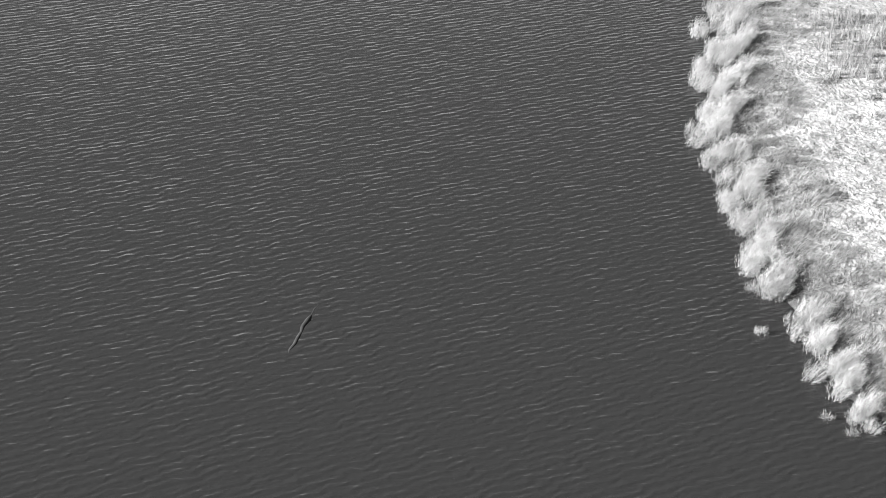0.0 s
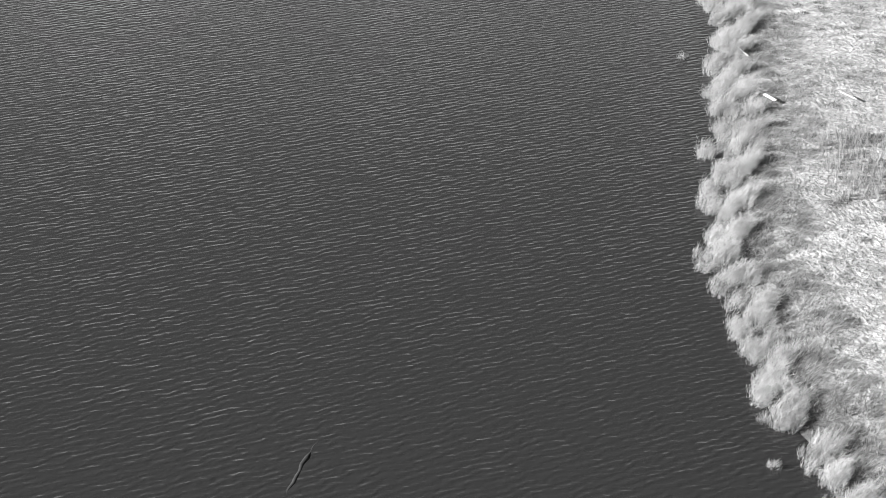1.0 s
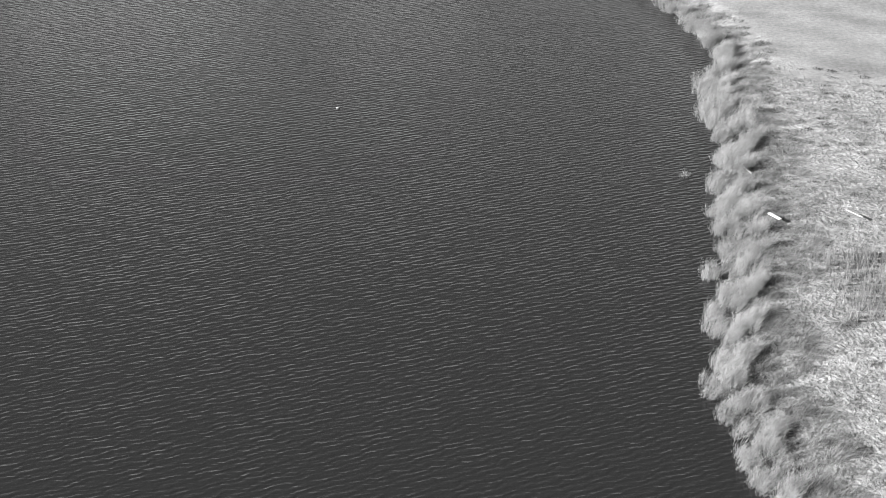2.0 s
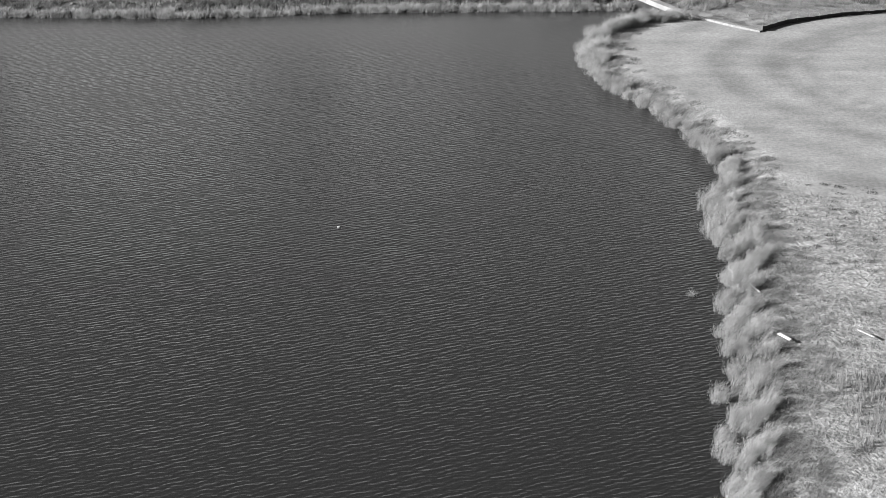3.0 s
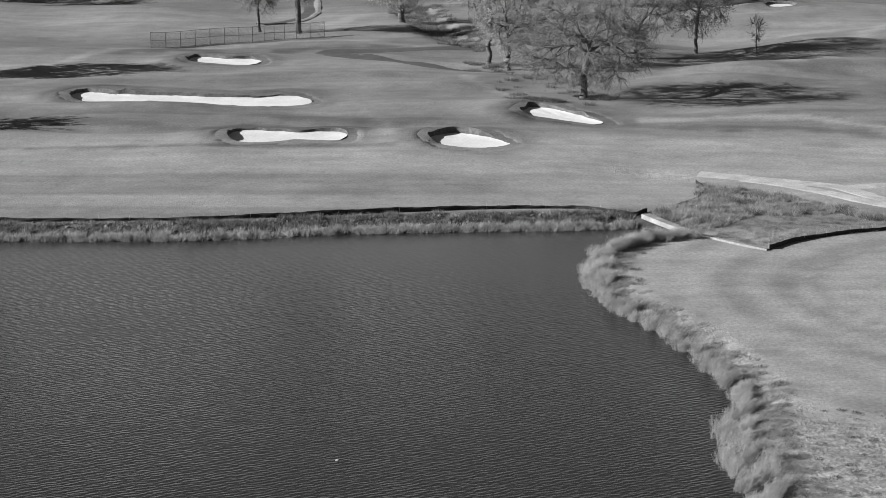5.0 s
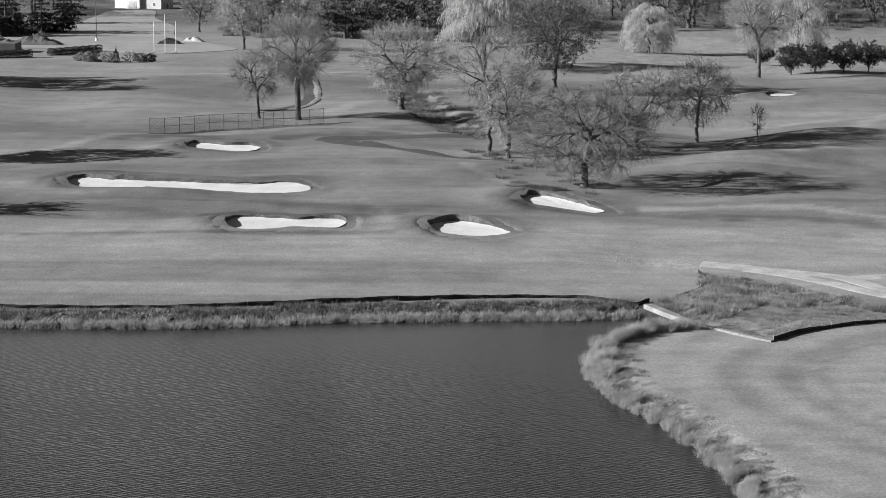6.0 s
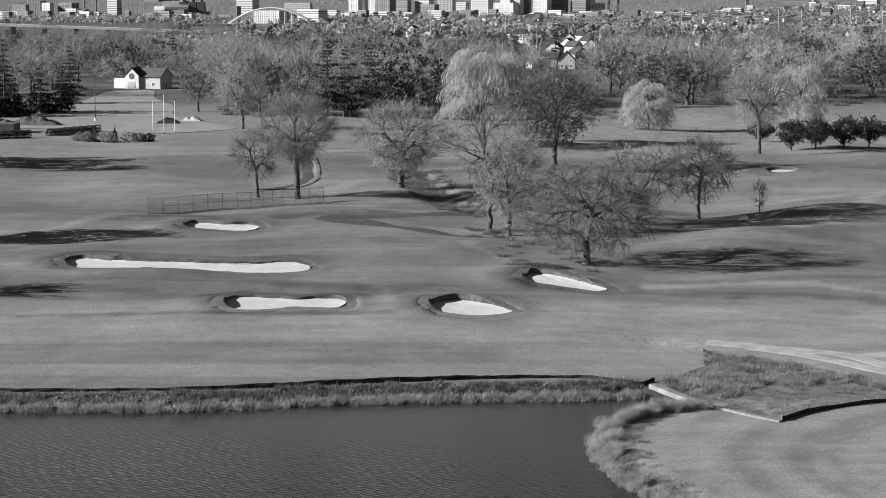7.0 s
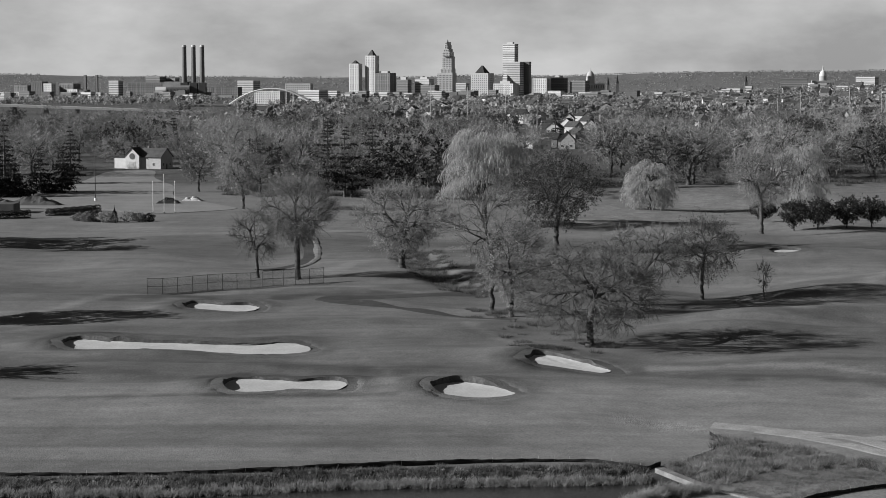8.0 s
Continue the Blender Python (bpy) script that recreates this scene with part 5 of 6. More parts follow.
for i, (x, y, tall, wide) in enumerate([(-144, 598, 25, 12), (-136, 662, 21, 11), (-150, 612, 20, 12), (-128, 610, 15, 11), (-139, 588, 13, 12), (-134, 605, 15, 12), (-147, 585, 15, 12)]):
    conifer("spruce", "dark conifer at the edge of the car park", x, y, tall, wide, 150 + i, layers=16, bare=0.04, group="conifers by the car park")

# the woods behind: a few kinds grown once, then repeated at their own sizes
bank = []
THIN = dict(twig_mat=TWIG_WOOD, points=72, rings=2, finest=0.085, spread=0.3, hang=0.45, three=True)
KINDS = [dict(trunk=3.5, twigs=9, twig_len=(1.0, 2.8), twig_w=(0.07, 0.14), **THIN), dict(trunk=3.0, twigs=8, twig_len=(0.9, 2.4), twig_w=(0.09, 0.18), gnarl=0.18, leaves=600, leaf=0.22, **THIN),
         dict(trunk=2.5, twigs=4, twig_w=(0.08, 0.16), leaves=2400, leaf=0.29, leaf_mat=LEAF_DRY, **THIN), dict(trunk=3.0, twigs=4, twig_w=(0.08, 0.16), leaves=2400, leaf=0.30, leaf_mat=LEAF_DARK, **THIN),
         dict(trunk=2.5, twigs=9, twig_len=(0.9, 2.6), twig_w=(0.09, 0.18), leaves=400, leaf=0.3, leaf_mat=LEAF_PALE, **{**THIN, "twig_mat": TWIG_PALE}),
         dict(trunk=2.0, twigs=4, twig_w=(0.08, 0.16), leaves=2400, leaf=0.29, leaf_mat=LEAF_DARK, gnarl=0.18, **THIN)]
WORDS = ["bare grey tree of the woods", "bare tree with a few dry leaves in the woods", "brown leafy tree of the woods", "dark leafy tree of the woods", "pale bare tree of the woods", "dense dark tree of the woods"]
wood_rng = np.random.RandomState(160)
spots = []
tries = 0
while len(spots) < 400 and tries < 40000:
    tries += 1
    y = wood_rng.uniform(560, 1050) if len(spots) < 270 else wood_rng.uniform(950, 1500)
    x = wood_rng.uniform(-0.265, 0.265) * y
    q = x / y
    if -0.215 < q < -0.125 and y < 800 or q < -0.19 and y < 700 or q > 0.06 and y < 650 or -0.125 <= q <= 0.06 and y < 575:
        continue
    if 0.03 < q < 0.10 and 880 < y < 1090 or abs(x - 3) < 18 and y > 1050:
        continue
    if 0.034 < q < 0.078 and y > 650 or 0.124 < q < 0.146 and y > 900:
        continue
    if any((x - a) ** 2 + ((y - b) * 0.7) ** 2 < 7.0**2 for a, b in spots):
        continue
    spots.append((x, y))
for i, (x, y) in enumerate(spots):
    kind = int(wood_rng.choice(6, p=[0.30, 0.26, 0.16, 0.09, 0.11, 0.08]))
    while len(bank) <= kind:
        bank.append(None)
    tall = wood_rng.uniform(13, 22) * (1.1 if y < 800 else 0.95)
    if bank[kind] is None:
        bank[kind] = broadleaf("wood_tree", WORDS[kind], x, y, 16, 18, 170 + kind, group="trees of the woods", **KINDS[kind])
    else:
        k = tall / 16
        copy_thing(bank[kind], pose(x, y, height_at(x, y), 0, 0, wood_rng.uniform(0, 360)) @ Matrix.Diagonal((k * wood_rng.uniform(0.85, 1.25), k * wood_rng.uniform(0.85, 1.25), k, 1)))


conifer_rng = np.random.RandomState(165)
dark = conifer("wood_pine", "dark pine standing in the woods", -20, 640, 19, 9, 166, layers=10, ragged=0.45, bare=0.2, group="pines of the woods")
for _ in range(22):
    y = conifer_rng.uniform(640, 1150)
    x = conifer_rng.uniform(-0.24, 0.24) * y
    if -0.215 < x / y < -0.115 and y < 820:
        continue
    k = conifer_rng.uniform(0.75, 1.2)
    copy_thing(dark, pose(x, y, height_at(x, y), 0, 0, conifer_rng.uniform(0, 360)) @ Matrix.Diagonal((k, k, k, 1)))


def far_woods(name, label, count, y0, y1, tall, seed, per=70, hole=None):
    """Woods too far to tell one tree from the next: crowns of loose leaf clumps."""
    rng = np.random.RandomState(seed)
    y = y0 + (y1 - y0) * rng.uniform(0, 1, count) ** 1.2
    x = rng.uniform(-0.27, 0.27, count) * y
    keep = waves(x, y * 0.7, 330, seed) > -0.55
    if hole is not None:
        keep &= ~hole(x, y)
    x, y = x[keep], y[keep]
    h = rng.uniform(*tall, len(x)) * (0.75 + 0.25 * waves(x, y, 200, seed + 1))
    z = land(x, y)
    k = np.repeat(np.arange(len(x)), per)
    d = rng.normal(size=(len(k), 3))
    d /= np.linalg.norm(d, axis=1, keepdims=True)
    d *= rng.uniform(0.55, 1.05, (len(k), 1))
    wide = h * rng.uniform(0.38, 0.6, len(x))
    c = np.column_stack([x[k] + d[:, 0] * wide[k], y[k] + d[:, 1] * wide[k], z[k] + h[k] * (0.58 + 0.42 * d[:, 2])])
    v, f = flakes(c, (1.0 + h[k] * 0.1) * rng.uniform(0.6, 1.3, len(k)), rng, 0.0, True)
    return tagged(new(name, mesh_of(name, v, None, f, FAR_LEAF)), label, "woods", kind="stuff")


far_woods("far_woods", "grey-brown woods and gardens before the town", 900, 1150, 2300, (8, 15), 180, 90, lambda x, y: (x / y < -0.12) & (y > 1500) | (x / y > 0.045) & (x / y < 0.085) & (y < 1750) | (x / y > 0.124) & (x / y < 0.146) & (y < 1400))
far_woods("far_woods", "distant trees among the streets of the town", 2900, 1800, 3950, (7, 13), 181, 34, lambda x, y: (x / y < -0.08) & (y < 2600))
far_woods("hill_woods", "low wooded hills on the skyline", 17000, 3850, 4790, (3.0, 5.5), 182, 5)
far_woods("far_woods", "trees and gardens on the town's hill", 1500, 2600, 4000, (7, 13), 183, 32, lambda x, y: x / y < 0.05)


# ---- the course's small fixtures ----
def wire_fence():
    points = [(-55.1, 335.2), (-47, 338), (-41.5, 340), (-36.4, 342.8), (-30.6, 349.5), (-24, 352)]
    x0, y0 = points[0]
    line = curve_through(points, 0.3)
    run = np.concatenate([[0], np.cumsum(np.linalg.norm(np.diff(line, axis=0), axis=1))])
    ob = thing("wire_fence", x0, y0, 0, "tall chain-link fence on dark metal posts", "fence")
    tall, post, prev = 2.9, None, None
    for s in np.arange(0, run[-1], 2.75):
        x, y = np.interp(s, run, line[:, 0]), np.interp(s, run, line[:, 1])
        z = height_at(x, y)
        if post is None:
            post = part("post", rod(bmesh.new(), (0, 0, -0.3), (0, 0, tall + 0.06), 0.05), GREY_METAL, ob)
            here = post
        else:
            here = part("post", post.data, GREY_METAL, ob)
        here.matrix_basis = pose(x - x0, y - y0, z)
        if prev is not None:
            a, b = Vector((prev[0] - x0, prev[1] - y0, prev[2])), Vector((x - x0, y - y0, z))
            for h in (0.08, tall / 2, tall):
                part("rail", rod(bmesh.new(), a + Vector((0, 0, h)), b + Vector((0, 0, h)), 0.03 if h != tall else 0.035, sides=5), GREY_METAL, ob)
            wires, n, m = [], 12, int(tall / 0.23)
            along = b - a
            for i in range(-m, n + 1):
                for sgn in (1, -1):
                    i0, i1 = (i, i + m) if sgn > 0 else (i + m, i)
                    p, q, zp, zq = i0 / n, i1 / n, 0.0, tall
                    for lim in (0.0, 1.0):
                        if (p - lim) * (q - lim) < 0:
                            t = (lim - p) / (q - p)
                            if (p < 0) if lim == 0.0 else (p > 1):
                                zp, p = zp + (zq - zp) * t, lim
                            else:
                                zq, q = zp + (zq - zp) * t, lim
                    if min(p, q) < -1e-6 or max(p, q) > 1 + 1e-6 or abs(zq - zp) < 0.05:
                        continue
                    wires.append((*(a + along * p + Vector((0, 0, zp))), *(a + along * q + Vector((0, 0, zq))), 0.010, 0.010))
            if wires:
                v, f = tubes(wires, 3)
                part("netting", mesh_of("netting", v, f, None, GREY_METAL), GREY_METAL, ob)
        prev = (x, y, z)


wire_fence()


def flagpole(x, y, tall):
    ob = thing("flagpole", x, y, height_at(x, y) + 0.02, "bare white flagpole at the edge of the car park", "flagpole", "three flagpoles")
    part("pole", rod(bmesh.new(), (0, 0, 0), (0, 0, tall), 0.075, 0.05, 8), WHITE, ob)
    bm = bmesh.new()
    bmesh.ops.create_uvsphere(bm, u_segments=10, v_segments=6, radius=0.1, matrix=Matrix.Translation((0, 0, tall + 0.1)))
    part("finial", bm, WHITE, ob)
    part("base", rod(bmesh.new(), (0, 0, 0), (0, 0, 0.3), 0.3, 0.22, 10), CONCRETE, ob)


for x, y, tall in ((-83.3, 517, 8.6), (-79.9, 515, 10.6), (-77.2, 517, 8.6)):
    flagpole(x, y, tall)


def street_lamp(x, y, tall, label, heads=1):
    ob = thing("street_lamp", x, y, height_at(x, y) + 0.09, label, "lamp post")
    part("pole", rod(bmesh.new(), (0, 0, 0), (0, 0, tall), 0.14, 0.09, 8), GREY_METAL, ob)
    part("base", rod(bmesh.new(), (0, 0, 0), (0, 0, 0.8), 0.4, 0.38, 10), WHITE, ob, "white concrete footing")
    part("arm", rod(bmesh.new(), (-0.9, 0, tall), (0.9, 0, tall), 0.06, 0.05), GREY_METAL, ob)
    for s in (-1, 1):
        part("head", box(bmesh.new(), s * 1.1 - 0.35, s * 1.1 + 0.35, -0.18, 0.18, tall - 0.08, tall + 0.1, 0.03), GREY_METAL, ob)


street_lamp(-109.1, 567.8, 14, "tall grey lamp post in the car park")


def bush(name, x, y, tall, wide, mat, label, seed, group="", n=1500, cone=False):
    rng = np.random.RandomState(seed)
    ob = thing(name, x, y, height_at(x, y), label, "shrub", group)
    segs = [(0, 0, -0.1, math.cos(a) * wide * 0.25, math.sin(a) * wide * 0.25, tall * 0.6, 0.04, 0.015) for a in np.arange(7) * 0.9]
    v, f = tubes(segs, 4)
    part("stems", mesh_of("stems", v, f, None, BARK), BARK, ob)
    d = rng.normal(size=(n, 3))
    d /= np.linalg.norm(d, axis=1, keepdims=True)
    lump = 1 + 0.22 * np.sin(d[:, 0] * 5 + seed) * np.cos(d[:, 1] * 4) + 0.15 * np.sin(d[:, 2] * 7 + seed)
    d *= (rng.uniform(0.5, 1, n) ** 0.5 * lump)[:, None]
    h = (d[:, 2] + 1) / 2
    k = (1.05 - np.clip(h, 0, 1)) if cone else np.ones(n)
    v, f = flakes(np.column_stack([d[:, 0] * k * wide / 2, d[:, 1] * k * wide / 2, np.clip(h, 0.02, 1.3) * tall]), rng.uniform(0.5, 1.2, n) * wide * 0.045, rng)
    part("leaves", mesh_of("leaves", v, f, None, mat), mat, ob)
    return ob


bush("bush", -87, 478.6, 4.2, 2.8, NEEDLE, "dark clipped cone-shaped evergreen", 201, cone=True)
for i, (x, y, t, w, m) in enumerate([(-96, 487, 2.4, 4, LEAF_DRY), (-93, 486, 2.8, 4.5, LEAF_DARK), (-90.5, 484, 2.8, 4, LEAF_PALE), (-84.5, 485, 3.0, 4.5, LEAF_PALE), (-82, 486, 2.6, 4, LEAF_PALE), (-79.6, 487, 2.4, 3.6, LEAF_DARK), (-98.5, 489, 2, 3.6, LEAF_DRY)]):
    bush("bush", x, y, t, w, m, "rounded garden shrub in the bed by the car park", 202 + i, "shrubs in the bed")


def hedge(x0, y0, x1, y1, tall, wide, seed):
    rng = np.random.RandomState(seed)
    ob = thing("hedge", x0, y0, height_at(x0, y0), "dark clipped hedge beside the car park", "hedge", "clipped hedges")
    n = int(math.hypot(x1 - x0, y1 - y0) * 620)
    t = rng.uniform(0, 1, n)
    a = rng.uniform(-1, 1, (n, 2))
    k = np.argmax(np.abs(a), 1)
    a[np.arange(n), k] = np.sign(a[np.arange(n), k]) * rng.uniform(0.8, 1.05, n)
    across = np.array([-(y1 - y0), x1 - x0]) / math.hypot(x1 - x0, y1 - y0)
    xy = np.column_stack([(x1 - x0) * t, (y1 - y0) * t]) + across * (a[:, :1] * wide / 2)
    v, f = flakes(np.column_stack([xy, (a[:, 1] + 1) / 2 * tall * (0.95 + 0.06 * np.sin(t * 40))]), rng.uniform(0.08, 0.2, n), rng)
    part("leaves", mesh_of("leaves", v, f, None, LEAF_DARK), LEAF_DARK, ob)


hedge(-110, 505, -99.3, 521.6, 1.9, 2.0, 211)
hedge(-126, 490, -113, 497, 2.0, 2.4, 212)


def covered_pile(x, y, w, d, h, mat, label, seed):
    rng = np.random.RandomState(seed)
    bm = bmesh.new()
    bmesh.ops.create_grid(bm, x_segments=26, y_segments=14, size=0.5)
    for v in bm.verts:
        r = max(abs(v.co.x), abs(v.co.y)) * 2
        z = (1 - r**2.2) * (0.7 + 0.35 * noise.noise(Vector((v.co.x * 5 + seed, v.co.y * 4, 0))) + 0.18 * noise.noise(Vector((v.co.x * 14 + seed, v.co.y * 11, 3))))
        v.co = Vector((v.co.x * w, v.co.y * d, z * h - 0.05))
    me = bpy.data.meshes.new("mound")
    bm.to_mesh(me)
    bm.free()
    me.materials.append(mat)
    ob = tagged(new("mound", me), label, "mound")
    ob.location = (x, y, height_at(x, y) + 0.11)


covered_pile(-124, 549, 17, 6, 3.2, WALL_DARK, "lumpy dark tarpaulin-covered heap in the car park", 3)
covered_pile(-134, 548, 10, 6, 2.6, WALL_DARK, "dark covered heap beside the others", 7)
covered_pile(-79.5, 568, 6, 4, 1.6, SAND, "pale heap of sand beside the car park", 5)
covered_pile(-85, 556, 7, 4, 2.0, LEAF_DARK, "dark heap of cuttings at the car park's edge", 6)


# ---- buildings ----
def house(name, x, y, w, d, wall, roof, turn, label, wall_mat, rows=1, z=None, group="", chimney=True, wing=None):
    """A gabled house: walls, two roof slopes, windows with frames, a door and a chimney. The ridge runs along x."""
    ob = thing(name, x, y, height_at(x, y) if z is None else z, label, "house", group, turn=turn)
    bm = bmesh.new()
    pts = [(-w / 2, -0.5), (w / 2, -0.5), (w / 2, wall), (0, wall + roof), (-w / 2, wall)]
    loops = [[bm.verts.new((px, s * d / 2, pz)) for px, pz in pts] for s in (-1, 1)]
    bm.faces.new(loops[0])
    bm.faces.new(loops[1][::-1])
    for i in range(5):
        j = (i + 1) % 5
        bm.faces.new((loops[0][j], loops[0][i], loops[1][i], loops[1][j]))
    bmesh.ops.recalc_face_normals(bm, faces=bm.faces)
    part("wall", bm, wall_mat, ob)
    for s in (-1, 1):
        bm = bmesh.new()
        a, b = Vector((s * (w / 2 + 0.45), 0, wall - 0.45 * roof / (w / 2))), Vector((0, 0, wall + roof))
        n = Vector((s * roof, 0, w / 2)).normalized() * 0.22
        q = [(p + Vector((0, k, 0)) + off) for off in (Vector((0, 0, 0.02)), n) for p, k in ((a, -d / 2 - 0.4), (b, -d / 2 - 0.4), (b, d / 2 + 0.4), (a, d / 2 + 0.4))]
        vs = [bm.verts.new(p) for p in q]
        for f in ((0, 1, 2, 3), (7, 6, 5, 4), (0, 4, 5, 1), (1, 5, 6, 2), (2, 6, 7, 3), (3, 7, 4, 0)):
            bm.faces.new([vs[k] for k in f])
        bmesh.ops.recalc_face_normals(bm, faces=bm.faces)
        part("roof", bm, ROOF_DARK, ob)
    for r in range(rows):
        for k in (-0.27, 0.27):
            zc = 1.2 + r * 2.8
            win = part("window", box(bmesh.new(), k * w - 0.6, k * w + 0.6, -d / 2 - 0.06, -d / 2 + 0.1, zc, zc + 1.4), WHITE, ob)
            part("pane", box(bmesh.new(), k * w - 0.5, k * w + 0.5, -d / 2 - 0.09, -d / 2, zc + 0.1, zc + 1.3), GLAZING, win)
            win = part("window", box(bmesh.new(), -w / 2 - 0.06, -w / 2 + 0.1, k * d - 0.6, k * d + 0.6, zc, zc + 1.4), WHITE, ob)
            part("pane", box(bmesh.new(), -w / 2 - 0.09, -w / 2, k * d - 0.5, k * d + 0.5, zc + 0.1, zc + 1.3), GLAZING, win)
    part("door", box(bmesh.new(), -0.5, 0.5, -d / 2 - 0.06, -d / 2 + 0.1, 0, 2.1), WALL_DARK, ob)
    if chimney:
        part("chimney", box(bmesh.new(), w * 0.12, w * 0.12 + 0.8, d * 0.1, d * 0.1 + 0.8, wall, wall + roof + 1.0, 0.03), WALL_BRICK, ob)
    return ob


# the carriage house: a long body with its ridge across, a gabled front with an arched loft door and a low wing
def carriage_house(x, y):
    ob = house("carriage_house", x, y, 9.5, 15, 5.0, 3.4, 68, "pale rendered carriage house with dark roof and arched doorway", WALL_PALE, 1)
    bm = bmesh.new()
    pts = [(2.0, -0.5), (8.6, -0.5), (8.6, 5.6), (5.3, 8.6), (2.0, 5.6)]
    loops = [[bm.verts.new((k, py, pz)) for py, pz in pts] for k in (-6.2, 0)]
    bm.faces.new(loops[0]), bm.faces.new(loops[1][::-1])
    for i in range(5):
        j = (i + 1) % 5
        bm.faces.new((loops[0][j], loops[0][i], loops[1][i], loops[1][j]))
    bmesh.ops.recalc_face_normals(bm, faces=bm.faces)
    part("gable_front", bm, WALL_PALE, ob)
    for s0, s1 in ((1.5, 5.3), (9.1, 5.3)):
        bm = bmesh.new()
        vs = [bm.verts.new((k, py, pz + up)) for up in (0.03, 0.25) for k, py, pz in ((-6.6, s0, 5.15), (-6.6, s1, 8.6), (0.2, s1, 8.6), (0.2, s0, 5.15))]
        for f in ((0, 1, 2, 3), (7, 6, 5, 4), (0, 4, 5, 1), (1, 5, 6, 2), (2, 6, 7, 3), (3, 7, 4, 0)):
            bm.faces.new([vs[k] for k in f])
        bmesh.ops.recalc_face_normals(bm, faces=bm.faces)
        part("gable_roof", bm, ROOF_DARK, ob)
    part("garage_door", box(bmesh.new(), -6.3, -6.1, 3.6, 7.0, 0, 3.0), WALL_MID, ob)
    bm = bmesh.new()
    bmesh.ops.create_circle(bm, cap_ends=True, segments=20, radius=1.3, matrix=Matrix.Translation((-6.24, 5.3, 5.2)) @ Matrix.Rotation(radians(90), 4, "Y"))
    bmesh.ops.solidify(bm, geom=bm.faces[:], thickness=0.08)
    part("arch_window", bm, GLAZING, ob, "dark round-headed loft opening")
    part("wing", box(bmesh.new(), -4.5, 4.0, 8.7, 15.0, -0.3, 4.4, 0.05), WALL_PALE, ob, "white low side wing")
    part("wing_roof", box(bmesh.new(), -4.8, 4.3, 8.65, 15.3, 4.42, 4.7, 0.04), ROOF_DARK, ob)


carriage_house(-126, 777)
bm = box(bmesh.new(), -131, -121.5, 514.5, 522, height_at(-126, 516) - 0.2, height_at(-126, 516) + 2.6, 0.05)
me = bpy.data.meshes.new("shed")
bm.to_mesh(me)
bm.free()
me.materials.append(WALL_DARK)
tagged(new("shed", me), "dark flat-roofed shed beside the car park", "shed")

NEAR_HOUSES = [(47, 1010, 11, 9, 4.5, 3.4, 20, WALL_PALE), (62, 1003, 9, 11, 4.8, 4.6, -6, WALL_PALE), (55, 1030, 12, 9, 5, 3, 75, WALL_BRICK), (6, 1180, 14, 12, 8, 4, 85, WALL_BRICK), (182, 1350, 8, 13, 6.5, 5, 4, WALL_PALE), (76, 1120, 10, 9, 4.6, 3.4, 30, WALL_BRICK), (70, 1260, 9, 10, 5.2, 3.6, -20, WALL_PALE), (84, 1280, 10, 9, 5.0, 3.4, 50, WALL_MID), (98, 1300, 9, 11, 5.4, 4.0, -15, WALL_PALE), (88, 1400, 9, 10, 5.2, 3.6, -25, WALL_PALE), (104, 1420, 11, 9, 5.4, 3.4, 40, WALL_MID), (96, 1520, 9, 10, 5.6, 4.0, -10, WALL_PALE), (114, 1540, 9, 11, 5.4, 3.6, 20, WALL_PALE)]
for x, y, w, d, h, r, turn, m in NEAR_HOUSES:
    house("house", x, y, w, d, h, r, turn, "white house with a dark gabled roof among the trees" if m is WALL_PALE else "dull house with a dark gabled roof among the trees", m, 1 if h < 6 else 2, group="houses beyond the course")
kinds = [house("house", 140 + 20 * i, 1700 + 30 * i, w, d, h, r, turn, label, m, 1 if h < 5 else 2, group="houses of the town") for i, (w, d, h, r, turn, m, label) in enumerate([
    (9, 11, 5.4, 3.6, 5, WALL_PALE, "white gabled town house"), (11, 9, 5.6, 3.2, 80, WALL_PALE, "pale town house with its roof side on"), (9, 12, 5.6, 4.2, -12, WALL_BRICK, "brick gabled town house"), (12, 9, 4.4, 3.0, 60, WALL_MID, "grey low town house")])]
rng = np.random.RandomState(220)
taken = []
while len(taken) < 165:
    y = rng.uniform(1450, 3850)
    q = rng.uniform(0.035, 0.255) if rng.uniform() < 0.8 else rng.uniform(-0.10, 0.035)
    x = q * y
    if any(abs(x - a) < 15 and abs(y - b) < 22 for a, b in taken):
        continue
    taken.append((x, y))
    k = kinds[int(rng.choice(4, p=[0.4, 0.2, 0.2, 0.2]))]
    s = rng.uniform(0.9, 1.3)
    copy_thing(k, pose(x, y, height_at(x, y), 0, 0, rng.uniform(-25, 100)) @ Matrix.Diagonal((s, s, s * rng.uniform(0.95, 1.25), 1)))


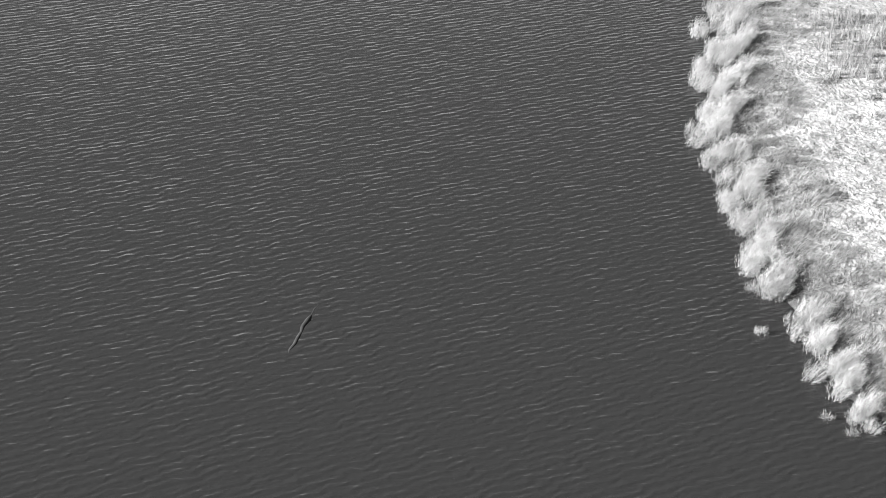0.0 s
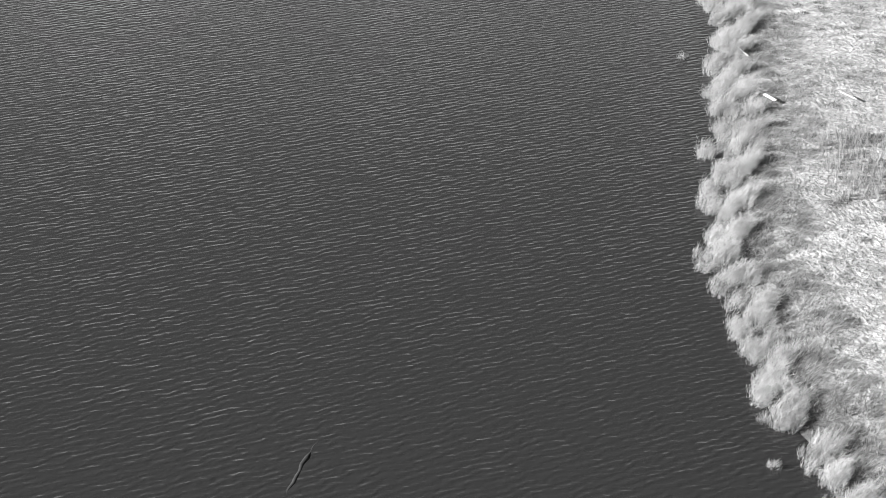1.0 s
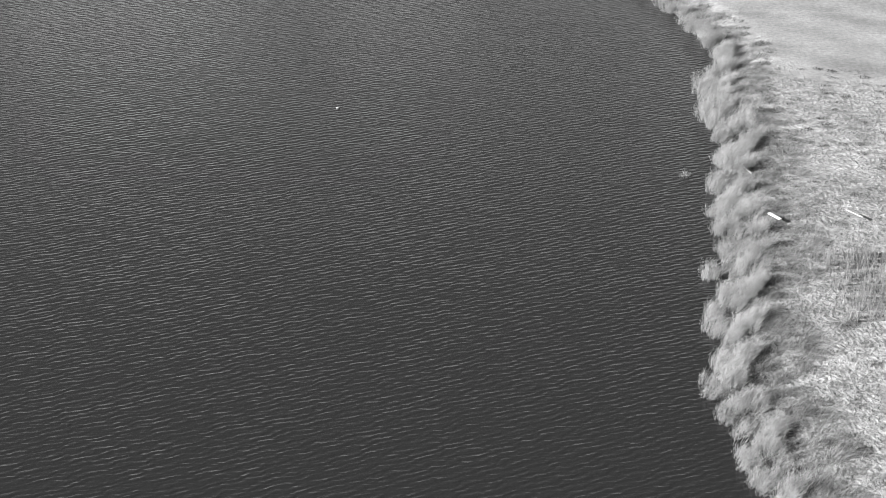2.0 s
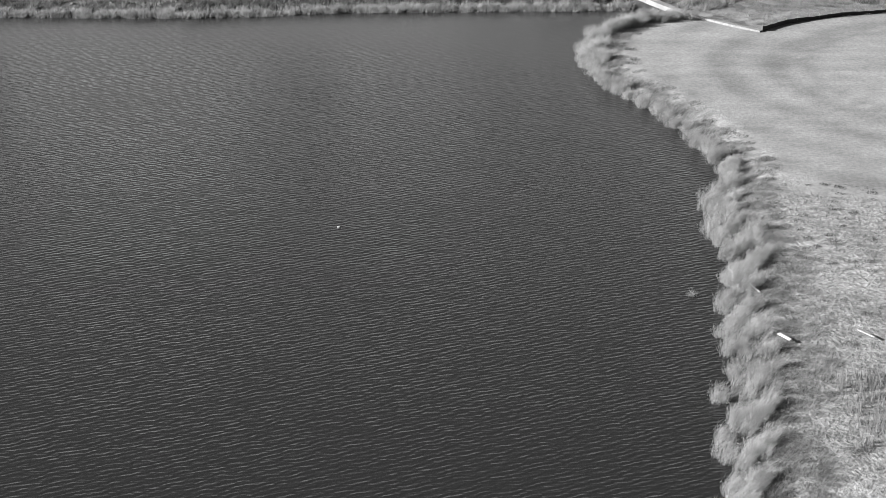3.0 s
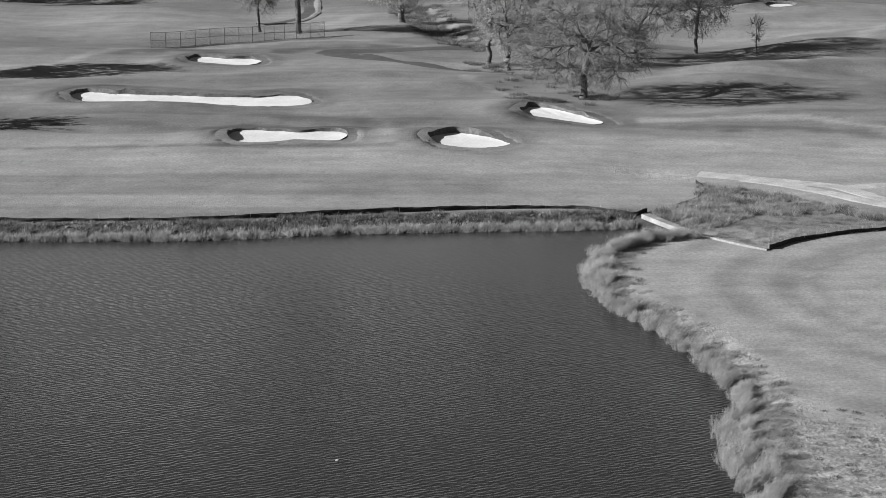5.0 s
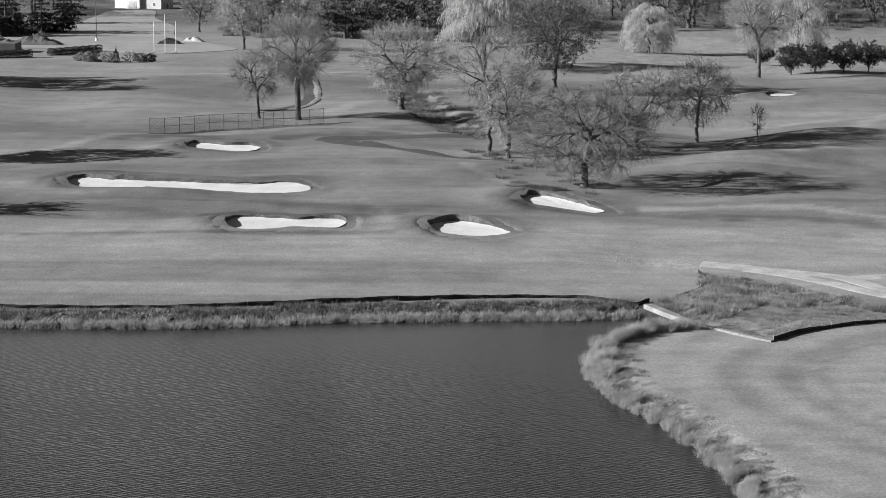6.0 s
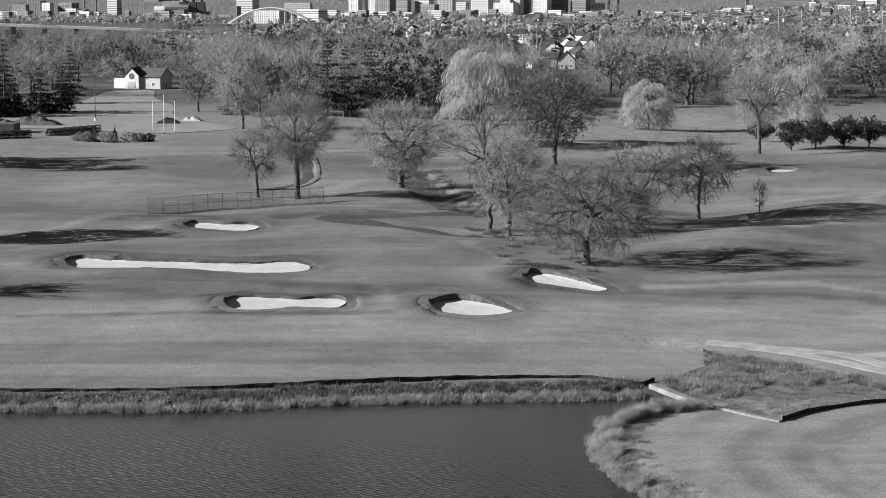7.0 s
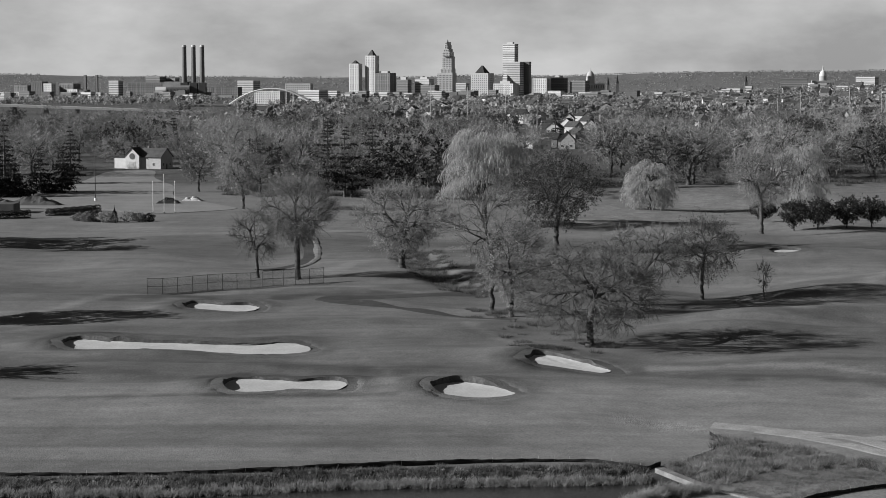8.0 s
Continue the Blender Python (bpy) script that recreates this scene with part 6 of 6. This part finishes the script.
def tower(name, x0, x1, y, top, deep, label, wall_mat, floor=3.9, pier=0.0, band=2.3, z=None, crown=None, bottom=-2.0):
    """A block of storeys: a glazed core behind spandrel bands and corner or bay piers."""
    cx, wide = (x0 + x1) / 2, x1 - x0
    turn = -32 if wide < 60 else -16              # the street grid lies askew
    w = wide / (1.15 if wide < 60 else 1.05)
    deep = min(w * 0.55, deep * 1.2) if wide < 60 else min(deep, w * 0.3)
    base = (height_at(cx, y) if z is None else z) - 1
    tall = top - base
    ob = thing(name, cx, y, base, label, "building", "city buildings", turn=turn)
    part("glazing", box(bmesh.new(), -w / 2 + 0.35, w / 2 - 0.35, 0.35, deep - 0.35, 0, tall - 0.5), GLAZING, ob)
    slab = part("spandrel", box(bmesh.new(), -w / 2, w / 2, 0, deep, 0, band), wall_mat, ob)
    levels = np.arange(0.5, tall - band * 0.5, floor)
    slab.location.z = levels[0]
    for h in levels[1:]:
        part("spandrel", slab.data, wall_mat, ob).location.z = h
    part("parapet", box(bmesh.new(), -w / 2 - 0.1, w / 2 + 0.1, -0.1, deep + 0.1, tall - 1.6, tall), wall_mat, ob)
    if pier:
        n, m = max(1, int(round(w / (pier * 2.2)))), max(1, int(round(deep / (pier * 2.2))))
        spots = [(-w / 2 + pier / 2 + i * (w - pier) / n, 0.1) for i in range(n + 1)] + [(s * (w / 2 - 0.1), pier / 2 + i * (deep - pier) / m) for i in range(m + 1) for s in (-1, 1)]
        post = None
        for k, (px, py) in enumerate(spots):
            if post is None:
                post = one = part("pier", box(bmesh.new(), -pier / 2, pier / 2, -0.4, 0.4, 0, tall - 0.2), wall_mat, ob)
            else:
                one = part("pier", post.data, wall_mat, ob)
            one.matrix_basis = pose(px, py, 0, 0, 0, 0 if k <= n else 90)
    if crown:
        kind, ch = crown
        bm = bmesh.new()
        if kind == "pyramid":
            bmesh.ops.create_cone(bm, cap_ends=True, segments=4, radius1=0.70 * min(w, deep), radius2=0.05 * w, depth=ch, matrix=Matrix.Translation((0, deep / 2, tall + ch / 2)) @ Matrix.Rotation(radians(45), 4, "Z"))
            part("roof", bm, ROOF_DARK, ob)
        else:
            box(bm, -w * 0.25, w * 0.25, deep * 0.3, deep * 0.7, tall, tall + ch)
            part("plant_room", bm, WALL_MID, ob)
    return ob


def deco_tower():
    """The stepped stone tower with its lantern."""
    ob = thing("skyscraper", -14, 4000, 0, "stepped stone skyscraper with a pointed lantern", "building", "city buildings", turn=-20)
    tiers = [(-26, 20, 0, 56, 30), (-17, 17, 56, 66, 27), (-13, 15, 0, 92, 24), (-10, 12, 92, 102, 18), (-7, 9, 102, 108, 14), (-3.4, 5.4, 108, 117, 8), (-1.4, 3.4, 117, 123, 5)]
    for a, b, lo, hi, deep in [(a * 0.78, b * 0.78, lo, hi, deep * 0.85) for a, b, lo, hi, deep in tiers]:
        part("tier", box(bmesh.new(), a, b, 30 - deep if deep > 20 else 4, 30, lo, hi, 0.3), WALL_MID, ob)
        n = max(2, int((b - a) / 3.2))
        strips = [(a + (i + 0.3) * (b - a) / n, a + (i + 0.7) * (b - a) / n, (30 - deep if deep > 20 else 4) - 0.25, (30 - deep if deep > 20 else 4) + 0.2, h, h + 2.4) for i in range(n) for h in np.arange(lo + 1.5, hi - 3, 4.0)]
        if strips:
            v, f = boxes(strips)
            part("windows", mesh_of("windows", v, f, None, GLAZING), GLAZING, ob)
    part("lantern", rod(bmesh.new(), (1, 14, 123), (1, 14, 129), 1.6, 0.2, 8), ROOF_DARK, ob)


deco_tower()
tower("skyscraper", 106, 140, 4010, 119, 26, "pale slab skyscraper with dark window bands", WALL_PALE, 3.9, band=2.7, crown=("box", 4))
tower("skyscraper", 114, 150, 3960, 80, 26, "banded office tower with a dark flank", WALL_MID, 3.8, band=2.5)
# added dark block: the office tower's flank away from the sun, shade as colour
tower("skyscraper", 150.5, 168, 3962, 80, 26, "dark block standing in for the office tower's shaded flank", WALL_DARK, 3.8, band=1.2)
tower("tower_block", -222, -194, 3950, 76, 24, "white hotel block with pointed roofs", WALL_PALE, 3.6, pier=2.4, crown=("pyramid", 7))
tower("tower_block", -188, -158, 3945, 93, 24, "tall white hotel tower with a pointed roof", WALL_PALE, 3.6, pier=2.6, crown=("pyramid", 12))
tower("tower_block", -172, -124, 3930, 56, 22, "brick hotel wing with rows of windows", WALL_BRICK, 3.6, pier=2.0, crown=("box", 4))
tower("tower_block", 35, 84, 3950, 56, 24, "pale office block under a dark pyramid roof", WALL_MID, 3.8, pier=2.4, crown=("pyramid", 16))
tower("tower_block", 81, 136, 3900, 34, 20, "white low office block", WALL_PALE, 3.8, pier=2.4, crown=("box", 5))
tower("tower_block", 167, 206, 3930, 45, 22, "white block with regular windows", WALL_PALE, 3.8, pier=2.2)
tower("tower_block", 207, 245, 3980, 46, 24, "brown brick block with uneven roofs", WALL_BRICK, 3.6, crown=("box", 5))
tower("tower_block", 248, 290, 3960, 40, 20, "brick row beside the domed building", WALL_BRICK, 3.6)
tower("tower_block", -120, -88, 3900, 42, 20, "dark brick block downtown", WALL_BRICK, 3.6, crown=("box", 6))
tower("tower_block", -84, -42, 3940, 44, 20, "pale low downtown blocks", WALL_PALE, 3.6, crown=("box", 4))
tower("tower_block", -70, -30, 3860, 30, 20, "low brick downtown block", WALL_BRICK, 3.6)
tower("tower_block", 5, 34, 3900, 34, 20, "low pale downtown block", WALL_MID, 3.6)
# the white flats' shaded side is a separate block in a dark colour
for x0, x1, y, top, m, label in [(-905, -868, 3960, 38, WALL_DARK, "dark brick mill block"), (-872, -846, 3940, 34, WALL_PALE, "pale block beside the mill"), (-846, -800, 3960, 34, WALL_BRICK, "broad brick warehouse block"), (-815, -782, 3900, 22, WALL_PALE, "white block of flats"),
                                 (-782, -764, 3902, 21, WALL_DARK, "dark block standing in for the shaded side of the white flats"), (-668, -622, 4000, 49, WALL_BRICK, "large dark brick hospital block"), (-622, -592, 4005, 45, WALL_BRICK, "dark brick hospital wing"), (-742, -710, 3980, 40, WALL_MID, "pale flat-roofed institutional block"),
                                 (-700, -600, 3960, 36, WALL_BRICK, "long low brick range"), (-980, -900, 3900, 16, WALL_PALE, "long low white warehouse"), (-795, -788, 4000, 52, WALL_DARK, "slim dark church tower"), (-770, -763, 4000, 52, WALL_DARK, "second slim dark church tower"),
                                 (-560, -450, 3960, 27, WALL_BRICK, "dark hall behind the power station"), (-470, -420, 4000, 40, WALL_MID, "pale mill on the hill"), (-360, -300, 3980, 34, WALL_MID, "grey blocks near the bridge"), (-950, -905, 3990, 30, WALL_BRICK, "low brick corner block")]:
    tower("city_block", x0, x1, y, top, 22, label, m, 3.8, pier=2.4 if top < 40 else 0)
rng = np.random.RandomState(230)
for i in range(105):
    x = rng.uniform(-960, 940)
    w = rng.uniform(12, 36)
    y = rng.uniform(3400, 3850)
    tower("low_block", x, x + w, y, height_at(x, y) + rng.uniform(9, 17), rng.uniform(14, 24), "low pale commercial block", (WALL_PALE, WALL_MID, WALL_BRICK, WALL_BRICK, WALL_DARK)[int(rng.randint(5))], 3.8)


def power_station():
    ob = thing("power_station", -507, 3880, 0, "brick power station with pitched roofs and tall windows", "power station")
    for x0, x1, y0, y1, h, r, m in ((-98, -42, 0, 40, 26, 12, WALL_BRICK), (-40, -2, 10, 50, 16, 0, WALL_DARK), (-112, -90, -12, 0, 20, 7, WALL_PALE), (-4, 48, -6, 20, 9, 0, WALL_PALE)):
        bm = bmesh.new()
        pts = [(y0, -2), (y1, -2), (y1, h), ((y0 + y1) / 2, h + r), (y0, h)]
        loops = [[bm.verts.new((px, py, pz)) for py, pz in pts] for px in (x0, x1)]
        bm.faces.new(loops[0]), bm.faces.new(loops[1][::-1])
        for i in range(5):
            j = (i + 1) % 5
            bm.faces.new((loops[0][j], loops[0][i], loops[1][i], loops[1][j]))
        bmesh.ops.recalc_face_normals(bm, faces=bm.faces)
        part("hall", bm, m, ob)
        n, pane = int((x1 - x0) / 7), None
        for i in range(n):
            if pane is None:
                pane = one = part("window", box(bmesh.new(), 2.1, 5.2, y0 - 0.3, y0 + 0.3, 3, h - 4), GLAZING, ob)
            else:
                one = part("window", pane.data, GLAZING, ob)
            one.location.x = x0 + i * 7


power_station()
for x in (-561, -541.5, -523.5):
    ob = thing("chimney_stack", x, 3895, 0, "tall slim grey power station stack", "chimney", "three stacks")
    part("shaft", rod(bmesh.new(), (0, 0, -2), (0, 0, 112), 5.4, 4.6, 20), STACK, ob)
    part("cap", rod(bmesh.new(), (0, 0, 110.5), (0, 0, 114.5), 5.0, 4.2, 20), WALL_PALE, ob, "pale metal rim")
    part("base", box(bmesh.new(), -8, 8, -8, 8, -2, 36, 0.5), WALL_DARK, ob)


def arch_bridge(x0, x1, y, rise, deck):
    ob = thing("arch_bridge", (x0 + x1) / 2, y, 0, "white tied-arch road bridge", "bridge")
    half = (x1 - x0) / 2
    part("deck", box(bmesh.new(), -half - 60, half + 60, -1, 25, deck - 1.4, deck, 0.1), CONCRETE, ob)
    xs = np.linspace(-half, half, 25)
    for yy in (0, 24):
        z = deck + rise * (1 - (xs / half) ** 2)
        v, f = tubes([(xs[i], yy, z[i], xs[i + 1], yy, z[i + 1], 1.1, 1.1) for i in range(24)], 6)
        part("arch", mesh_of("arch", v, f, None, WHITE, True), WHITE, ob)
        for i in range(2, 23, 2):
            part("hanger", rod(bmesh.new(), (xs[i], yy, deck), (xs[i], yy, z[i]), 0.22, sides=5), WHITE, ob)
    for i in range(4, 21, 4):
        z = deck + rise * (1 - (xs[i] / half) ** 2)
        part("brace", rod(bmesh.new(), (xs[i], 0, z), (xs[i + 1], 24, z), 0.6, sides=5), WHITE, ob)
    for x in (-half - 40, -half, half, half + 40):
        part("pier", box(bmesh.new(), x - 2, x + 2, 2, 22, -3, deck - 1.45), CONCRETE, ob)


arch_bridge(-312, -194, 2600, 22, 7)
tower("city_block", -293, -240, 2680, 25, 20, "grey flats behind the arch bridge", WALL_MID, 3.4, pier=1.6, bottom=0)
tower("city_block", -235, -190, 2750, 26, 20, "white long roofed hall by the bridge", WALL_PALE, 3.4)


def viaduct():
    ob = thing("viaduct", -390, 2000, 0, "pale concrete motorway viaduct", "viaduct")
    bm = bmesh.new()
    vs = [bm.verts.new((x, y, z + k)) for x, z in ((-240, 20), (120, 7.5)) for y in (0, 22) for k in (-2.6, 0)]
    for f in ((0, 1, 3, 2), (4, 6, 7, 5), (0, 4, 5, 1), (2, 3, 7, 6), (1, 5, 7, 3), (0, 2, 6, 4)):
        bm.faces.new([vs[i] for i in f])
    bmesh.ops.recalc_face_normals(bm, faces=bm.faces)
    part("deck", bm, WALL_PALE, ob)
    part("parapet", box(bmesh.new(), -240, 120, -0.4, -0.05, 5.5, 6.2), CONCRETE, ob).matrix_basis = Matrix.Translation((0, 0, 8.6)) @ Matrix.Rotation(math.atan2(12.5, 360), 4, "Y")
    for x in range(-220, 120, 34):
        z = 20 - (x + 240) / 360 * 12.5
        part("pier", box(bmesh.new(), x - 1.2, x + 1.2, 4, 18, -2, z - 2.62, 0.1), CONCRETE, ob)


viaduct()


def domed_building(x, y, z, w, drum_r, dome_h, label):
    ob = thing("domed_building", x, y, z, label, "domed building")
    part("block", box(bmesh.new(), -w / 2, w / 2, 0, 24, -3, 14, 0.2), WALL_PALE, ob)
    n = int(w / 5)
    v, f = boxes([(-w / 2 + (i + 0.3) * 5, -w / 2 + (i + 0.65) * 5, -0.25, 0.2, 3, 10) for i in range(n)])
    part("windows", mesh_of("windows", v, f, None, GLAZING), GLAZING, ob)
    part("drum", rod(bmesh.new(), (0, 12, 14), (0, 12, 14 + dome_h * 0.35), drum_r, drum_r * 0.95, 20), WALL_PALE, ob)
    bm = bmesh.new()
    bmesh.ops.create_uvsphere(bm, u_segments=20, v_segments=12, radius=1.0)
    bmesh.ops.scale(bm, vec=(drum_r * 0.95, drum_r * 0.95, dome_h * 0.45), verts=bm.verts)
    bmesh.ops.translate(bm, vec=(0, 12, 14 + dome_h * 0.35), verts=bm.verts)
    part("dome", bm, WALL_PALE, ob)
    part("lantern", rod(bmesh.new(), (0, 12, 14 + dome_h * 0.78), (0, 12, 14 + dome_h * 1.15), 1.6, 0.4, 8), WALL_PALE, ob)


domed_building(304, 4050, 20, 60, 9.5, 34, "white domed state house")
domed_building(794, 3960, 26, 46, 8.0, 28, "white domed church on the hill")
for x, y, t, label in ((336, 3990, 62, "slender grey church spire"), (356, 3990, 66, "second slender church spire"), (618, 3900, 52, "small dark hill spire")):
    ob = thing("church_spire", x, y, height_at(x, y) - 1, label, "spire")
    part("belfry", box(bmesh.new(), -3.2, 3.2, -3.2, 3.2, 0, t * 0.45, 0.1), WALL_BRICK, ob)
    part("spire", rod(bmesh.new(), (0, 0, t * 0.45), (0, 0, t * 0.75), 3.6, 0.2, 8), ROOF_DARK, ob)
tower("city_block", 862, 911, 3980, 47, 20, "white hospital block on the hill", WALL_PALE, 3.8, band=3.0)
tower("city_block", 700, 760, 3960, 46, 20, "brick college range on the hill", WALL_BRICK, 3.6)


def utility_pole(x, y, tall, label, lights=False):
    ob = thing("utility_pole", x, y, height_at(x, y), label, "pole", "tall poles")
    part("pole", rod(bmesh.new(), (0, 0, -0.5), (0, 0, tall), 0.45, 0.3, 6), STAKE, ob)
    part("crossarm", box(bmesh.new(), -2.2, 2.2, -0.15, 0.15, tall - 1.6, tall - 1.2), STAKE, ob)
    if lights:
        for i in range(-2, 3):
            part("floodlight", box(bmesh.new(), i * 1.1 - 0.45, i * 1.1 + 0.45, -0.6, 0.1, tall - 1.1, tall - 0.1, 0.05), WHITE, ob)


for px, py, tall, lights in ((-17, 1500, 34, False), (12, 1420, 32, False), (40, 1380, 30, False), (62, 1350, 26, False), (185, 1500, 30, False), (272, 1450, 30, False), (310, 1450, 32, False), (335, 1450, 36, False), (345, 1450, 28, True), (345, 1480, 28, True), (256, 1460, 30, False)):
    utility_pole(px, py, tall, "floodlight mast over the houses" if lights else "tall wooden power line pole above the woods", lights)


def power_line(points, sag, label):
    """One thin cable hung from mast to mast."""
    rows = []
    for a, b in zip(points[:-1], points[1:]):
        t = np.linspace(0, 1, 9)
        p = np.array(a) + (np.array(b) - np.array(a)) * t[:, None]
        p[:, 2] -= sag * 4 * t * (1 - t)
        rows += [(*p[i], *p[i + 1], 0.11, 0.11) for i in range(8)]
    v, f = tubes(rows, 4)
    tagged(new("power_line", mesh_of("power_line", v, f, None, STAKE)), label, "cable", "power lines")


for dz in (0, 2.5, 5):
    power_line([(62, 1350, 28 - dz), (185, 1500, 33 - dz), (272, 1450, 33 - dz), (335, 1450, 38 - dz), (420, 1480, 36 - dz)], 5, "pale power cable sagging above the trees")
